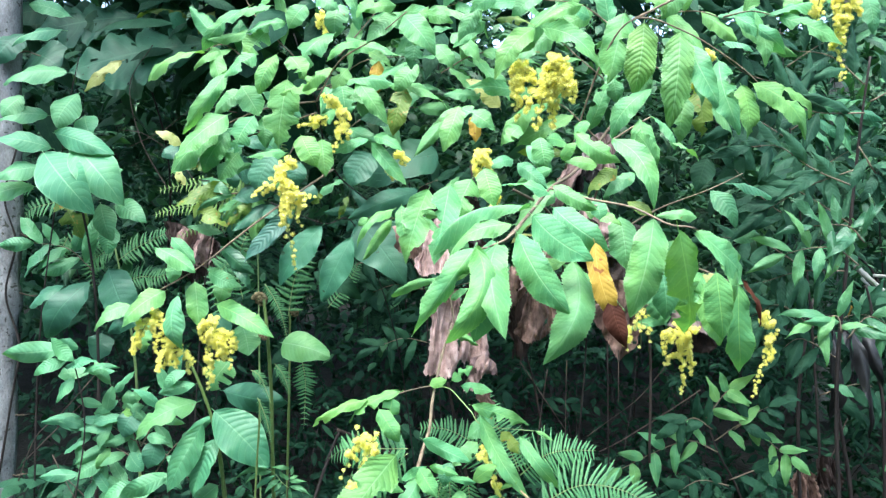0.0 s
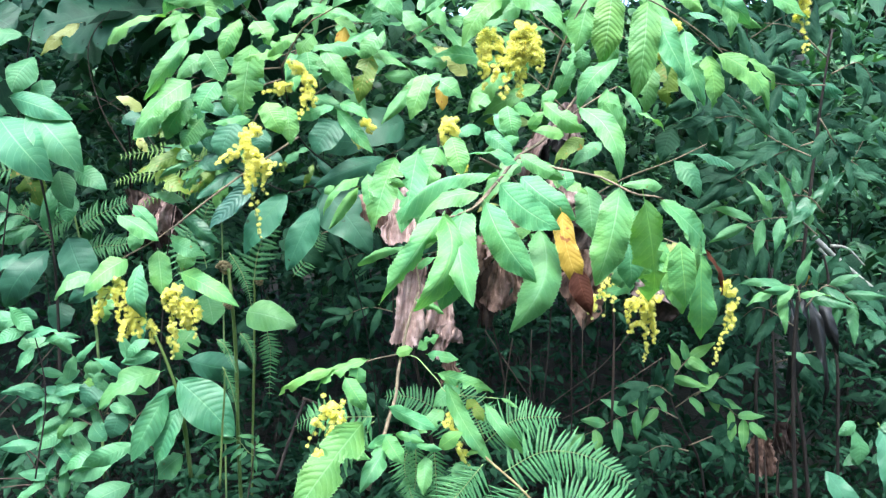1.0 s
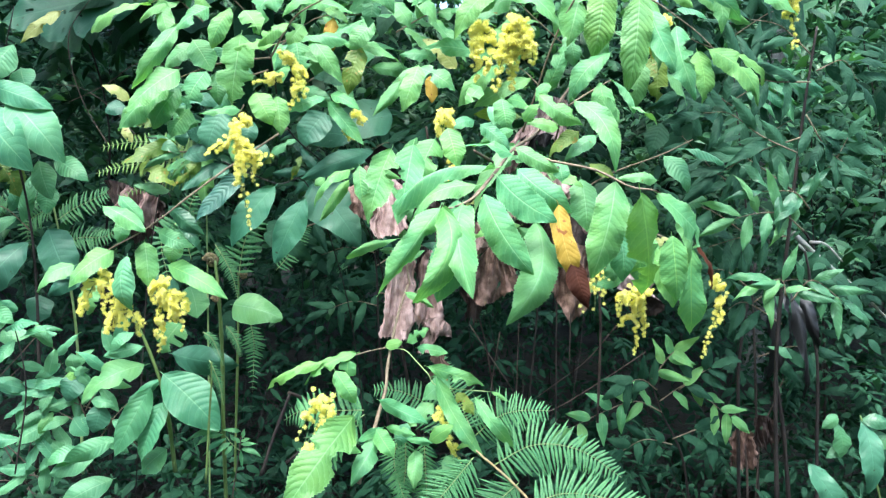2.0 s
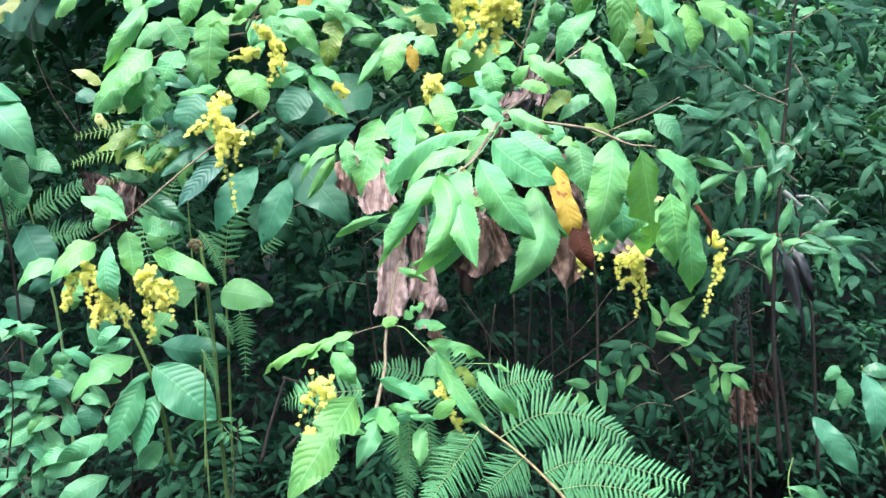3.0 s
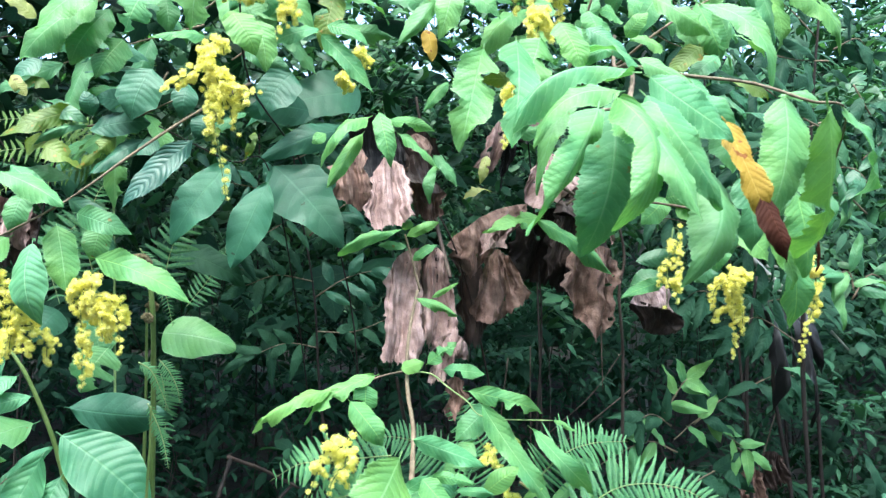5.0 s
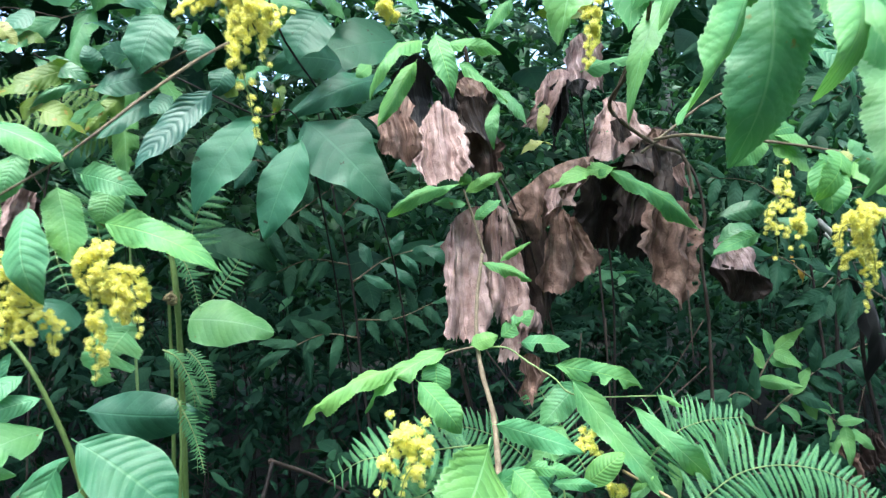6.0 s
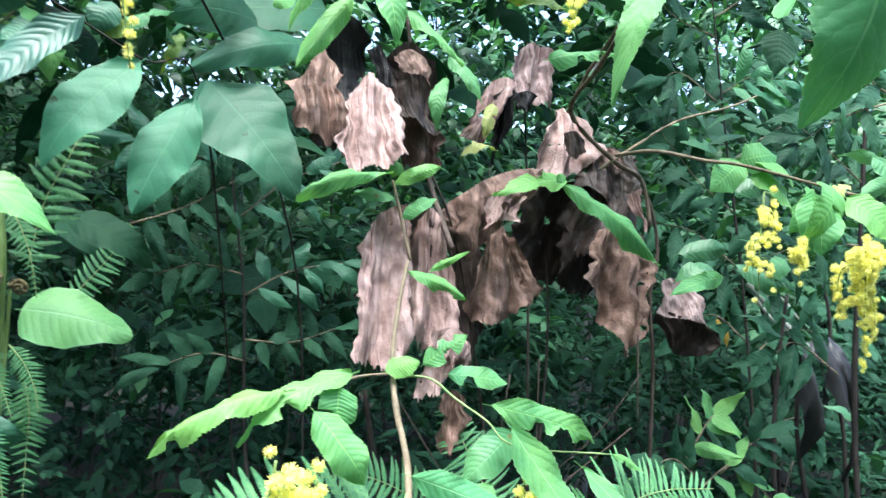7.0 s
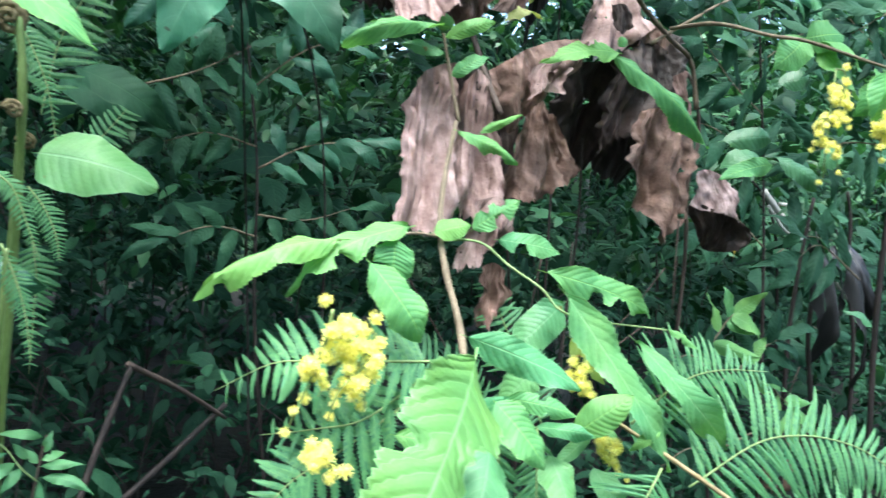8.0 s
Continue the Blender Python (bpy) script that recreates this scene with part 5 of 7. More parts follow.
leaf(stem, "e", (-0.069, 2.380, 1.506), (-0.258, 2.324, 1.426), 0.063, 17, 0.2)
leaf(stem, "d", (-0.034, 2.500, 1.613), (-0.277, 2.430, 1.526), 0.137, -1, 0.06)
leaf(stem, "e", (-0.127, 2.450, 1.544), (-0.279, 2.431, 1.543), 0.082, 18, 0.2)
leaf(stem, "o", (-0.452, 3.000, 1.277), (-0.278, 2.946, 1.218), 0.094, 0, 0.06)
leaf(stem, "q", (-0.279, 2.400, 1.532), (-0.350, 2.376, 1.479), 0.034, -18, 0.12)
leaf(stem, "O", (-0.263, 2.350, 1.486), (-0.285, 2.333, 1.422), 0.019, 19, 0.2)
leaf(stem, "D", (-0.440, 2.300, 1.455), (-0.474, 2.287, 1.424), 0.037, 1, 0.06)
# ---- twigs and leaves of the shrub's far side, seen from below ----

plant = thing("flowering_shrub", (0.6, 2.3, 0), "leafy side shoot with yellow flower spikes behind the withered leaves", "shrub", "flowering shrubs")
stem = branch(plant, [(0.388, 2.280, 1.377), (0.406, 2.200, 1.371), (0.459, 2.150, 1.354), (0.493, 2.120, 1.347), (0.585, 2.100, 1.331), (0.648, 2.050, 1.306)], 0.003, 0.002, "twig")
stem = branch(plant, [(0.371, 2.300, 1.356), (0.441, 2.300, 1.405), (0.549, 2.350, 1.467), (0.693, 2.400, 1.522), (0.797, 2.450, 1.570)], 0.003, 0.0015, "twig")
leaf(stem, "z", (0.515, 2.150, 1.360), (0.457, 2.134, 1.311), 0.051, 3, 0.06)
leaf(stem, "z", (0.517, 2.150, 1.361), (0.578, 2.144, 1.375), 0.051, -15, 0.12)
leaf(stem, "z", (0.538, 2.150, 1.363), (0.597, 2.130, 1.328), 0.057, 22, 0.2)
leaf(stem, "z", (0.543, 2.150, 1.351), (0.598, 2.125, 1.286), 0.051, 4, 0.06)
leaf(stem, "v", (0.558, 2.050, 1.305), (0.551, 2.026, 1.218), 0.072, -14, 0.12)
leaf(stem, "z", (0.588, 2.050, 1.316), (0.519, 2.028, 1.239), 0.060, 23, 0.2)
leaf(stem, "Y", (0.588, 2.050, 1.304), (0.619, 2.046, 1.319), 0.024, 5, 0.06)
leaf(stem, "z", (0.587, 2.020, 1.296), (0.640, 1.996, 1.238), 0.058, -13, 0.12)
leaf(stem, "z", (0.605, 2.100, 1.317), (0.549, 2.082, 1.253), 0.051, 24, 0.2)
leaf(stem, "S", (0.645, 2.200, 1.228), (0.605, 2.190, 1.199), 0.036, 6, 0.06)
leaf(stem, "u", (0.555, 2.350, 1.240), (0.650, 2.340, 1.256), 0.043, -12, 0.12)
leaf(stem, "u", (0.516, 2.300, 1.189), (0.590, 2.292, 1.211), 0.047, 25, 0.2)
leaf(stem, "z", (0.569, 2.250, 1.199), (0.460, 2.226, 1.166), 0.031, 7, 0.06)
leaf(stem, "u", (0.710, 2.400, 1.235), (0.788, 2.373, 1.188), 0.042, -11, 0.12)
leaf(stem, "u", (0.748, 2.400, 1.207), (0.770, 2.381, 1.147), 0.032, 26, 0.2)
leaf(stem, "b", (0.227, 2.200, 1.482), (0.335, 2.188, 1.506), 0.033, 8, 0.06)
leaf(stem, "u", (0.788, 2.500, 1.389), (0.862, 2.492, 1.407), 0.046, -10, 0.12)
leaf(stem, "y", (1.521, 3.500, 1.172), (1.538, 3.470, 1.071), 0.051, 27, 0.2, label="small yellow leaf")
spike(plant, [(0.476, 2.050, 1.297), (0.453, 2.030, 1.219), (0.452, 2.030, 1.153)], 0.060, 22, 0.0096, 273, 5)
leaf(stem, "z", (-0.104, 1.950, 1.452), (-0.183, 1.922, 1.374), 0.030, -27, 0.2)
leaf(stem, "z", (-0.110, 1.970, 1.429), (-0.168, 1.943, 1.340), 0.026, 10, 0.06)
leaf(stem, "z", (-0.087, 1.950, 1.460), (-0.072, 1.927, 1.375), 0.034, -8, 0.12)
leaf(stem, "z", (-0.069, 1.970, 1.451), (0.002, 1.949, 1.436), 0.022, -26, 0.2)
leaf(stem, "z", (-0.043, 2.000, 1.436), (0.017, 1.976, 1.379), 0.021, 11, 0.06)
leaf(stem, "S", (0.025, 2.050, 1.411), (0.063, 2.031, 1.357), 0.022, -7, 0.12)
leaf(stem, "S", (0.040, 2.100, 1.401), (0.024, 2.082, 1.333), 0.021, -25, 0.2)
leaf(stem, "v", (-0.165, 2.000, 1.432), (-0.186, 1.993, 1.415), 0.022, 12, 0.06)
leaf(stem, "Y", (0.229, 2.400, 1.466), (0.209, 2.383, 1.404), 0.024, -6, 0.12)
leaf(stem, "Y", (0.237, 2.400, 1.390), (0.171, 2.384, 1.372), 0.020, -24, 0.2)
leaf(stem, "O", (0.303, 2.300, 1.604), (0.179, 2.286, 1.606), 0.032, 13, 0.06)
leaf(stem, "z", (0.036, 2.000, 1.526), (-0.008, 1.984, 1.473), 0.021, -5, 0.12)
leaf(stem, "S", (0.246, 1.950, 1.516), (0.153, 1.900, 1.337), 0.041, -23, 0.2)
spike(plant, [(0.114, 1.900, 1.503), (0.108, 1.900, 1.458), (0.101, 1.900, 1.403)], 0.029, 40, 0.0096, 288, 1)
spike(plant, [(-0.125, 2.100, 1.550), (-0.122, 2.100, 1.521)], 0.025, 20, 0.0096, 289, 2)


# ---- low plants at the foot of the clearing ----

plant = thing("broadleaf_sapling", (-0.55, 2.35, 0), "young plant with large ribbed glossy leaves on reddish stalks", "sapling", "saplings of the thicket")
stem = branch(plant, [(-0.564, 2.300, 0.660), (-0.584, 2.300, 0.809), (-0.609, 2.300, 0.913), (-0.657, 2.300, 1.031), (-0.710, 2.320, 1.101)], 0.006, 0.003, "stalk")
leaf(stem, "p", (-0.591, 2.280, 0.921), (-0.437, 2.224, 0.797), 0.128, 0, 0.06)
leaf(stem, "p", (-0.593, 2.280, 0.847), (-0.633, 2.234, 0.704), 0.089, -25, 0.06)
leaf(stem, "p", (-0.623, 2.280, 0.885), (-0.697, 2.224, 0.723), 0.076, 12, 0.12)
leaf(stem, "q", (-0.638, 2.280, 0.944), (-0.780, 2.227, 0.856), 0.082, -6, 0.2)
leaf(stem, "e", (-0.592, 2.360, 0.958), (-0.406, 2.310, 0.943), 0.085, -24, 0.06)
leaf(stem, "l", (-0.643, 2.280, 0.991), (-0.723, 2.255, 0.972), 0.037, 13, 0.12)
leaf(stem, "p", (-0.666, 2.280, 1.027), (-0.717, 2.258, 0.979), 0.037, -5, 0.2)
leaf(stem, "S", (-0.582, 2.280, 0.726), (-0.640, 2.255, 0.673), 0.077, -23, 0.06)
leaf(stem, "p", (-0.733, 2.350, 0.730), (-0.854, 2.308, 0.681), 0.057, 14, 0.12)
leaf(stem, "p", (-0.829, 2.400, 0.680), (-0.926, 2.368, 0.650), 0.049, -4, 0.2)

plant = thing("broadleaf_sapling", (-0.95, 2.45, 0), "bushy sapling with small glossy leaves", "sapling", "saplings of the thicket")
stem = branch(plant, [(-0.813, 2.400, 0.617), (-0.830, 2.400, 0.774), (-0.870, 2.400, 0.867), (-0.909, 2.400, 0.945)], 0.0024, 0.0012, "darkstem")
twig(plant, "l", [(-0.830, 2.400, 0.774), (-0.870, 2.400, 0.867), (-0.917, 2.400, 0.960)], 8, 0.086, 0.037, 18)
twig(plant, "l", [(-0.822, 2.400, 0.743), (-0.909, 2.400, 0.788), (-0.988, 2.400, 0.833)], 7, 0.093, 0.040, 19)
twig(plant, "l", [(-0.830, 2.400, 0.790), (-0.783, 2.400, 0.885), (-0.753, 2.400, 0.964)], 7, 0.085, 0.037, 20)
twig(plant, "l", [(-0.814, 2.400, 0.680), (-0.751, 2.400, 0.777), (-0.705, 2.400, 0.825)], 7, 0.093, 0.040, 21)
twig(plant, "l", [(-0.845, 2.400, 0.664), (-0.924, 2.400, 0.693), (-1.003, 2.400, 0.706)], 6, 0.093, 0.041, 22)
twig(plant, "l", [(-0.862, 2.400, 0.852), (-0.941, 2.400, 0.858), (-1.020, 2.400, 0.863)], 6, 0.078, 0.034, 23)
twig(plant, "l", [(-0.814, 2.400, 0.649), (-0.908, 2.400, 0.646), (-0.987, 2.400, 0.612)], 6, 0.093, 0.044, 24)
stem = branch(plant, [(-0.693, 2.400, 0.697), (-0.771, 2.400, 0.777), (-0.866, 2.400, 0.813), (-0.931, 2.400, 0.861)], 0.002, 0.001, "twig")
leaf(stem, "l", (-0.930, 2.400, 0.876), (-0.907, 2.391, 0.956), 0.038, -18, 0.06)
leaf(stem, "l", (-0.939, 2.400, 0.900), (-1.008, 2.391, 0.915), 0.030, 19, 0.12)
leaf(stem, "l", (-0.989, 2.400, 0.842), (-1.045, 2.392, 0.860), 0.036, 1, 0.2)
leaf(stem, "l", (-0.916, 2.400, 0.843), (-0.993, 2.375, 0.838), 0.044, -17, 0.06)
leaf(stem, "v", (-0.904, 2.400, 0.852), (-0.840, 2.391, 0.901), 0.036, 20, 0.12)
leaf(stem, "l", (-0.873, 2.400, 0.887), (-0.821, 2.394, 0.905), 0.027, 2, 0.2)
leaf(stem, "l", (-0.903, 2.400, 0.810), (-0.964, 2.392, 0.812), 0.033, -16, 0.06)
leaf(stem, "v", (-0.917, 2.400, 0.784), (-0.946, 2.380, 0.725), 0.033, 21, 0.12)
leaf(stem, "l", (-0.932, 2.400, 0.747), (-1.004, 2.372, 0.700), 0.051, 3, 0.2)
leaf(stem, "l", (-0.974, 2.400, 0.992), (-1.060, 2.389, 0.985), 0.053, -15, 0.06)
leaf(stem, "l", (-0.904, 2.400, 0.996), (-0.973, 2.391, 0.990), 0.021, 22, 0.12)
leaf(stem, "l", (-0.759, 2.400, 0.601), (-0.880, 2.356, 0.538), 0.078, 4, 0.2)
leaf(stem, "l", (-0.801, 2.400, 0.664), (-0.912, 2.362, 0.629), 0.066, -14, 0.06)
leaf(stem, "l", (-0.700, 2.400, 0.968), (-0.775, 2.375, 0.943), 0.038, 23, 0.12)
leaf(stem, "l", (-0.857, 2.400, 0.900), (-0.865, 2.395, 0.945), 0.044, 5, 0.2)
leaf(stem, "l", (-0.863, 2.400, 0.769), (-0.819, 2.383, 0.727), 0.060, -13, 0.06)
leaf(stem, "e", (-0.789, 2.400, 0.808), (-0.803, 2.378, 0.735), 0.068, 24, 0.12)
leaf(stem, "e", (-0.845, 2.400, 0.885), (-0.872, 2.379, 0.819), 0.074, 6, 0.2)

plant = thing("broadleaf_sapling", (-1.1, 2.4, 0), "sapling with long pale-green ribbed leaves", "sapling", "saplings of the thicket")
stem = branch(plant, [(-0.995, 2.350, 0.629), (-0.965, 2.350, 0.846), (-0.988, 2.350, 0.999), (-1.012, 2.350, 1.044)], 0.0024, 0.0012, "darkstem")
leaf(stem, "l", (-1.024, 2.350, 1.062), (-1.183, 2.330, 1.046), 0.063, 26, 0.12)
leaf(stem, "p", (-1.015, 2.350, 1.029), (-1.093, 2.323, 0.995), 0.041, 8, 0.2)
leaf(stem, "p", (-1.012, 2.350, 1.059), (-1.002, 2.346, 1.091), 0.063, -10, 0.06)
leaf(stem, "p", (-1.019, 2.350, 1.013), (-0.927, 2.339, 1.033), 0.047, 27, 0.12)
leaf(stem, "p", (-0.973, 2.350, 0.996), (-0.865, 2.338, 1.019), 0.022, 9, 0.2)
leaf(stem, "p", (-0.993, 2.350, 0.986), (-1.034, 2.326, 0.923), 0.041, -9, 0.06)
leaf(stem, "p", (-1.058, 2.350, 1.089), (-0.985, 2.326, 1.034), 0.047, -27, 0.12)

plant = thing("broadleaf_sapling", (-1.35, 2.8, 0), "tall sapling with dark drooping leaves", "sapling", "saplings of the thicket")
stem = branch(plant, [(-1.067, 2.650, 0.523), (-1.059, 2.650, 0.872), (-1.078, 2.650, 1.251), (-1.139, 2.650, 1.558)], 0.006, 0.003, "darkstem")
leaf(stem, "D", (-1.090, 2.650, 1.217), (-1.192, 2.590, 1.054), 0.096, 11, 0.2)
leaf(stem, "D", (-1.031, 2.650, 1.256), (-0.954, 2.607, 1.118), 0.117, -7, 0.06)
leaf(stem, "D", (-1.170, 2.650, 1.205), (-1.257, 2.616, 1.139), 0.068, -25, 0.12)
leaf(stem, "D", (-0.930, 2.650, 1.117), (-1.020, 2.618, 1.068), 0.053, 12, 0.2)
leaf(stem, "D", (-1.117, 2.800, 1.040), (-1.124, 2.774, 0.953), 0.095, -6, 0.06)
twig(plant, "p", [(-1.145, 2.800, 1.240), (-1.228, 2.800, 1.311), (-1.339, 2.800, 1.327)], 8, 0.127, 0.054, 64)
leaf(stem, "p", (-1.103, 2.850, 1.385), (-1.110, 2.824, 1.294), 0.077, -4, 0.06)
leaf(stem, "d", (-0.609, 2.600, 1.490), (-0.639, 2.563, 1.365), 0.104, -22, 0.12)
leaf(stem, "d", (-0.656, 2.600, 1.129), (-0.699, 2.577, 1.065), 0.087, 15, 0.2)

plant = thing("broadleaf_sapling", (-1.5, 2.75, 0), "tall sapling with large pale-green rippled leaves", "sapling", "saplings of the thicket")
stem = branch(plant, [(-1.287, 2.700, 0.499), (-1.269, 2.700, 1.033), (-1.216, 2.700, 1.472), (-1.181, 2.700, 1.733), (-1.146, 2.700, 1.905)], 0.003, 0.0014, "darkstem")
leaf(stem, "l", (-1.204, 2.600, 1.601), (-1.028, 2.520, 1.436), 0.153, 0, 0.12)
leaf(stem, "l", (-1.122, 2.620, 1.627), (-0.945, 2.540, 1.464), 0.138, 10, 0.12)
leaf(stem, "l", (-1.180, 2.620, 1.663), (-0.992, 2.580, 1.603), 0.081, -14, 0.12)
leaf(stem, "l", (-1.131, 2.660, 1.786), (-1.180, 2.620, 1.683), 0.108, 0, 0.06)
leaf(stem, "l", (-1.165, 2.660, 1.850), (-1.344, 2.620, 1.818), 0.092, -10, 0.1)
leaf(stem, "l", (-1.195, 2.700, 1.984), (-1.339, 2.660, 1.939), 0.063, -10, 0.1)
leaf(stem, "l", (-1.171, 2.700, 2.025), (-1.280, 2.660, 2.052), 0.057, 0, 0.1)
leaf(stem, "l", (-1.214, 2.660, 1.622), (-1.362, 2.600, 1.641), 0.078, 0, 0.1)
leaf(stem, "l", (-1.238, 2.640, 1.562), (-1.343, 2.580, 1.530), 0.081, 0, 0.1)
leaf(stem, "l", (-1.322, 2.700, 1.782), (-1.367, 2.660, 1.717), 0.087, 0, 0.08)
leaf(stem, "l", (-1.244, 2.700, 1.725), (-1.381, 2.660, 1.704), 0.073, 0, 0.1)
leaf(stem, "l", (-1.128, 2.700, 1.725), (-1.092, 2.660, 1.661), 0.083, 0, 0.08)
leaf(stem, "l", (-1.266, 2.660, 1.505), (-1.371, 2.600, 1.467), 0.072, 0, 0.1)
leaf(stem, "l", (-1.060, 2.660, 1.454), (-1.011, 2.620, 1.349), 0.079, 0, 0.1)
leaf(stem, "p", (-1.020, 2.680, 1.465), (-0.913, 2.640, 1.405), 0.073, 0, 0.1)
leaf(stem, "O", (-1.202, 2.700, 1.476), (-1.125, 2.680, 1.349), 0.090, 0, 0.1)
leaf(stem, "l", (-1.057, 2.700, 1.510), (-1.002, 2.660, 1.561), 0.083, 10, 0.1)
leaf(stem, "Y", (-0.998, 2.660, 1.886), (-1.095, 2.620, 1.788), 0.039, 20, 0.1, label="pale yellow-green folded leaf")
leaf(stem, "D", (-1.402, 2.850, 2.002), (-1.467, 2.800, 1.902), 0.106, 0, 0.1)
leaf(stem, "D", (-1.417, 2.950, 1.957), (-1.306, 2.900, 1.903), 0.164, 0, 0.1)
leaf(stem, "o", (-1.140, 3.200, 2.160), (-1.151, 3.150, 2.048), 0.179, 0, 0.08)
leaf(stem, "o", (-1.182, 3.100, 2.097), (-1.310, 3.050, 2.075), 0.154, 0, 0.08)
leaf(stem, "o", (-1.211, 3.100, 1.988), (-1.320, 3.050, 2.016), 0.096, 0, 0.08)
leaf(stem, "k", (-0.916, 3.000, 2.059), (-0.957, 2.950, 2.094), 0.082, 0, 0.08)
leaf(stem, "k", (-0.809, 3.000, 2.041), (-0.852, 2.950, 2.086), 0.093, 0, 0.08)

plant = thing("lobed_sapling", (-1.35, 3.4, 0), "sapling with large deeply lobed hand-shaped leaves", "sapling", "saplings of the thicket")
stem = branch(plant, [(-1.070, 3.300, 0.297), (-1.169, 3.500, 0.919), (-1.115, 3.400, 1.598), (-1.209, 3.350, 2.024)], 0.0060, 0.0030, "darkstem")
lobed_leaf(stem, (-0.809, 3.000, 2.012), (-1.301, 2.950, 1.897), 0.230, seed=100)
lobed_leaf(stem, (-0.966, 3.150, 2.001), (-1.251, 3.100, 1.849), 0.182, seed=101)
lobed_leaf(stem, (-1.111, 3.100, 2.118), (-1.469, 3.050, 2.044), 0.179, seed=102)
leaf(stem, "D", (-1.178, 3.300, 2.015), (-1.011, 3.280, 2.056), 0.110, -11, 0.12)
leaf(stem, "D", (-1.189, 3.300, 2.026), (-1.291, 3.287, 2.054), 0.097, 26, 0.2)
leaf(stem, "D", (-0.825, 3.300, 2.083), (-1.010, 3.277, 2.097), 0.132, 8, 0.06)
leaf(stem, "D", (-0.845, 3.300, 1.957), (-0.948, 3.287, 1.932), 0.088, -10, 0.12)
leaf(stem, "D", (-1.040, 3.300, 2.185), (-1.153, 3.260, 2.112), 0.132, 27, 0.2)
leaf(stem, "D", (-1.340, 3.300, 2.182), (-1.450, 3.260, 2.109), 0.155, 9, 0.06)
leaf(stem, "D", (-1.535, 3.300, 2.180), (-1.699, 3.245, 2.123), 0.155, -9, 0.12)
leaf(stem, "D", (-1.383, 3.300, 2.076), (-1.494, 3.262, 2.025), 0.155, -27, 0.2)
leaf(stem, "D", (-0.867, 3.300, 2.019), (-0.707, 3.257, 1.972), 0.132, 10, 0.06)
leaf(stem, "D", (-1.233, 3.300, 2.173), (-1.382, 3.250, 2.108), 0.154, -8, 0.12)
leaf(stem, "O", (-0.916, 3.000, 2.097), (-1.101, 2.977, 2.070), 0.040, -26, 0.2)
leaf(stem, "O", (-0.820, 3.000, 2.117), (-0.868, 2.973, 2.035), 0.036, 11, 0.06)
leaf(stem, "m", (-0.399, 2.600, 2.046), (-0.522, 2.562, 2.001), 0.034, -7, 0.12)
leaf(stem, "d", (-1.268, 3.500, 2.141), (-1.365, 3.460, 2.042), 0.141, -25, 0.2)
leaf(stem, "d", (-1.756, 3.600, 2.086), (-1.559, 3.535, 1.918), 0.146, 12, 0.06)
leaf(stem, "d", (-1.708, 3.600, 2.203), (-1.828, 3.559, 2.146), 0.145, -6, 0.12)

plant = thing("flowering_shrub", (-0.02, 1.95, 0), "low flowering shrub with bitten leaves on a pale crooked stem", "shrub", "flowering shrubs")
stem = branch(plant, [(-0.066, 1.840, 0.804), (-0.044, 1.900, 0.880), (-0.030, 1.950, 0.930), (-0.019, 2.000, 0.964), (-0.017, 2.050, 1.008), (-0.009, 2.100, 1.055), (0.003, 2.130, 1.113), (0.024, 2.165, 1.180)], 0.0046, 0.0028, "twig")
stem = branch(plant, [(0.029, 2.170, 1.181), (0.020, 2.180, 1.225), (0.009, 2.180, 1.263), (0.003, 2.180, 1.283)], 0.0026, 0.0016, "twig")
leaf(stem, "z", (0.002, 2.180, 1.292), (-0.124, 2.147, 1.246), 0.022, -4, 0.12)
leaf(stem, "z", (0.007, 2.180, 1.279), (0.066, 2.173, 1.306), 0.021, -22, 0.2)
leaf(stem, "S", (0.006, 2.180, 1.260), (-0.046, 2.174, 1.263), 0.018, 15, 0.06)
leaf(stem, "z", (0.019, 2.180, 1.235), (0.063, 2.174, 1.266), 0.020, -3, 0.12)
leaf(stem, "v", (0.008, 2.200, 1.291), (0.009, 2.197, 1.313), 0.031, -21, 0.2)
leaf(stem, "z", (0.301, 2.280, 1.322), (0.456, 2.256, 1.209), 0.040, -10, 0.1)
leaf(stem, "Z", (0.305, 2.280, 1.328), (0.180, 2.270, 1.295), 0.037, 0, 0.1)
leaf(stem, "v", (0.211, 2.130, 1.295), (0.222, 2.128, 1.304), 0.015, -19, 0.2)
stem = branch(plant, [(-0.011, 2.090, 1.043), (-0.065, 2.020, 1.044), (-0.103, 1.980, 1.039), (-0.154, 1.965, 1.030)], 0.0018, 0.0011, "twig")
leaf(stem, "Z", (-0.155, 1.960, 1.032), (-0.278, 1.950, 0.976), 0.031, -24, 0.12)
leaf(stem, "Z", (-0.086, 1.980, 1.049), (-0.199, 1.960, 0.986), 0.035, -18, 0.12)
leaf(stem, "Z", (-0.102, 1.965, 1.036), (-0.105, 1.960, 0.991), 0.042, 0, 0.06)
leaf(stem, "z", (-0.128, 1.950, 1.014), (-0.080, 1.925, 0.951), 0.042, 0, 0.08)
leaf(stem, "z", (-0.024, 2.075, 1.047), (0.015, 2.070, 1.059), 0.028, 0, 0.05)
leaf(stem, "Z", (0.026, 2.090, 1.055), (0.075, 2.080, 1.092), 0.030, 0, 0.06)
leaf(stem, "s", (0.050, 2.070, 1.046), (0.122, 2.060, 1.038), 0.028, -10, 0.08)
leaf(stem, "z", (0.018, 2.140, 1.166), (0.087, 2.120, 1.134), 0.022, -10, 0.1)
leaf(stem, "z", (0.045, 2.140, 1.167), (0.093, 2.130, 1.196), 0.011, 0, 0.08)
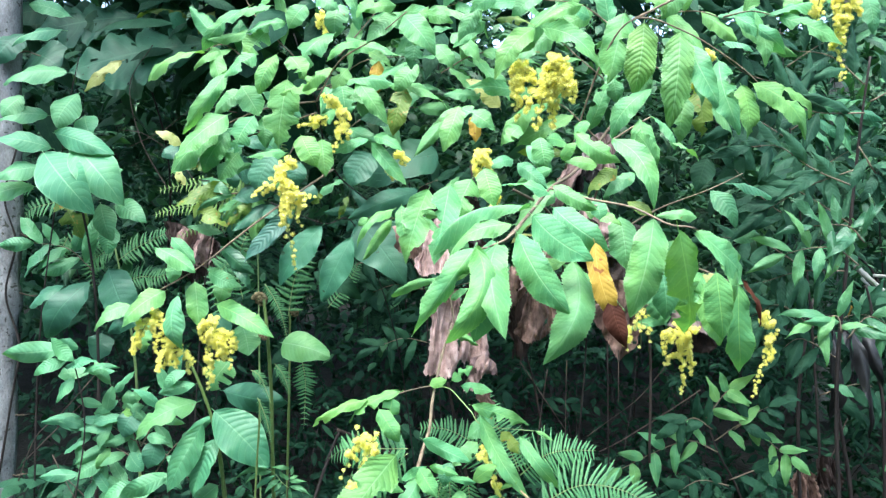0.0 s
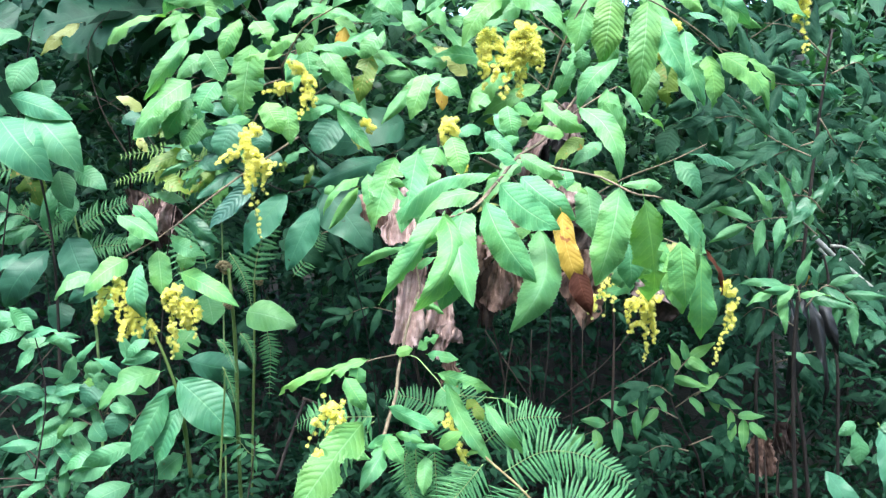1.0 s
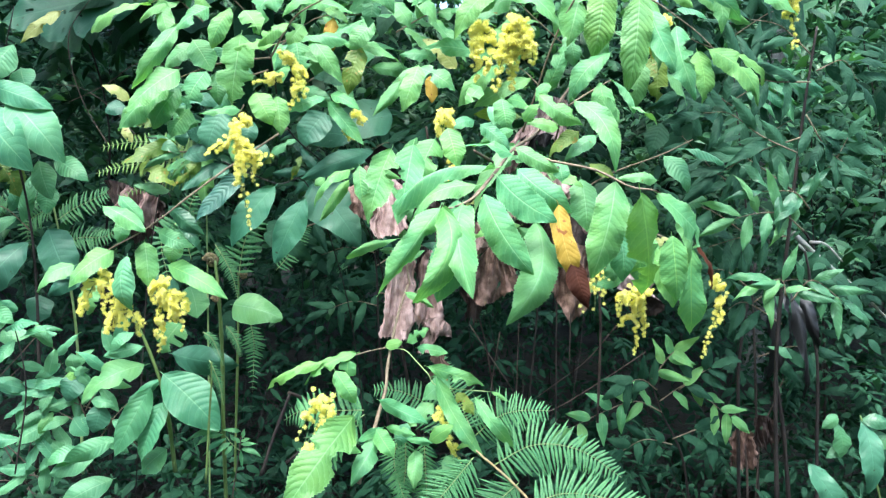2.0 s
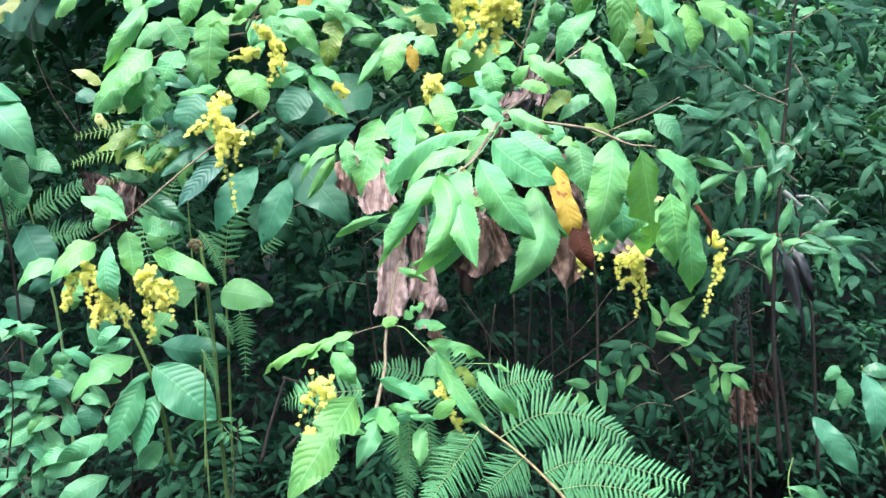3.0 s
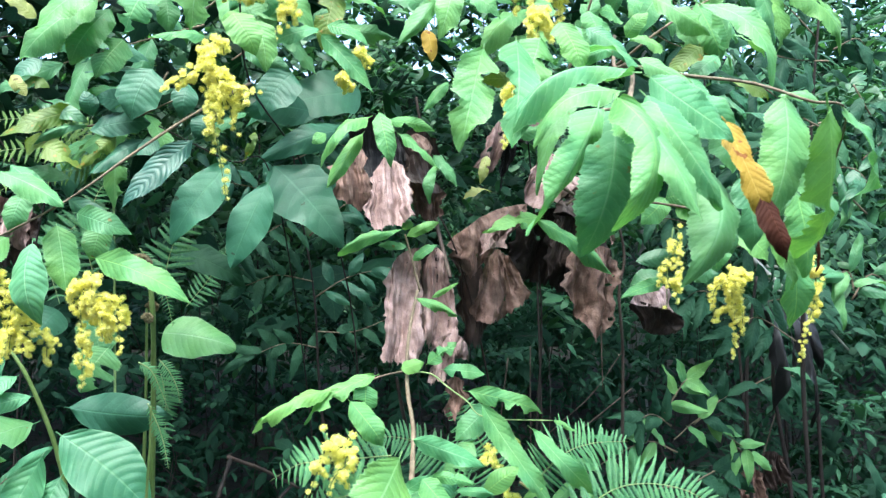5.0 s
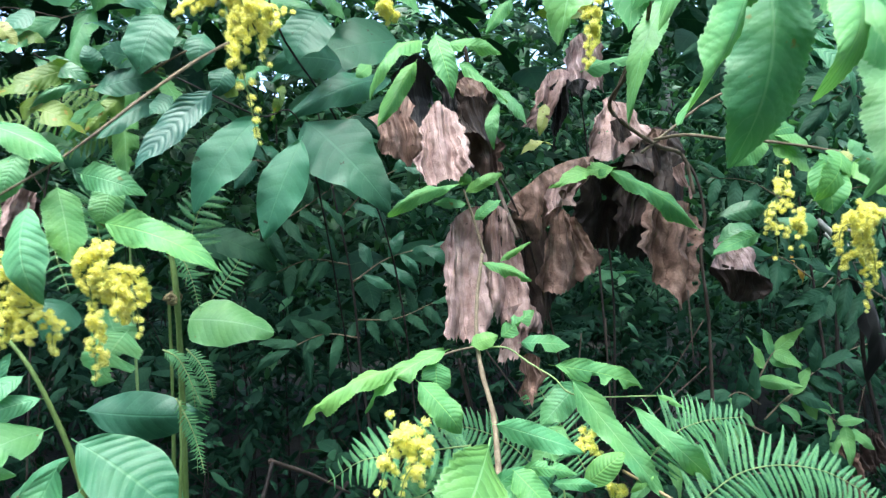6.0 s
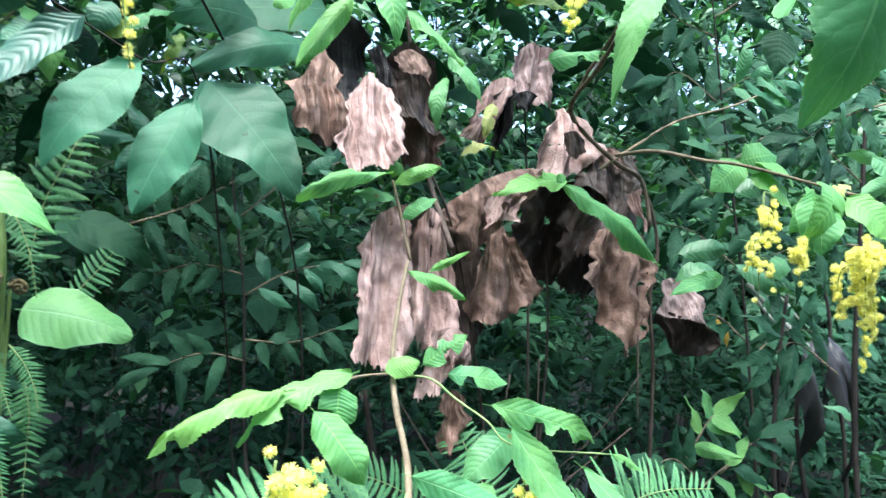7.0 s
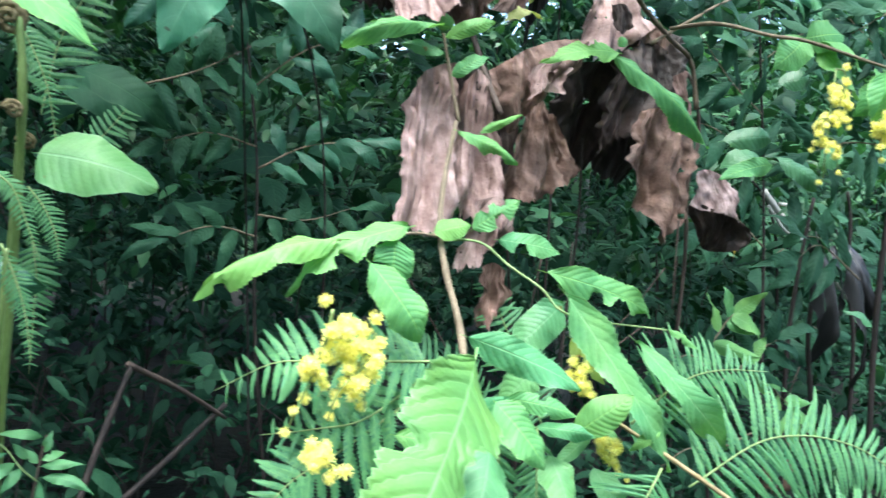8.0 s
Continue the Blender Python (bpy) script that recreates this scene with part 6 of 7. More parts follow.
stem = branch(plant, [(-0.011, 2.090, 1.040), (0.023, 2.060, 1.041), (0.049, 2.040, 1.020), (0.074, 2.010, 1.000), (0.102, 1.990, 0.975), (0.215, 1.985, 0.967)], 0.0016, 0.0010, "rachis")
leaf(stem, "Z", (0.075, 2.000, 1.017), (0.202, 1.987, 0.980), 0.035, -16, 0.1)
leaf(stem, "s", (0.094, 1.990, 0.996), (0.202, 1.930, 0.831), 0.040, -10, 0.12, bow=0.048)
leaf(stem, "s", (0.182, 1.990, 0.953), (0.273, 1.940, 0.851), 0.031, -10, 0.12, bow=0.048)
leaf(stem, "S", (0.125, 2.050, 0.983), (0.064, 2.040, 0.930), 0.046, 0, 0.06)
leaf(stem, "S", (0.089, 2.020, 0.929), (0.032, 2.000, 0.879), 0.040, 0, 0.06)
leaf(stem, "s", (-0.031, 1.940, 0.954), (0.075, 1.910, 0.914), 0.035, -16, 0.12)
leaf(stem, "z", (-0.033, 1.870, 0.910), (0.005, 1.840, 0.862), 0.040, 0, 0.08)
leaf(stem, "z", (-0.013, 1.890, 0.909), (0.048, 1.870, 0.899), 0.021, -12, 0.08)
leaf(stem, "s", (-0.072, 1.890, 0.878), (-0.020, 1.870, 0.915), 0.020, 0, 0.08)
leaf(stem, "v", (0.080, 1.930, 0.867), (0.130, 1.910, 0.910), 0.038, 0, 0.08)
leaf(stem, "s", (0.030, 1.910, 0.880), (0.087, 1.900, 0.874), 0.017, 0, 0.08)
leaf(stem, "S", (-0.025, 1.900, 0.892), (-0.079, 1.800, 0.818), 0.047, 0, 0.1)
leaf(stem, "S", (0.051, 1.920, 0.851), (0.048, 1.860, 0.790), 0.036, 0, 0.1)
leaf(stem, "p", (0.031, 1.960, 0.898), (0.013, 1.940, 0.855), 0.042, 0, 0.08)
leaf(stem, "v", (0.177, 1.930, 0.872), (0.140, 1.920, 0.857), 0.014, 0, 0.06)
leaf(stem, "x", (-0.078, 1.817, 0.952), (-0.201, 1.690, 0.798), 0.088, 12, 0.12)
leaf(stem, "z", (-0.128, 1.840, 0.889), (-0.061, 1.830, 0.873), 0.024, 0, 0.08)
leaf(stem, "s", (0.218, 1.985, 0.967), (0.257, 1.980, 0.947), 0.011, 0, 0.06)
leaf(stem, "O", (0.144, 2.060, 0.944), (0.190, 2.050, 0.896), 0.032, 0, 0.06)
leaf(stem, "S", (0.119, 1.950, 0.830), (0.137, 1.900, 0.774), 0.032, 0, 0.1)
spike(plant, [(-0.168, 1.910, 0.975), (-0.173, 1.905, 0.946), (-0.185, 1.900, 0.914), (-0.200, 1.895, 0.879)], 0.030, 11, 0.0125, 170, 2)
spike(plant, [(-0.130, 1.910, 0.957), (-0.136, 1.905, 0.933), (-0.159, 1.900, 0.910), (-0.168, 1.895, 0.886)], 0.035, 12, 0.0125, 171, 3)
spike(plant, [(-0.146, 1.920, 0.964), (-0.154, 1.920, 0.931), (-0.174, 1.910, 0.903)], 0.030, 7, 0.0125, 172, 1)
spike(plant, [(-0.173, 1.880, 0.866), (-0.163, 1.880, 0.849)], 0.020, 4, 0.0125, 173, 1)
spike(plant, [(0.102, 1.970, 0.927), (0.108, 1.965, 0.910), (0.121, 1.960, 0.898)], 0.020, 9, 0.0106, 174, 1)
spike(plant, [(0.129, 1.950, 0.863), (0.139, 1.945, 0.844), (0.150, 1.940, 0.822)], 0.020, 11, 0.0106, 175, 1)


# ---- ferns ----

plant = thing("fern", (0.55, 2.0, 0), "large fern with arching comb-toothed fronds", "fern", "ferns")
stem = branch(plant, [(0.370, 1.780, 0.692), (0.310, 1.840, 0.752), (0.249, 1.880, 0.806), (0.191, 1.920, 0.845), (0.153, 1.970, 0.872)], 0.0034, 0.002, "fernstalk")
frond(plant, [(0.220, 1.930, 0.816), (0.309, 1.920, 0.868), (0.405, 1.900, 0.864), (0.494, 1.885, 0.811)], 31, 0.097, 5)
frond(plant, [(0.295, 1.860, 0.756), (0.369, 1.860, 0.783), (0.466, 1.840, 0.778), (0.593, 1.800, 0.744)], 34, 0.101, 6)
frond(plant, [(0.185, 1.990, 0.865), (0.233, 1.980, 0.911), (0.283, 1.980, 0.927), (0.350, 1.980, 0.928)], 24, 0.087, 7)
frond(plant, [(0.177, 1.920, 0.838), (0.139, 1.900, 0.796), (0.094, 1.860, 0.754), (0.062, 1.820, 0.720)], 28, 0.097, 8)
frond(plant, [(0.272, 1.880, 0.797), (0.233, 1.860, 0.770), (0.179, 1.830, 0.735)], 24, 0.092, 9)
frond(plant, [(0.324, 1.820, 0.740), (0.395, 1.820, 0.746), (0.490, 1.800, 0.733), (0.572, 1.780, 0.690)], 28, 0.097, 10)
frond(plant, [(0.196, 2.200, 0.812), (0.166, 2.200, 0.875), (0.130, 2.200, 0.939), (0.104, 2.220, 0.999)], 25, 0.087, 11)
frond(plant, [(0.154, 2.250, 0.776), (0.092, 2.250, 0.855), (0.017, 2.250, 0.897), (-0.058, 2.250, 0.900)], 25, 0.078, 12)
frond(plant, [(0.016, 2.000, 0.865), (0.004, 1.990, 0.808), (0.017, 1.980, 0.755), (0.040, 1.960, 0.706)], 26, 0.055, 15)
frond(plant, [(0.147, 2.100, 0.792), (0.137, 2.080, 0.740), (0.107, 2.050, 0.681)], 22, 0.070, 17)
frond(plant, [(0.028, 1.980, 0.866), (0.030, 1.980, 0.781), (0.019, 1.980, 0.696), (-0.001, 1.900, 0.645)], 26, 0.053, 16)
frond(plant, [(0.069, 1.980, 0.863), (0.076, 1.980, 0.778), (0.079, 1.980, 0.704), (0.056, 1.900, 0.640)], 26, 0.053, 18)
frond(plant, [(-0.064, 1.950, 0.929), (-0.096, 1.950, 0.928), (-0.168, 1.950, 0.925), (-0.206, 1.950, 0.922), (-0.245, 2.000, 0.888)], 16, 0.075, 20)
frond(plant, [(-0.063, 1.950, 0.919), (-0.118, 1.950, 0.877), (-0.162, 1.950, 0.867), (-0.201, 2.000, 0.849)], 12, 0.075, 21)
frond(plant, [(-0.072, 1.950, 0.898), (-0.140, 1.950, 0.847), (-0.178, 1.950, 0.823), (-0.200, 1.950, 0.799)], 12, 0.075, 22)

plant = thing("fern", (-0.5, 2.4, 0), "tall fern with an uncurling fiddlehead on a straight green stalk", "fern", "ferns")
stem = branch(plant, [(-0.431, 2.400, 0.154), (-0.438, 2.300, 0.694), (-0.436, 2.250, 0.973), (-0.436, 2.200, 1.140), (-0.446, 2.200, 1.224)], 0.006, 0.004, "stalk")
stem = branch(plant, [(-0.498, 2.750, -0.042), (-0.493, 2.720, 0.552), (-0.486, 2.700, 0.877), (-0.486, 2.700, 1.052), (-0.487, 2.700, 1.129)], 0.0045, 0.003, "stalk")
fiddlehead(plant, (-0.472, 2.200, 1.222), 0.017)
fiddlehead(plant, (-0.487, 2.700, 1.131), 0.013)
fiddlehead(plant, (-0.452, 2.190, 1.130), 0.009)
leaf(stem, "h", (-0.427, 2.330, 1.097), (-0.295, 2.291, 1.071), 0.093, 0, 0.06)
leaf(stem, "h", (-0.413, 2.300, 0.514), (-0.352, 2.293, 0.504), 0.077, -16, 0.06)
frond(plant, [(-0.438, 2.450, 1.152), (-0.424, 2.450, 1.247), (-0.393, 2.450, 1.326), (-0.372, 2.500, 1.404)], 16, 0.071, 34, hang=0.05)
frond(plant, [(-0.457, 2.750, 0.974), (-0.447, 2.750, 0.921), (-0.446, 2.750, 0.867), (-0.443, 2.720, 0.767)], 18, 0.053, 35, hang=0.05)
frond(plant, [(-0.564, 2.500, 1.336), (-0.628, 2.500, 1.287), (-0.660, 2.500, 1.238), (-0.628, 2.450, 1.148)], 16, 0.080, 36, hang=0.05)
frond(plant, [(-0.565, 2.450, 1.197), (-0.582, 2.450, 1.275), (-0.567, 2.450, 1.354), (-0.549, 2.500, 1.401)], 16, 0.063, 37, hang=0.05)
frond(plant, [(-0.412, 2.950, 1.122), (-0.366, 2.950, 1.180), (-0.328, 2.950, 1.238), (-0.310, 2.950, 1.277)], 16, 0.057, 38, hang=0.05)

plant = thing("fern", (-1.25, 2.9, 0), "fern with pale curling frond tips", "fern", "ferns")
stem = branch(plant, [(-1.024, 2.900, 0.437), (-1.046, 2.900, 0.914), (-1.085, 2.900, 1.159), (-1.124, 2.900, 1.347)], 0.005, 0.003, "rachis")
frond(plant, [(-1.114, 2.900, 1.328), (-1.200, 2.900, 1.345), (-1.276, 2.900, 1.325), (-1.305, 2.900, 1.249)], 16, 0.075, 42, hang=0.05)
frond(plant, [(-1.114, 2.900, 1.309), (-1.162, 2.900, 1.290), (-1.200, 2.900, 1.251), (-1.190, 2.900, 1.176)], 16, 0.075, 43, hang=0.05)
frond(plant, [(-1.104, 2.900, 1.272), (-1.048, 2.900, 1.311), (-0.972, 2.900, 1.350), (-0.934, 2.900, 1.369)], 16, 0.075, 44, hang=0.05)
frond(plant, [(-1.085, 2.900, 1.197), (-1.028, 2.900, 1.217), (-0.971, 2.900, 1.218), (-0.914, 2.900, 1.238)], 16, 0.075, 45, hang=0.05)
frond(plant, [(-1.219, 2.900, 1.476), (-1.334, 2.900, 1.455), (-1.410, 2.900, 1.426), (-1.429, 2.900, 1.360)], 16, 0.068, 46, hang=0.05)
frond(plant, [(-1.276, 2.900, 1.344), (-1.295, 2.900, 1.306), (-1.305, 2.900, 1.268)], 16, 0.056, 47, hang=0.05)
frond(plant, [(-1.391, 2.900, 1.501), (-1.467, 2.900, 1.500), (-1.525, 2.900, 1.489)], 15, 0.056, 48, hang=0.05)

plant = thing("fern", (-0.75, 2.6, 0), "fern with long pale yellow-green fronds", "fern", "ferns")
stem = branch(plant, [(-0.519, 2.500, 0.457), (-0.529, 2.500, 0.969), (-0.538, 2.500, 1.348), (-0.545, 2.500, 1.467)], 0.003, 0.002, "rachis")
frond(plant, [(-0.545, 2.500, 1.467), (-0.622, 2.500, 1.507), (-0.726, 2.500, 1.515), (-0.828, 2.500, 1.495)], 23, 0.058, 53, mat="fernpale", hang=0.1)
frond(plant, [(-0.541, 2.500, 1.455), (-0.634, 2.500, 1.464), (-0.749, 2.500, 1.450), (-0.839, 2.500, 1.424)], 23, 0.058, 54, mat="fernpale", hang=0.1)
frond(plant, [(-0.539, 2.500, 1.443), (-0.598, 2.500, 1.421), (-0.691, 2.500, 1.399), (-0.771, 2.500, 1.360)], 21, 0.050, 55, mat="fernpale", hang=0.1)
frond(plant, [(-0.545, 2.500, 1.467), (-0.504, 2.500, 1.538), (-0.480, 2.500, 1.602), (-0.469, 2.500, 1.653)], 18, 0.050, 56, mat="fernpale", hang=0.1)
# ---- withered giant leaves caught in the middle ----

plant = thing("withered_plant", (0.28, 2.4, 0), "dead plant with huge crumpled brown leaves hanging from a dry stalk", "dead plant")
stem = branch(plant, [(0.116, 2.300, 0.542), (0.030, 2.300, 0.924), (0.013, 2.300, 1.008)], 0.005, 0.003, "drydark")
stem = branch(plant, [(0.323, 2.450, 0.453), (0.263, 2.450, 0.900), (0.203, 2.400, 1.119), (0.149, 2.350, 1.253), (0.109, 2.350, 1.336)], 0.0025, 0.002, "drydark")
stem = branch(plant, [(0.095, 2.200, 1.204), (0.093, 2.300, 1.310), (0.086, 2.350, 1.420), (0.060, 2.350, 1.574)], 0.004, 0.003, "drystalk")
stem = branch(plant, [(0.399, 2.470, 1.483), (0.407, 2.420, 1.540), (0.402, 2.320, 1.585), (0.377, 2.200, 1.622)], 0.003, 0.0024, "bark")
drape(plant, [(-0.030, 2.200, 1.197), (-0.010, 2.210, 1.235), (0.020, 2.220, 1.255), (0.046, 2.230, 1.260)], [(-0.037, 2.180, 1.052), (-0.022, 2.170, 1.045), (0.000, 2.170, 1.043), (0.029, 2.190, 1.043)], 2.2, 0.016, "dry", 64, ragged=0.05)
drape(plant, [(0.040, 2.245, 1.258), (0.061, 2.245, 1.270), (0.079, 2.250, 1.257)], [(0.048, 2.250, 1.183), (0.064, 2.250, 1.167), (0.082, 2.250, 1.184)], 2, 0.008, "drydark", 65, ragged=0.15)
drape(plant, [(0.056, 2.240, 1.239), (0.079, 2.240, 1.262), (0.100, 2.250, 1.225)], [(0.031, 2.210, 1.065), (0.057, 2.200, 1.080), (0.085, 2.200, 1.049), (0.115, 2.220, 1.079)], 2.6, 0.016, "dry", 66, ragged=0.10)
drape(plant, [(0.074, 2.200, 1.088), (0.101, 2.200, 1.099), (0.132, 2.210, 1.079)], [(0.054, 2.200, 1.012), (0.083, 2.200, 1.019), (0.101, 2.200, 1.049), (0.140, 2.210, 1.048)], 2, 0.01, "dry", 67, ragged=0.14)
drape(plant, [(0.086, 2.200, 1.011), (0.105, 2.200, 1.018), (0.121, 2.200, 1.010)], [(0.083, 2.200, 0.958), (0.100, 2.200, 0.946), (0.121, 2.200, 0.964)], 2, 0.008, "drymid", 167, ragged=0.2)
drape(plant, [(0.132, 2.360, 1.275), (0.181, 2.350, 1.317), (0.238, 2.360, 1.347), (0.318, 2.380, 1.365)], [(0.143, 2.360, 1.236), (0.180, 2.350, 1.209), (0.219, 2.350, 1.255), (0.292, 2.370, 1.310)], 4, 0.012, "drymid", 68, ragged=0.08, belly=0.015)
drape(plant, [(0.208, 2.330, 1.308), (0.235, 2.330, 1.314), (0.264, 2.330, 1.308)], [(0.188, 2.320, 1.247), (0.211, 2.320, 1.265), (0.248, 2.320, 1.269)], 2, 0.006, "dry", 69, ragged=0.08)
drape(plant, [(0.219, 2.400, 1.241), (0.253, 2.410, 1.264), (0.295, 2.420, 1.245)], [(0.188, 2.380, 1.125), (0.218, 2.370, 1.113), (0.276, 2.390, 1.125), (0.328, 2.420, 1.170)], 3, 0.016, "drymid", 70, ragged=0.05)
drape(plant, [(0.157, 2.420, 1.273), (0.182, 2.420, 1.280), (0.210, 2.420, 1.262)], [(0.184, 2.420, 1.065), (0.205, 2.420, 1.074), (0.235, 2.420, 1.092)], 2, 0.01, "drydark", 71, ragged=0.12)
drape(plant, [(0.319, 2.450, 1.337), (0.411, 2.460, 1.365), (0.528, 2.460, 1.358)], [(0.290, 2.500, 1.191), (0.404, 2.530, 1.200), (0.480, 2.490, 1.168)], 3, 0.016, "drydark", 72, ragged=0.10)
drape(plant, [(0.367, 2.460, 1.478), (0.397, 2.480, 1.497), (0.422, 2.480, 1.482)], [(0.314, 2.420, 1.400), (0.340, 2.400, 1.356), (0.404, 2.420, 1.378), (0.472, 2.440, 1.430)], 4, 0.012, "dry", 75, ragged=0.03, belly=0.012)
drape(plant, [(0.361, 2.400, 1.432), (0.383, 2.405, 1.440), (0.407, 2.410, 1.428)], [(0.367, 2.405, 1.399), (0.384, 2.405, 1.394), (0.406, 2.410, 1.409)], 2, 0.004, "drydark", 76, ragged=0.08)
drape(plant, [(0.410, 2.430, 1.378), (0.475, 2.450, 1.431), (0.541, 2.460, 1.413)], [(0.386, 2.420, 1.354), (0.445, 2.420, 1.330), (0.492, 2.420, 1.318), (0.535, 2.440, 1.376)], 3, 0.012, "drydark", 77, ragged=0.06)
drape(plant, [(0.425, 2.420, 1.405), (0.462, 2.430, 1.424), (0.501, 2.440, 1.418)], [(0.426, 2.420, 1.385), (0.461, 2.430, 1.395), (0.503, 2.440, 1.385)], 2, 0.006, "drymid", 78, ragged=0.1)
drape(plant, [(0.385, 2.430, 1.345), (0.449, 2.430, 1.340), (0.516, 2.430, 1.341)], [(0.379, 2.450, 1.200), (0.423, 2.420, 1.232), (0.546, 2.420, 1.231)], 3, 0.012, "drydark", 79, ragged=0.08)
drape(plant, [(0.427, 2.390, 1.273), (0.454, 2.380, 1.280), (0.503, 2.390, 1.269), (0.536, 2.400, 1.239)], [(0.380, 2.380, 1.190), (0.425, 2.365, 1.125), (0.466, 2.360, 1.062), (0.505, 2.390, 1.130)], 4, 0.018, "drymid", 74, ragged=0.04)
drape(plant, [(0.489, 2.400, 1.341), (0.512, 2.400, 1.356)], [(0.496, 2.390, 1.308), (0.524, 2.390, 1.281)], 2, 0.005, "dry", 80, ragged=0.08)
drape(plant, [(0.615, 2.500, 1.191), (0.647, 2.500, 1.213), (0.691, 2.500, 1.197)], [(0.625, 2.500, 1.143), (0.682, 2.490, 1.136), (0.746, 2.490, 1.115)], 2, 0.008, "drypale", 81, ragged=0.03)
drape(plant, [(0.622, 2.510, 1.151), (0.689, 2.500, 1.139), (0.749, 2.490, 1.115)], [(0.646, 2.530, 1.096), (0.697, 2.530, 1.063), (0.747, 2.510, 1.078)], 2, 0.01, "drydark", 82, ragged=0.04)
stem = branch(plant, [(0.566, 2.440, 0.773), (0.558, 2.420, 1.031), (0.549, 2.420, 1.171), (0.562, 2.420, 1.251), (0.542, 2.420, 1.337), (0.514, 2.440, 1.375)], 0.0036, 0.003, "drystalk")
stem = branch(plant, [(0.377, 2.500, 0.772), (0.393, 2.500, 1.070), (0.386, 2.500, 1.234)], 0.0028, 0.002, "darkstem")
drape(plant, [(-0.119, 2.250, 1.407), (-0.103, 2.250, 1.436), (-0.085, 2.250, 1.466), (-0.064, 2.250, 1.432)], [(-0.125, 2.220, 1.358), (-0.100, 2.220, 1.341), (-0.074, 2.220, 1.332), (-0.052, 2.220, 1.350)], 3, 0.01, "drymid", 83, ragged=0.05, belly=0.012)
drape(plant, [(-0.086, 2.260, 1.480), (-0.055, 2.260, 1.516), (-0.014, 2.260, 1.493)], [(-0.064, 2.260, 1.407), (-0.041, 2.260, 1.380), (-0.011, 2.260, 1.420)], 1.5, 0.008, "dryhollow", 84, ragged=0.02, belly=-0.03)
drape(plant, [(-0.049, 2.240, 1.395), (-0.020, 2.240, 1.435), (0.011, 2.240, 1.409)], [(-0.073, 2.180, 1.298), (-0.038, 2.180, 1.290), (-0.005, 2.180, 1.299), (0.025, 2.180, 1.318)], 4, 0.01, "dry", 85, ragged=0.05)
drape(plant, [(-0.011, 2.270, 1.476), (0.002, 2.270, 1.486), (0.016, 2.270, 1.463)], [(-0.003, 2.260, 1.430), (0.010, 2.260, 1.421), (0.023, 2.260, 1.421)], 2, 0.008, "dryhollow", 86, ragged=0.04)
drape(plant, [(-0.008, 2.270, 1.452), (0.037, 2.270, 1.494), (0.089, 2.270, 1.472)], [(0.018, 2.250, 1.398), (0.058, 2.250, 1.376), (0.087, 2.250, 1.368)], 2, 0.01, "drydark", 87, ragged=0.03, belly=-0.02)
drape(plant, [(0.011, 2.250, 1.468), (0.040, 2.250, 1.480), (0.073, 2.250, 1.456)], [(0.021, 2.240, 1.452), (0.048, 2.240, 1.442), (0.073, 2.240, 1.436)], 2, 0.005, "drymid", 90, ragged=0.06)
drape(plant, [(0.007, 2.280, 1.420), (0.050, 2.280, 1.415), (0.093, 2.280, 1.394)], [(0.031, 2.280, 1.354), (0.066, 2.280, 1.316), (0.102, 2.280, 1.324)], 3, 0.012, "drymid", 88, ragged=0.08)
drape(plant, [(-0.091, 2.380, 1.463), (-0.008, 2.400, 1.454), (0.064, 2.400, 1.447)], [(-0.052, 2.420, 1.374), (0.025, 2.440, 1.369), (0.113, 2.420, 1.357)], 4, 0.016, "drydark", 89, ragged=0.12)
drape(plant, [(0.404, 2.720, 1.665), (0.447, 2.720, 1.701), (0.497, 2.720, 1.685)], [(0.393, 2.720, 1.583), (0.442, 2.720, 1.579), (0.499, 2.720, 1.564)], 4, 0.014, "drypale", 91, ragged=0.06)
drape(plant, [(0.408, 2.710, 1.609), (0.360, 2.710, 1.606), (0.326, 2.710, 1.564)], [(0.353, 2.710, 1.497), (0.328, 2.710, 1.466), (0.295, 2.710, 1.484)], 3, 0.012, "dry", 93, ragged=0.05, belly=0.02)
drape(plant, [(0.362, 2.700, 1.577), (0.384, 2.700, 1.594), (0.409, 2.700, 1.576)], [(0.356, 2.720, 1.422), (0.377, 2.720, 1.459), (0.401, 2.720, 1.527)], 2, 0.01, "dryhollow", 94, ragged=0.08)
drape(plant, [(0.402, 2.700, 1.584), (0.429, 2.700, 1.590), (0.453, 2.700, 1.578)], [(0.412, 2.700, 1.552), (0.425, 2.700, 1.543), (0.442, 2.700, 1.553)], 2, 0.008, "dryhollow", 92, ragged=0.1)
stem = branch(plant, [(0.528, 2.800, 0.277), (0.495, 2.800, 1.205), (0.481, 2.800, 1.449), (0.447, 2.750, 1.582)], 0.0028, 0.002, "darkstem")
drape(plant, [(-0.845, 2.750, 1.392), (-0.791, 2.750, 1.375), (-0.737, 2.750, 1.358)], [(-0.880, 2.750, 1.320), (-0.826, 2.750, 1.268), (-0.754, 2.750, 1.252)], 4, 0.02, "dry", 97, ragged=0.1)
drape(plant, [(-0.917, 2.800, 1.408), (-0.844, 2.800, 1.391), (-0.734, 2.800, 1.339)], [(-0.879, 2.800, 1.246), (-0.806, 2.800, 1.229), (-0.733, 2.800, 1.267)], 4, 0.02, "drydark", 98, ragged=0.15)

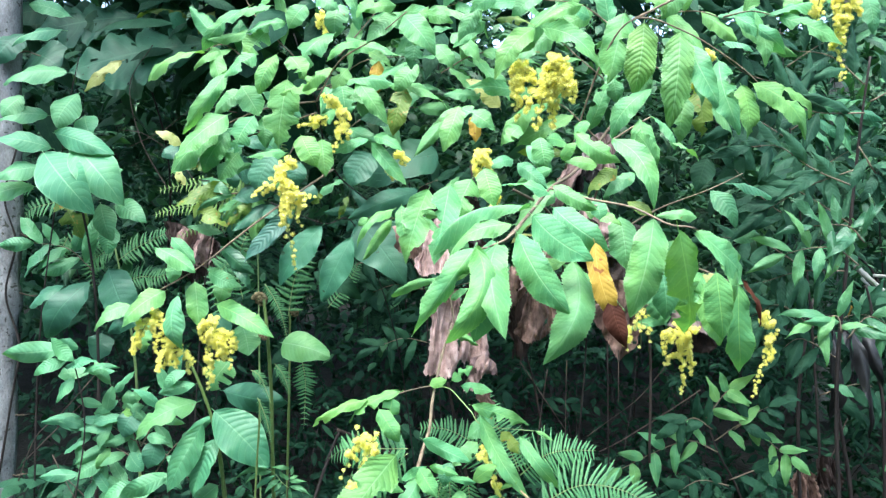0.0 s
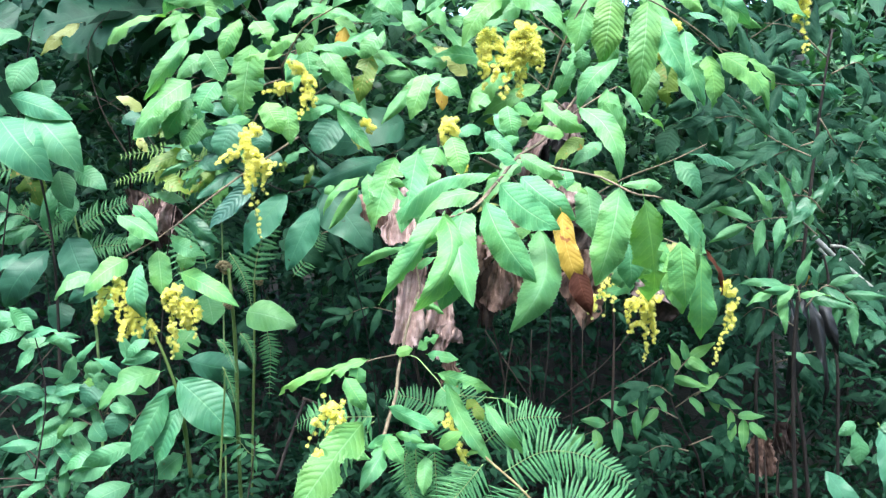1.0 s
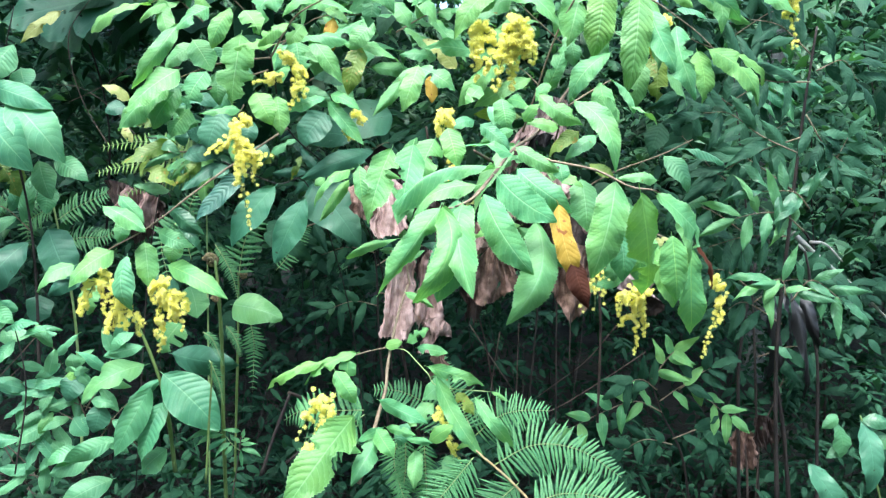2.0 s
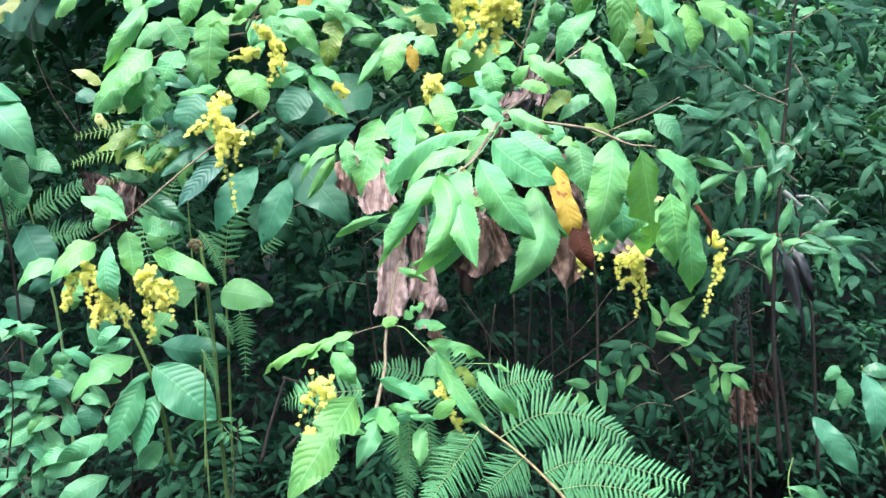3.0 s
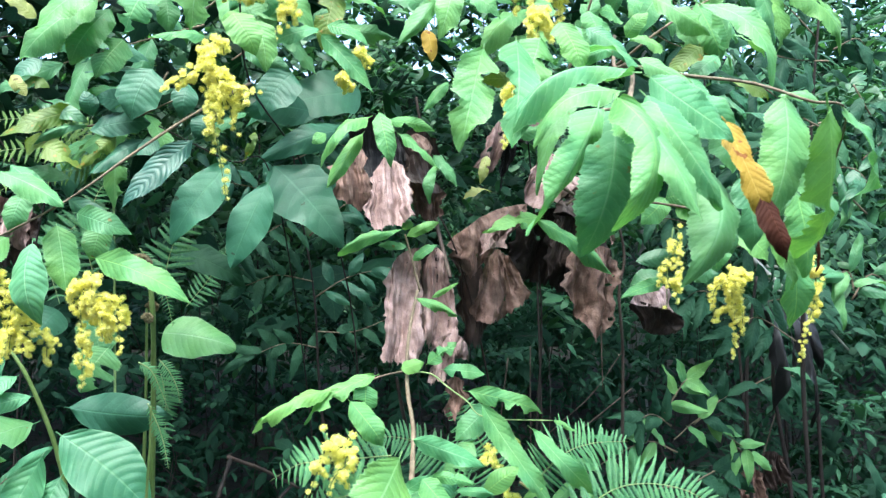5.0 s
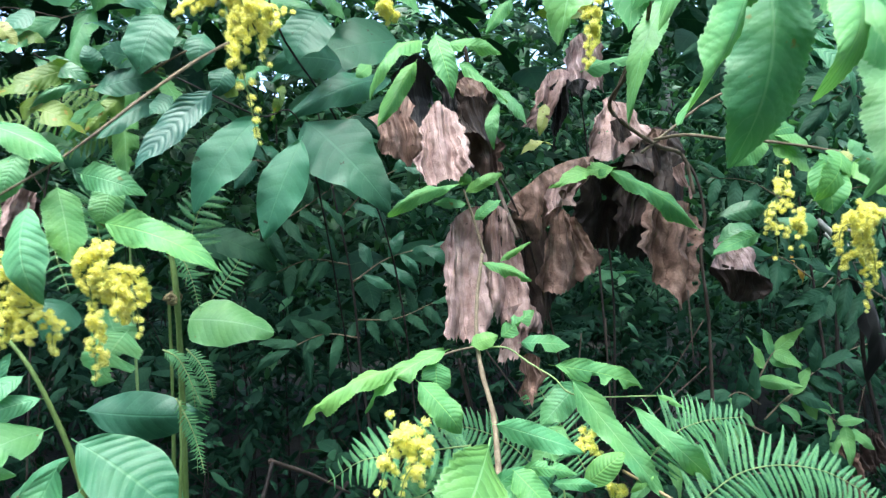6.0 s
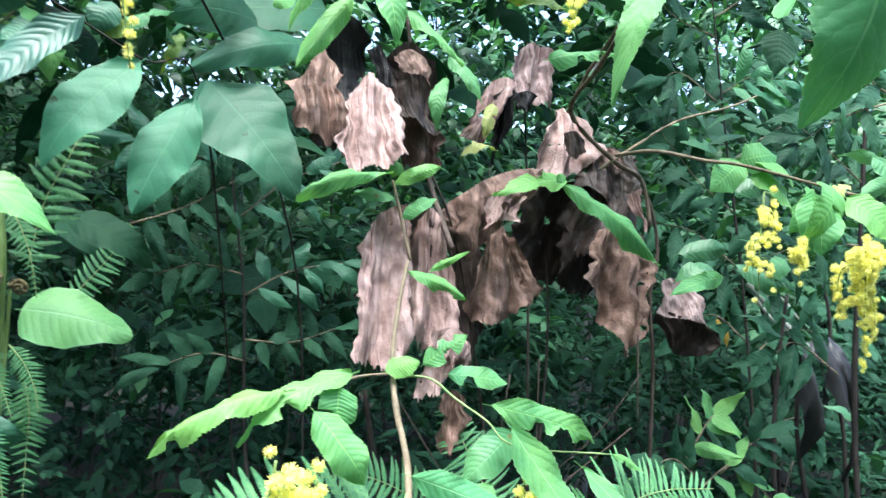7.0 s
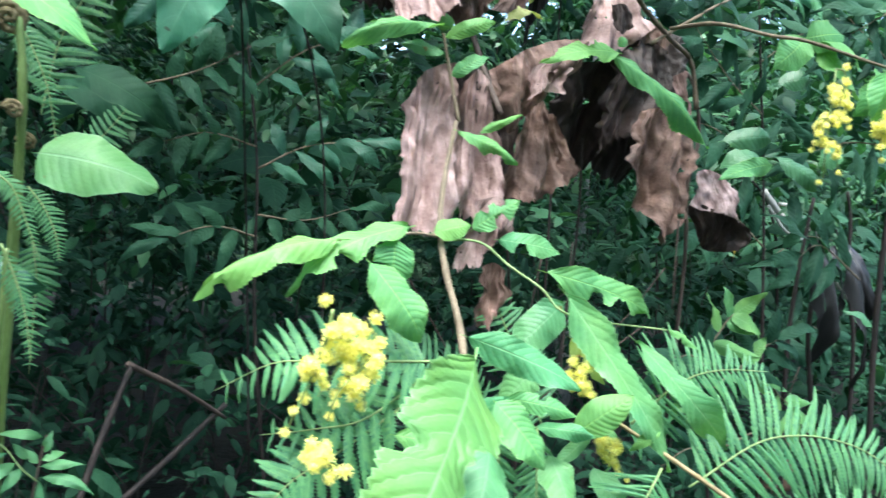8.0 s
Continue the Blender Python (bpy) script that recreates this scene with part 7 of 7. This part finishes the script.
plant = thing("fern", (-0.75, 2.1, 0), "fern frond drooping beside the path", "fern", "ferns")
stem = branch(plant, [(-0.439, 2.100, 0.704), (-0.433, 2.100, 0.860), (-0.429, 2.100, 0.932), (-0.429, 2.100, 0.995)], 0.003, 0.002, "stalk")
frond(plant, [(-0.434, 2.100, 0.999), (-0.418, 2.100, 0.964), (-0.408, 2.100, 0.933), (-0.400, 2.100, 0.892)], 24, 0.021, 103)
frond(plant, [(-0.449, 2.100, 1.065), (-0.429, 2.100, 1.051), (-0.413, 2.100, 1.017), (-0.401, 2.100, 0.986)], 24, 0.020, 104)
frond(plant, [(-0.468, 2.300, 1.254), (-0.442, 2.300, 1.214), (-0.421, 2.300, 1.167), (-0.408, 2.300, 1.111)], 24, 0.030, 105, hang=0.1)
frond(plant, [(-0.428, 2.250, 1.055), (-0.410, 2.250, 1.033), (-0.396, 2.250, 1.003), (-0.391, 2.250, 0.976)], 20, 0.024, 106, hang=0.1)

plant = thing("low_sapling", (-0.5, 2.28, 0), "small young plant with pinnate toothed leaves", "sapling", "saplings of the thicket")
stem = branch(plant, [(-0.435, 2.280, 0.387), (-0.419, 2.280, 0.545), (-0.411, 2.280, 0.616), (-0.401, 2.280, 0.687), (-0.393, 2.280, 0.757), (-0.389, 2.280, 0.779)], 0.0024, 0.0012, "drystalk")
stem = branch(plant, [(-0.395, 2.280, 0.726), (-0.412, 2.270, 0.744), (-0.430, 2.270, 0.767), (-0.449, 2.270, 0.779)], 0.001, 0.0006, "rachis")
leaf(stem, "j", (-0.443, 2.270, 0.777), (-0.522, 2.240, 0.762), 0.018, 0, 0.15, bow=0.096)
leaf(stem, "j", (-0.436, 2.270, 0.771), (-0.497, 2.240, 0.749), 0.018, 0, 0.15, bow=0.096)
leaf(stem, "j", (-0.428, 2.270, 0.761), (-0.483, 2.250, 0.720), 0.017, 0, 0.12, bow=0.08)
leaf(stem, "j", (-0.418, 2.270, 0.750), (-0.452, 2.250, 0.715), 0.016, 0, 0.12, bow=0.08)
leaf(stem, "j", (-0.412, 2.270, 0.743), (-0.431, 2.260, 0.717), 0.014, 0, 0.1)
leaf(stem, "j", (-0.394, 2.280, 0.777), (-0.443, 2.280, 0.779), 0.013, 0, 0.1)
leaf(stem, "j", (-0.395, 2.280, 0.747), (-0.414, 2.280, 0.764), 0.012, 0, 0.1)
leaf(stem, "j", (-0.407, 2.280, 0.751), (-0.424, 2.290, 0.767), 0.011, 0, 0.1)
leaf(stem, "j", (-0.391, 2.270, 0.746), (-0.346, 2.260, 0.751), 0.013, 0, 0.1)
leaf(stem, "j", (-0.389, 2.270, 0.733), (-0.334, 2.250, 0.719), 0.016, 0, 0.12, bow=-0.08)
leaf(stem, "j", (-0.391, 2.270, 0.753), (-0.367, 2.270, 0.762), 0.012, 0, 0.1)
leaf(stem, "j", (-0.390, 2.280, 0.759), (-0.384, 2.280, 0.784), 0.012, 0, 0.1)
leaf(stem, "j", (-0.393, 2.280, 0.726), (-0.388, 2.280, 0.679), 0.011, 0, 0.1)


# ---- saplings on the sunny side ----

plant = thing("leafy_sapling", (1.0, 2.35, 0), "dark-stemmed sapling with many small pointed leaves", "sapling", "saplings of the thicket")
stem = branch(plant, [(1.123, 2.500, 0.482), (1.090, 2.500, 0.961), (1.106, 2.500, 1.355), (1.125, 2.500, 1.666), (1.147, 2.500, 1.898)], 0.007, 0.003, "darkstem")
twig(plant, "f", [(0.982, 2.150, 1.341), (0.928, 2.150, 1.380), (0.862, 2.150, 1.379), (0.810, 2.150, 1.365)], 8, 0.099, 0.033, 5)
twig(plant, "m", [(0.993, 2.150, 1.395), (0.952, 2.150, 1.434), (0.873, 2.150, 1.433)], 8, 0.099, 0.033, 6)
twig(plant, "n", [(1.027, 2.300, 1.534), (0.927, 2.300, 1.575), (0.840, 2.300, 1.630), (0.770, 2.300, 1.629)], 8, 0.121, 0.040, 7)
twig(plant, "n", [(0.993, 2.200, 1.625), (1.050, 2.200, 1.544), (1.105, 2.200, 1.505)], 8, 0.101, 0.034, 8)
twig(plant, "n", [(1.076, 2.400, 1.583), (0.953, 2.400, 1.536), (0.852, 2.400, 1.474)], 8, 0.127, 0.042, 9)
twig(plant, "m", [(0.984, 2.200, 1.160), (1.036, 2.200, 1.216), (1.119, 2.200, 1.163)], 8, 0.099, 0.033, 10)
twig(plant, "f", [(0.948, 2.150, 1.180), (0.934, 2.150, 1.220), (0.881, 2.150, 1.205)], 7, 0.096, 0.032, 11)
twig(plant, "n", [(1.118, 2.500, 1.433), (1.024, 2.500, 1.494), (0.945, 2.500, 1.539)], 8, 0.112, 0.037, 12)
twig(plant, "n", [(1.013, 2.200, 1.462), (1.065, 2.200, 1.504), (1.102, 2.200, 1.572)], 8, 0.098, 0.033, 13)
twig(plant, "n", [(1.093, 2.400, 1.731), (0.975, 2.400, 1.730), (0.871, 2.400, 1.758)], 8, 0.134, 0.042, 14)
twig(plant, "n", [(1.134, 2.500, 1.821), (1.040, 2.500, 1.897), (0.932, 2.500, 1.911)], 8, 0.139, 0.043, 15)
twig(plant, "n", [(1.106, 2.400, 1.761), (1.178, 2.400, 1.792), (1.224, 2.400, 1.733)], 7, 0.110, 0.037, 16)
twig(plant, "n", [(1.108, 2.500, 1.308), (0.984, 2.500, 1.305), (0.877, 2.500, 1.272)], 8, 0.113, 0.038, 17)
twig(plant, "n", [(1.145, 2.600, 1.040), (1.030, 2.600, 1.103), (0.966, 2.600, 1.068)], 8, 0.118, 0.039, 18)

plant = thing("shade_sapling", (-0.25, 3.05, 0), "thin shaded sapling with broad dull-green leaves", "sapling", "saplings of the thicket")
stem = branch(plant, [(-0.003, 2.950, 0.465), (-0.061, 2.950, 0.854), (-0.082, 2.950, 1.146), (-0.120, 2.950, 1.375), (-0.147, 2.950, 1.559)], 0.004, 0.0016, "darkstem")
twig(plant, "o", [(-0.312, 2.900, 1.272), (-0.216, 2.900, 1.313), (-0.119, 2.920, 1.379)], 9, 0.085, 0.036, 61)
twig(plant, "e", [(-0.097, 2.950, 1.312), (-0.009, 2.950, 1.394), (0.104, 2.950, 1.448)], 9, 0.095, 0.04, 62)
twig(plant, "e", [(-0.082, 2.950, 1.146), (0.009, 2.950, 1.202), (0.125, 2.950, 1.229)], 8, 0.09, 0.036, 63)
twig(plant, "o", [(-0.086, 2.950, 1.190), (-0.180, 2.950, 1.206), (-0.262, 2.950, 1.178)], 8, 0.085, 0.034, 64)
twig(plant, "o", [(-0.070, 2.950, 1.012), (-0.154, 2.950, 1.026), (-0.236, 2.950, 0.997)], 8, 0.09, 0.036, 65)
twig(plant, "e", [(-0.123, 2.950, 1.408), (-0.222, 2.950, 1.434), (-0.316, 2.950, 1.449)], 9, 0.1, 0.042, 66)
twig(plant, "o", [(-0.138, 2.950, 1.516), (-0.047, 2.950, 1.557), (0.046, 2.950, 1.553)], 9, 0.1, 0.042, 67)
twig(plant, "o", [(-0.074, 2.950, 1.056), (0.023, 2.950, 1.054), (0.115, 2.950, 1.087)], 8, 0.08, 0.034, 68)
leaf(stem, "o", (-0.414, 2.720, 1.259), (-0.267, 2.700, 1.185), 0.077, 0, 0.1)

plant = thing("leafy_sapling", (0.95, 2.7, 0), "thin sapling with heart-shaped drooping leaves", "sapling", "saplings of the thicket")
stem = branch(plant, [(0.957, 2.750, 0.373), (0.915, 2.750, 0.585), (0.841, 2.750, 0.725), (0.803, 2.750, 0.830)], 0.005, 0.002, "darkstem")
twig(plant, "t", [(0.797, 2.600, 0.765), (0.715, 2.600, 0.796), (0.617, 2.600, 0.760), (0.520, 2.600, 0.707)], 9, 0.083, 0.038, 22)
twig(plant, "t", [(0.788, 2.600, 0.798), (0.876, 2.600, 0.851), (0.960, 2.600, 0.787), (1.010, 2.600, 0.755)], 8, 0.083, 0.038, 23)
twig(plant, "o", [(0.779, 2.600, 0.832), (0.729, 2.600, 0.863), (0.680, 2.600, 0.845)], 7, 0.082, 0.038, 24)
twig(plant, "t", [(0.761, 2.600, 0.864), (0.808, 2.600, 0.932), (0.824, 2.600, 0.949)], 6, 0.079, 0.036, 25)
twig(plant, "o", [(0.833, 2.600, 0.683), (0.929, 2.600, 0.719), (0.947, 2.600, 0.670)], 6, 0.083, 0.038, 26)
twig(plant, "o", [(0.833, 2.600, 0.666), (0.751, 2.600, 0.680), (0.686, 2.600, 0.645)], 6, 0.083, 0.038, 27)
twig(plant, "n", [(0.844, 2.600, 0.833), (0.908, 2.600, 0.885), (0.939, 2.600, 0.902)], 6, 0.082, 0.038, 28)

plant = thing("leafy_sapling", (1.3, 3.0, 0), "slender dark sapling with narrow shaded leaves", "sapling", "saplings of the thicket")
stem = branch(plant, [(1.266, 2.950, 0.300), (1.217, 2.950, 0.869), (1.176, 2.950, 1.243), (1.105, 2.950, 1.705), (1.056, 2.950, 2.071)], 0.005, 0.002, "darkstem")
twig(plant, "n", [(1.175, 2.950, 1.280), (1.025, 2.950, 1.370), (0.895, 2.950, 1.386)], 9, 0.134, 0.045, 32)
twig(plant, "n", [(1.151, 2.950, 1.428), (1.039, 2.950, 1.500), (0.925, 2.950, 1.610)], 9, 0.134, 0.045, 33)
twig(plant, "n", [(1.128, 2.950, 1.558), (1.253, 2.950, 1.652), (1.360, 2.950, 1.709)], 9, 0.133, 0.044, 34)
twig(plant, "n", [(1.105, 2.950, 1.705), (0.975, 2.950, 1.777), (0.902, 2.950, 1.739)], 9, 0.133, 0.044, 35)
twig(plant, "n", [(1.080, 2.950, 1.888), (0.951, 2.950, 1.923), (0.858, 2.950, 1.995)], 9, 0.133, 0.044, 36)
twig(plant, "n", [(1.078, 2.950, 1.943), (1.185, 2.950, 2.018), (1.274, 2.950, 2.055)], 9, 0.133, 0.044, 37)
twig(plant, "n", [(1.201, 2.950, 1.056), (1.309, 2.950, 1.134), (1.418, 2.950, 1.136)], 9, 0.134, 0.045, 38)
twig(plant, "n", [(1.200, 2.950, 1.094), (1.087, 2.950, 1.166), (0.996, 2.950, 1.126)], 9, 0.134, 0.045, 39)
twig(plant, "p", [(1.104, 2.950, 1.742), (1.193, 2.950, 1.798), (1.284, 2.950, 1.800)], 9, 0.133, 0.044, 40)
twig(plant, "n", [(1.066, 2.950, 2.053), (0.964, 2.950, 2.088), (0.890, 2.950, 2.124)], 9, 0.133, 0.044, 41)
twig(plant, "n", [(1.227, 2.950, 0.869), (1.354, 2.950, 0.910), (1.465, 2.950, 0.875)], 9, 0.135, 0.045, 42)
leaf(stem, "p", (0.651, 2.100, 1.527), (0.745, 2.069, 1.493), 0.033, 24, 0.12)
leaf(stem, "p", (0.630, 2.150, 1.511), (0.685, 2.120, 1.427), 0.064, 6, 0.2)
leaf(stem, "n", (0.633, 2.200, 1.592), (0.602, 2.176, 1.508), 0.065, -12, 0.06)
leaf(stem, "p", (0.716, 2.400, 1.909), (0.793, 2.376, 1.888), 0.047, 25, 0.12)


# ---- stems, wilted stalks and dry leaves in the thicket ----

plant = thing("pale_tree", (-1.43, 2.9, 0), "slender tree with pale grey mottled bark", "tree", "pale trees")
stem = branch(plant, [(-1.50, 2.87, -0.1), (-1.475, 2.87, 0.9), (-1.46, 2.87, 1.4), (-1.47, 2.9, 2.4), (-1.46, 2.95, 3.6), (-1.40, 3.0, 6.2)], 0.047, 0.035, "paletrunk", "trunk", "", 10)
tree_top(plant, (-1.40, 3.00, 6.20), 5)

plant = thing("climbing_vine", (-1.46, 2.82, 0), "thin dark vine winding up a pale trunk", "vine")
stem = branch(plant, [(-1.491, 2.830, 0.447), (-1.418, 2.815, 0.828), (-1.398, 2.820, 0.994), (-1.440, 2.815, 1.159), (-1.409, 2.820, 1.325), (-1.443, 2.815, 1.470), (-1.410, 2.830, 1.636)], 0.004, 0.003, "darkstem")
stem = branch(plant, [(-1.414, 2.800, 0.479), (-1.287, 2.700, 0.713), (-1.173, 2.650, 0.817), (-1.012, 2.600, 0.986)], 0.0022, 0.0015, "drystalk")

plant = thing("pale_tree", (2.78, 6.6, 0), "thin whitish tree trunk deep in the wood", "tree", "pale trees")
stem = branch(plant, [(2.74, 6.6, -0.1), (2.76, 6.6, 1.6), (2.78, 6.6, 2.6), (2.83, 6.7, 7.0)], 0.08, 0.06, "paletrunk", "trunk", "", 8)
tree_top(plant, (2.83, 6.70, 7.00), 8)

plant = thing("wilted_stalk", (1.27, 2.8, 0), "blackened wilted plant with drooping collapsed leaves", "dead plant")
stem = branch(plant, [(1.306, 2.800, 0.343), (1.270, 2.800, 0.618), (1.244, 2.800, 0.754), (1.219, 2.800, 0.889), (1.219, 2.800, 1.024), (1.200, 2.800, 1.103)], 0.007, 0.005, "darkstem")
stem = branch(plant, [(1.396, 2.800, 0.338), (1.378, 2.800, 0.618), (1.360, 2.800, 0.895), (1.324, 2.800, 1.031), (1.316, 2.800, 1.168), (1.296, 2.800, 1.248)], 0.006, 0.004, "darkstem")
stem = branch(plant, [(1.094, 2.700, 0.392), (1.071, 2.700, 0.708), (1.063, 2.700, 0.896), (1.075, 2.700, 1.059), (1.096, 2.700, 1.211)], 0.006, 0.004, "darkstem")
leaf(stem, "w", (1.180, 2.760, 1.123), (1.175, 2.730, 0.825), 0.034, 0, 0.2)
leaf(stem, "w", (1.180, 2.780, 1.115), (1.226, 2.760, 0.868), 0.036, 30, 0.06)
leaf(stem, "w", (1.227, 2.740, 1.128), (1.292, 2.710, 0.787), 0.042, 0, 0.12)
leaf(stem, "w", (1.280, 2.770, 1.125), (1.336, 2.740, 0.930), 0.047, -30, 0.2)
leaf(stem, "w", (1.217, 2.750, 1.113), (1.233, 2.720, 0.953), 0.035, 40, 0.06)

plant = thing("bare_sticks", (-0.3, 2.2, 0), "bare brown sticks leaning together in the gloom", "stick")
stem = branch(plant, [(-0.360, 2.400, 0.619), (-0.335, 2.450, 0.714), (-0.299, 2.500, 0.821)], 0.005, 0.004, "darkstem")
stem = branch(plant, [(-0.304, 2.500, 0.825), (-0.224, 2.550, 0.781), (-0.148, 2.600, 0.728)], 0.005, 0.003, "drystalk")
stem = branch(plant, [(-0.306, 2.500, 0.621), (-0.232, 2.550, 0.679), (-0.150, 2.600, 0.750)], 0.005, 0.004, "darkstem")

plant = thing("bleached_frond", (1.75, 3.2, 0), "bleached fallen palm frond resting among leaves", "dead frond")
stem = branch(plant, [(1.484, 3.300, 1.280), (1.596, 3.300, 1.186), (1.772, 3.300, 1.051), (1.890, 3.300, 0.946)], 0.012, 0.004, "straw")
stem = branch(plant, [(1.507, 3.300, 1.238), (1.575, 3.300, 1.175), (1.619, 3.300, 1.155)], 0.006, 0.003, "straw")
stem = branch(plant, [(1.550, 3.300, 1.249), (1.614, 3.300, 1.240), (1.682, 3.300, 1.178)], 0.006, 0.003, "straw")
stem = branch(plant, [(1.752, 3.400, -0.265), (1.697, 3.400, 0.655), (1.649, 3.400, 1.101), (1.595, 3.400, 1.254), (1.526, 3.400, 1.319)], 0.006, 0.004, "darkstem")

plant = thing("withered_plant", (1.05, 2.75, 0), "crumpled brown dry leaf hanging low in the thicket", "dead leaf")
stem = branch(plant, [(1.152, 2.750, 0.148), (1.131, 2.750, 0.528), (1.098, 2.750, 0.688), (1.069, 2.750, 0.735)], 0.004, 0.003, "drystalk")
drape(plant, [(1.071, 2.750, 0.670), (1.108, 2.750, 0.687), (1.141, 2.750, 0.659)], [(1.068, 2.750, 0.558), (1.122, 2.750, 0.538), (1.167, 2.750, 0.584)], 4, 0.015, "drymid", 32, ragged=0.08)
drape(plant, [(1.135, 2.750, 0.715), (1.172, 2.750, 0.723), (1.211, 2.750, 0.704)], [(1.147, 2.750, 0.631), (1.186, 2.750, 0.602), (1.222, 2.750, 0.638)], 3, 0.015, "drydark", 33, ragged=0.15)

plant = thing("low_sapling", (1.1, 2.2, 0), "low plant with large toothed dark-green leaves", "sapling", "saplings of the thicket")
stem = branch(plant, [(1.326, 2.200, 0.400), (1.271, 2.200, 0.586), (1.199, 2.200, 0.828), (1.182, 2.200, 0.873)], 0.003, 0.002, "stalk")
leaf(stem, "D", (1.190, 2.200, 0.858), (1.191, 2.149, 0.689), 0.064, 0, 0.2)
leaf(stem, "D", (1.059, 2.200, 0.745), (1.150, 2.148, 0.609), 0.060, -14, 0.06)
leaf(stem, "u", (1.123, 2.200, 0.852), (1.128, 2.175, 0.770), 0.066, 23, 0.12)
leaf(stem, "u", (1.183, 2.200, 0.858), (1.268, 2.190, 0.852), 0.045, 5, 0.2)
leaf(stem, "u", (1.199, 2.200, 0.828), (1.269, 2.175, 0.796), 0.045, -13, 0.06)
leaf(stem, "u", (1.265, 2.200, 0.707), (1.341, 2.170, 0.655), 0.060, 24, 0.12)
leaf(stem, "u", (1.122, 2.200, 0.874), (1.078, 2.186, 0.842), 0.036, 6, 0.2)
leaf(stem, "u", (1.155, 2.200, 0.799), (1.094, 2.182, 0.769), 0.036, -12, 0.06)
leaf(stem, "n", (1.593, 2.900, 0.679), (1.617, 2.844, 0.500), 0.042, 7, 0.2)
leaf(stem, "m", (1.725, 2.900, 0.673), (1.819, 2.844, 0.510), 0.039, -11, 0.06)
leaf(stem, "u", (1.108, 2.600, 0.971), (1.175, 2.580, 0.941), 0.038, 26, 0.12)
stem = branch(plant, [(1.033, 2.250, 0.621), (0.997, 2.200, 0.583), (0.972, 2.120, 0.564), (1.015, 2.100, 0.549)], 0.002, 0.0012, "stalk")
leaf(stem, "v", (0.962, 2.100, 0.572), (0.907, 2.080, 0.575), 0.020, 0, 0.1)
leaf(stem, "v", (0.975, 2.100, 0.558), (0.903, 2.060, 0.520), 0.050, 0, 0.1)
leaf(stem, "v", (0.970, 2.100, 0.566), (1.028, 2.080, 0.532), 0.038, 0, 0.1)
leaf(stem, "u", (1.060, 2.150, 0.552), (0.964, 2.120, 0.597), 0.032, 0, 0.1)

plant = thing("vine", (0.4, 3.0, 0), "thin bare vines and twigs hanging in the shade", "vine")
stem = branch(plant, [(0.824, 2.900, 0.887), (0.716, 2.900, 0.810), (0.572, 2.900, 0.713), (0.499, 2.900, 0.673)], 0.002, 0.0015, "drystalk")
stem = branch(plant, [(0.233, 2.900, 0.965), (0.309, 2.900, 0.855), (0.386, 2.900, 0.745)], 0.002, 0.0015, "drystalk")
stem = branch(plant, [(-0.935, 2.900, 1.500), (-1.030, 2.900, 1.666), (-1.069, 2.900, 1.851), (-0.994, 2.900, 1.981)], 0.002, 0.001, "drystalk")
stem = branch(plant, [(-0.745, 2.900, 1.354), (-0.879, 2.900, 1.576), (-1.012, 2.900, 1.685), (-1.106, 2.900, 1.702)], 0.0015, 0.001, "drystalk")
stem = branch(plant, [(-0.711, 2.900, 1.764), (-0.843, 2.900, 1.780), (-0.955, 2.900, 1.704), (-1.068, 2.900, 1.647)], 0.0015, 0.001, "drystalk")
stem = branch(plant, [(-0.751, 2.900, 2.021), (-0.677, 2.900, 2.022), (-0.448, 2.600, 2.026)], 0.002, 0.0015, "darkstem")
stem = branch(plant, [(1.227, 2.900, 0.320), (1.234, 2.900, 0.601), (1.267, 2.900, 0.714), (1.299, 2.900, 0.807)], 0.002, 0.0015, "drystalk")
stem = branch(plant, [(-1.217, 2.900, 0.431), (-1.160, 2.900, 0.625), (-1.063, 2.900, 0.532), (-1.005, 2.900, 0.438)], 0.002, 0.0015, "drystalk")
stem = branch(plant, [(-1.430, 2.900, 0.579), (-1.314, 2.900, 0.698), (-1.199, 2.900, 0.815)], 0.002, 0.0015, "drystalk")
stem = branch(plant, [(-1.178, 2.600, 0.700), (-1.127, 2.600, 0.600), (-1.048, 2.600, 0.463)], 0.002, 0.0012, "drystalk")
stem = branch(plant, [(-1.241, 2.600, 0.535), (-1.087, 2.600, 0.540), (-0.981, 2.600, 0.520)], 0.002, 0.0012, "drystalk")
stem = branch(plant, [(-1.139, 2.600, 0.633), (-1.069, 2.600, 0.563), (-0.988, 2.600, 0.442)], 0.002, 0.0012, "drystalk")
stem = branch(plant, [(-1.214, 2.600, 0.509), (-1.120, 2.600, 0.518), (-1.032, 2.600, 0.470)], 0.0018, 0.001, "drystalk")
stem = branch(plant, [(0.449, 2.300, 1.103), (0.451, 2.300, 1.033), (0.453, 2.300, 0.969)], 0.0016, 0.0008, "drystalk")
stem = branch(plant, [(0.278, 2.400, 1.030), (0.265, 2.400, 0.928), (0.254, 2.400, 0.810)], 0.0016, 0.0008, "drystalk")
stem = branch(plant, [(0.329, 2.400, 1.056), (0.329, 2.400, 0.953), (0.331, 2.400, 0.834)], 0.0016, 0.0008, "drystalk")
stem = branch(plant, [(0.650, 2.600, 1.027), (0.566, 2.600, 0.920), (0.483, 2.600, 0.852), (0.416, 2.600, 0.800)], 0.0014, 0.001, "drystalk")
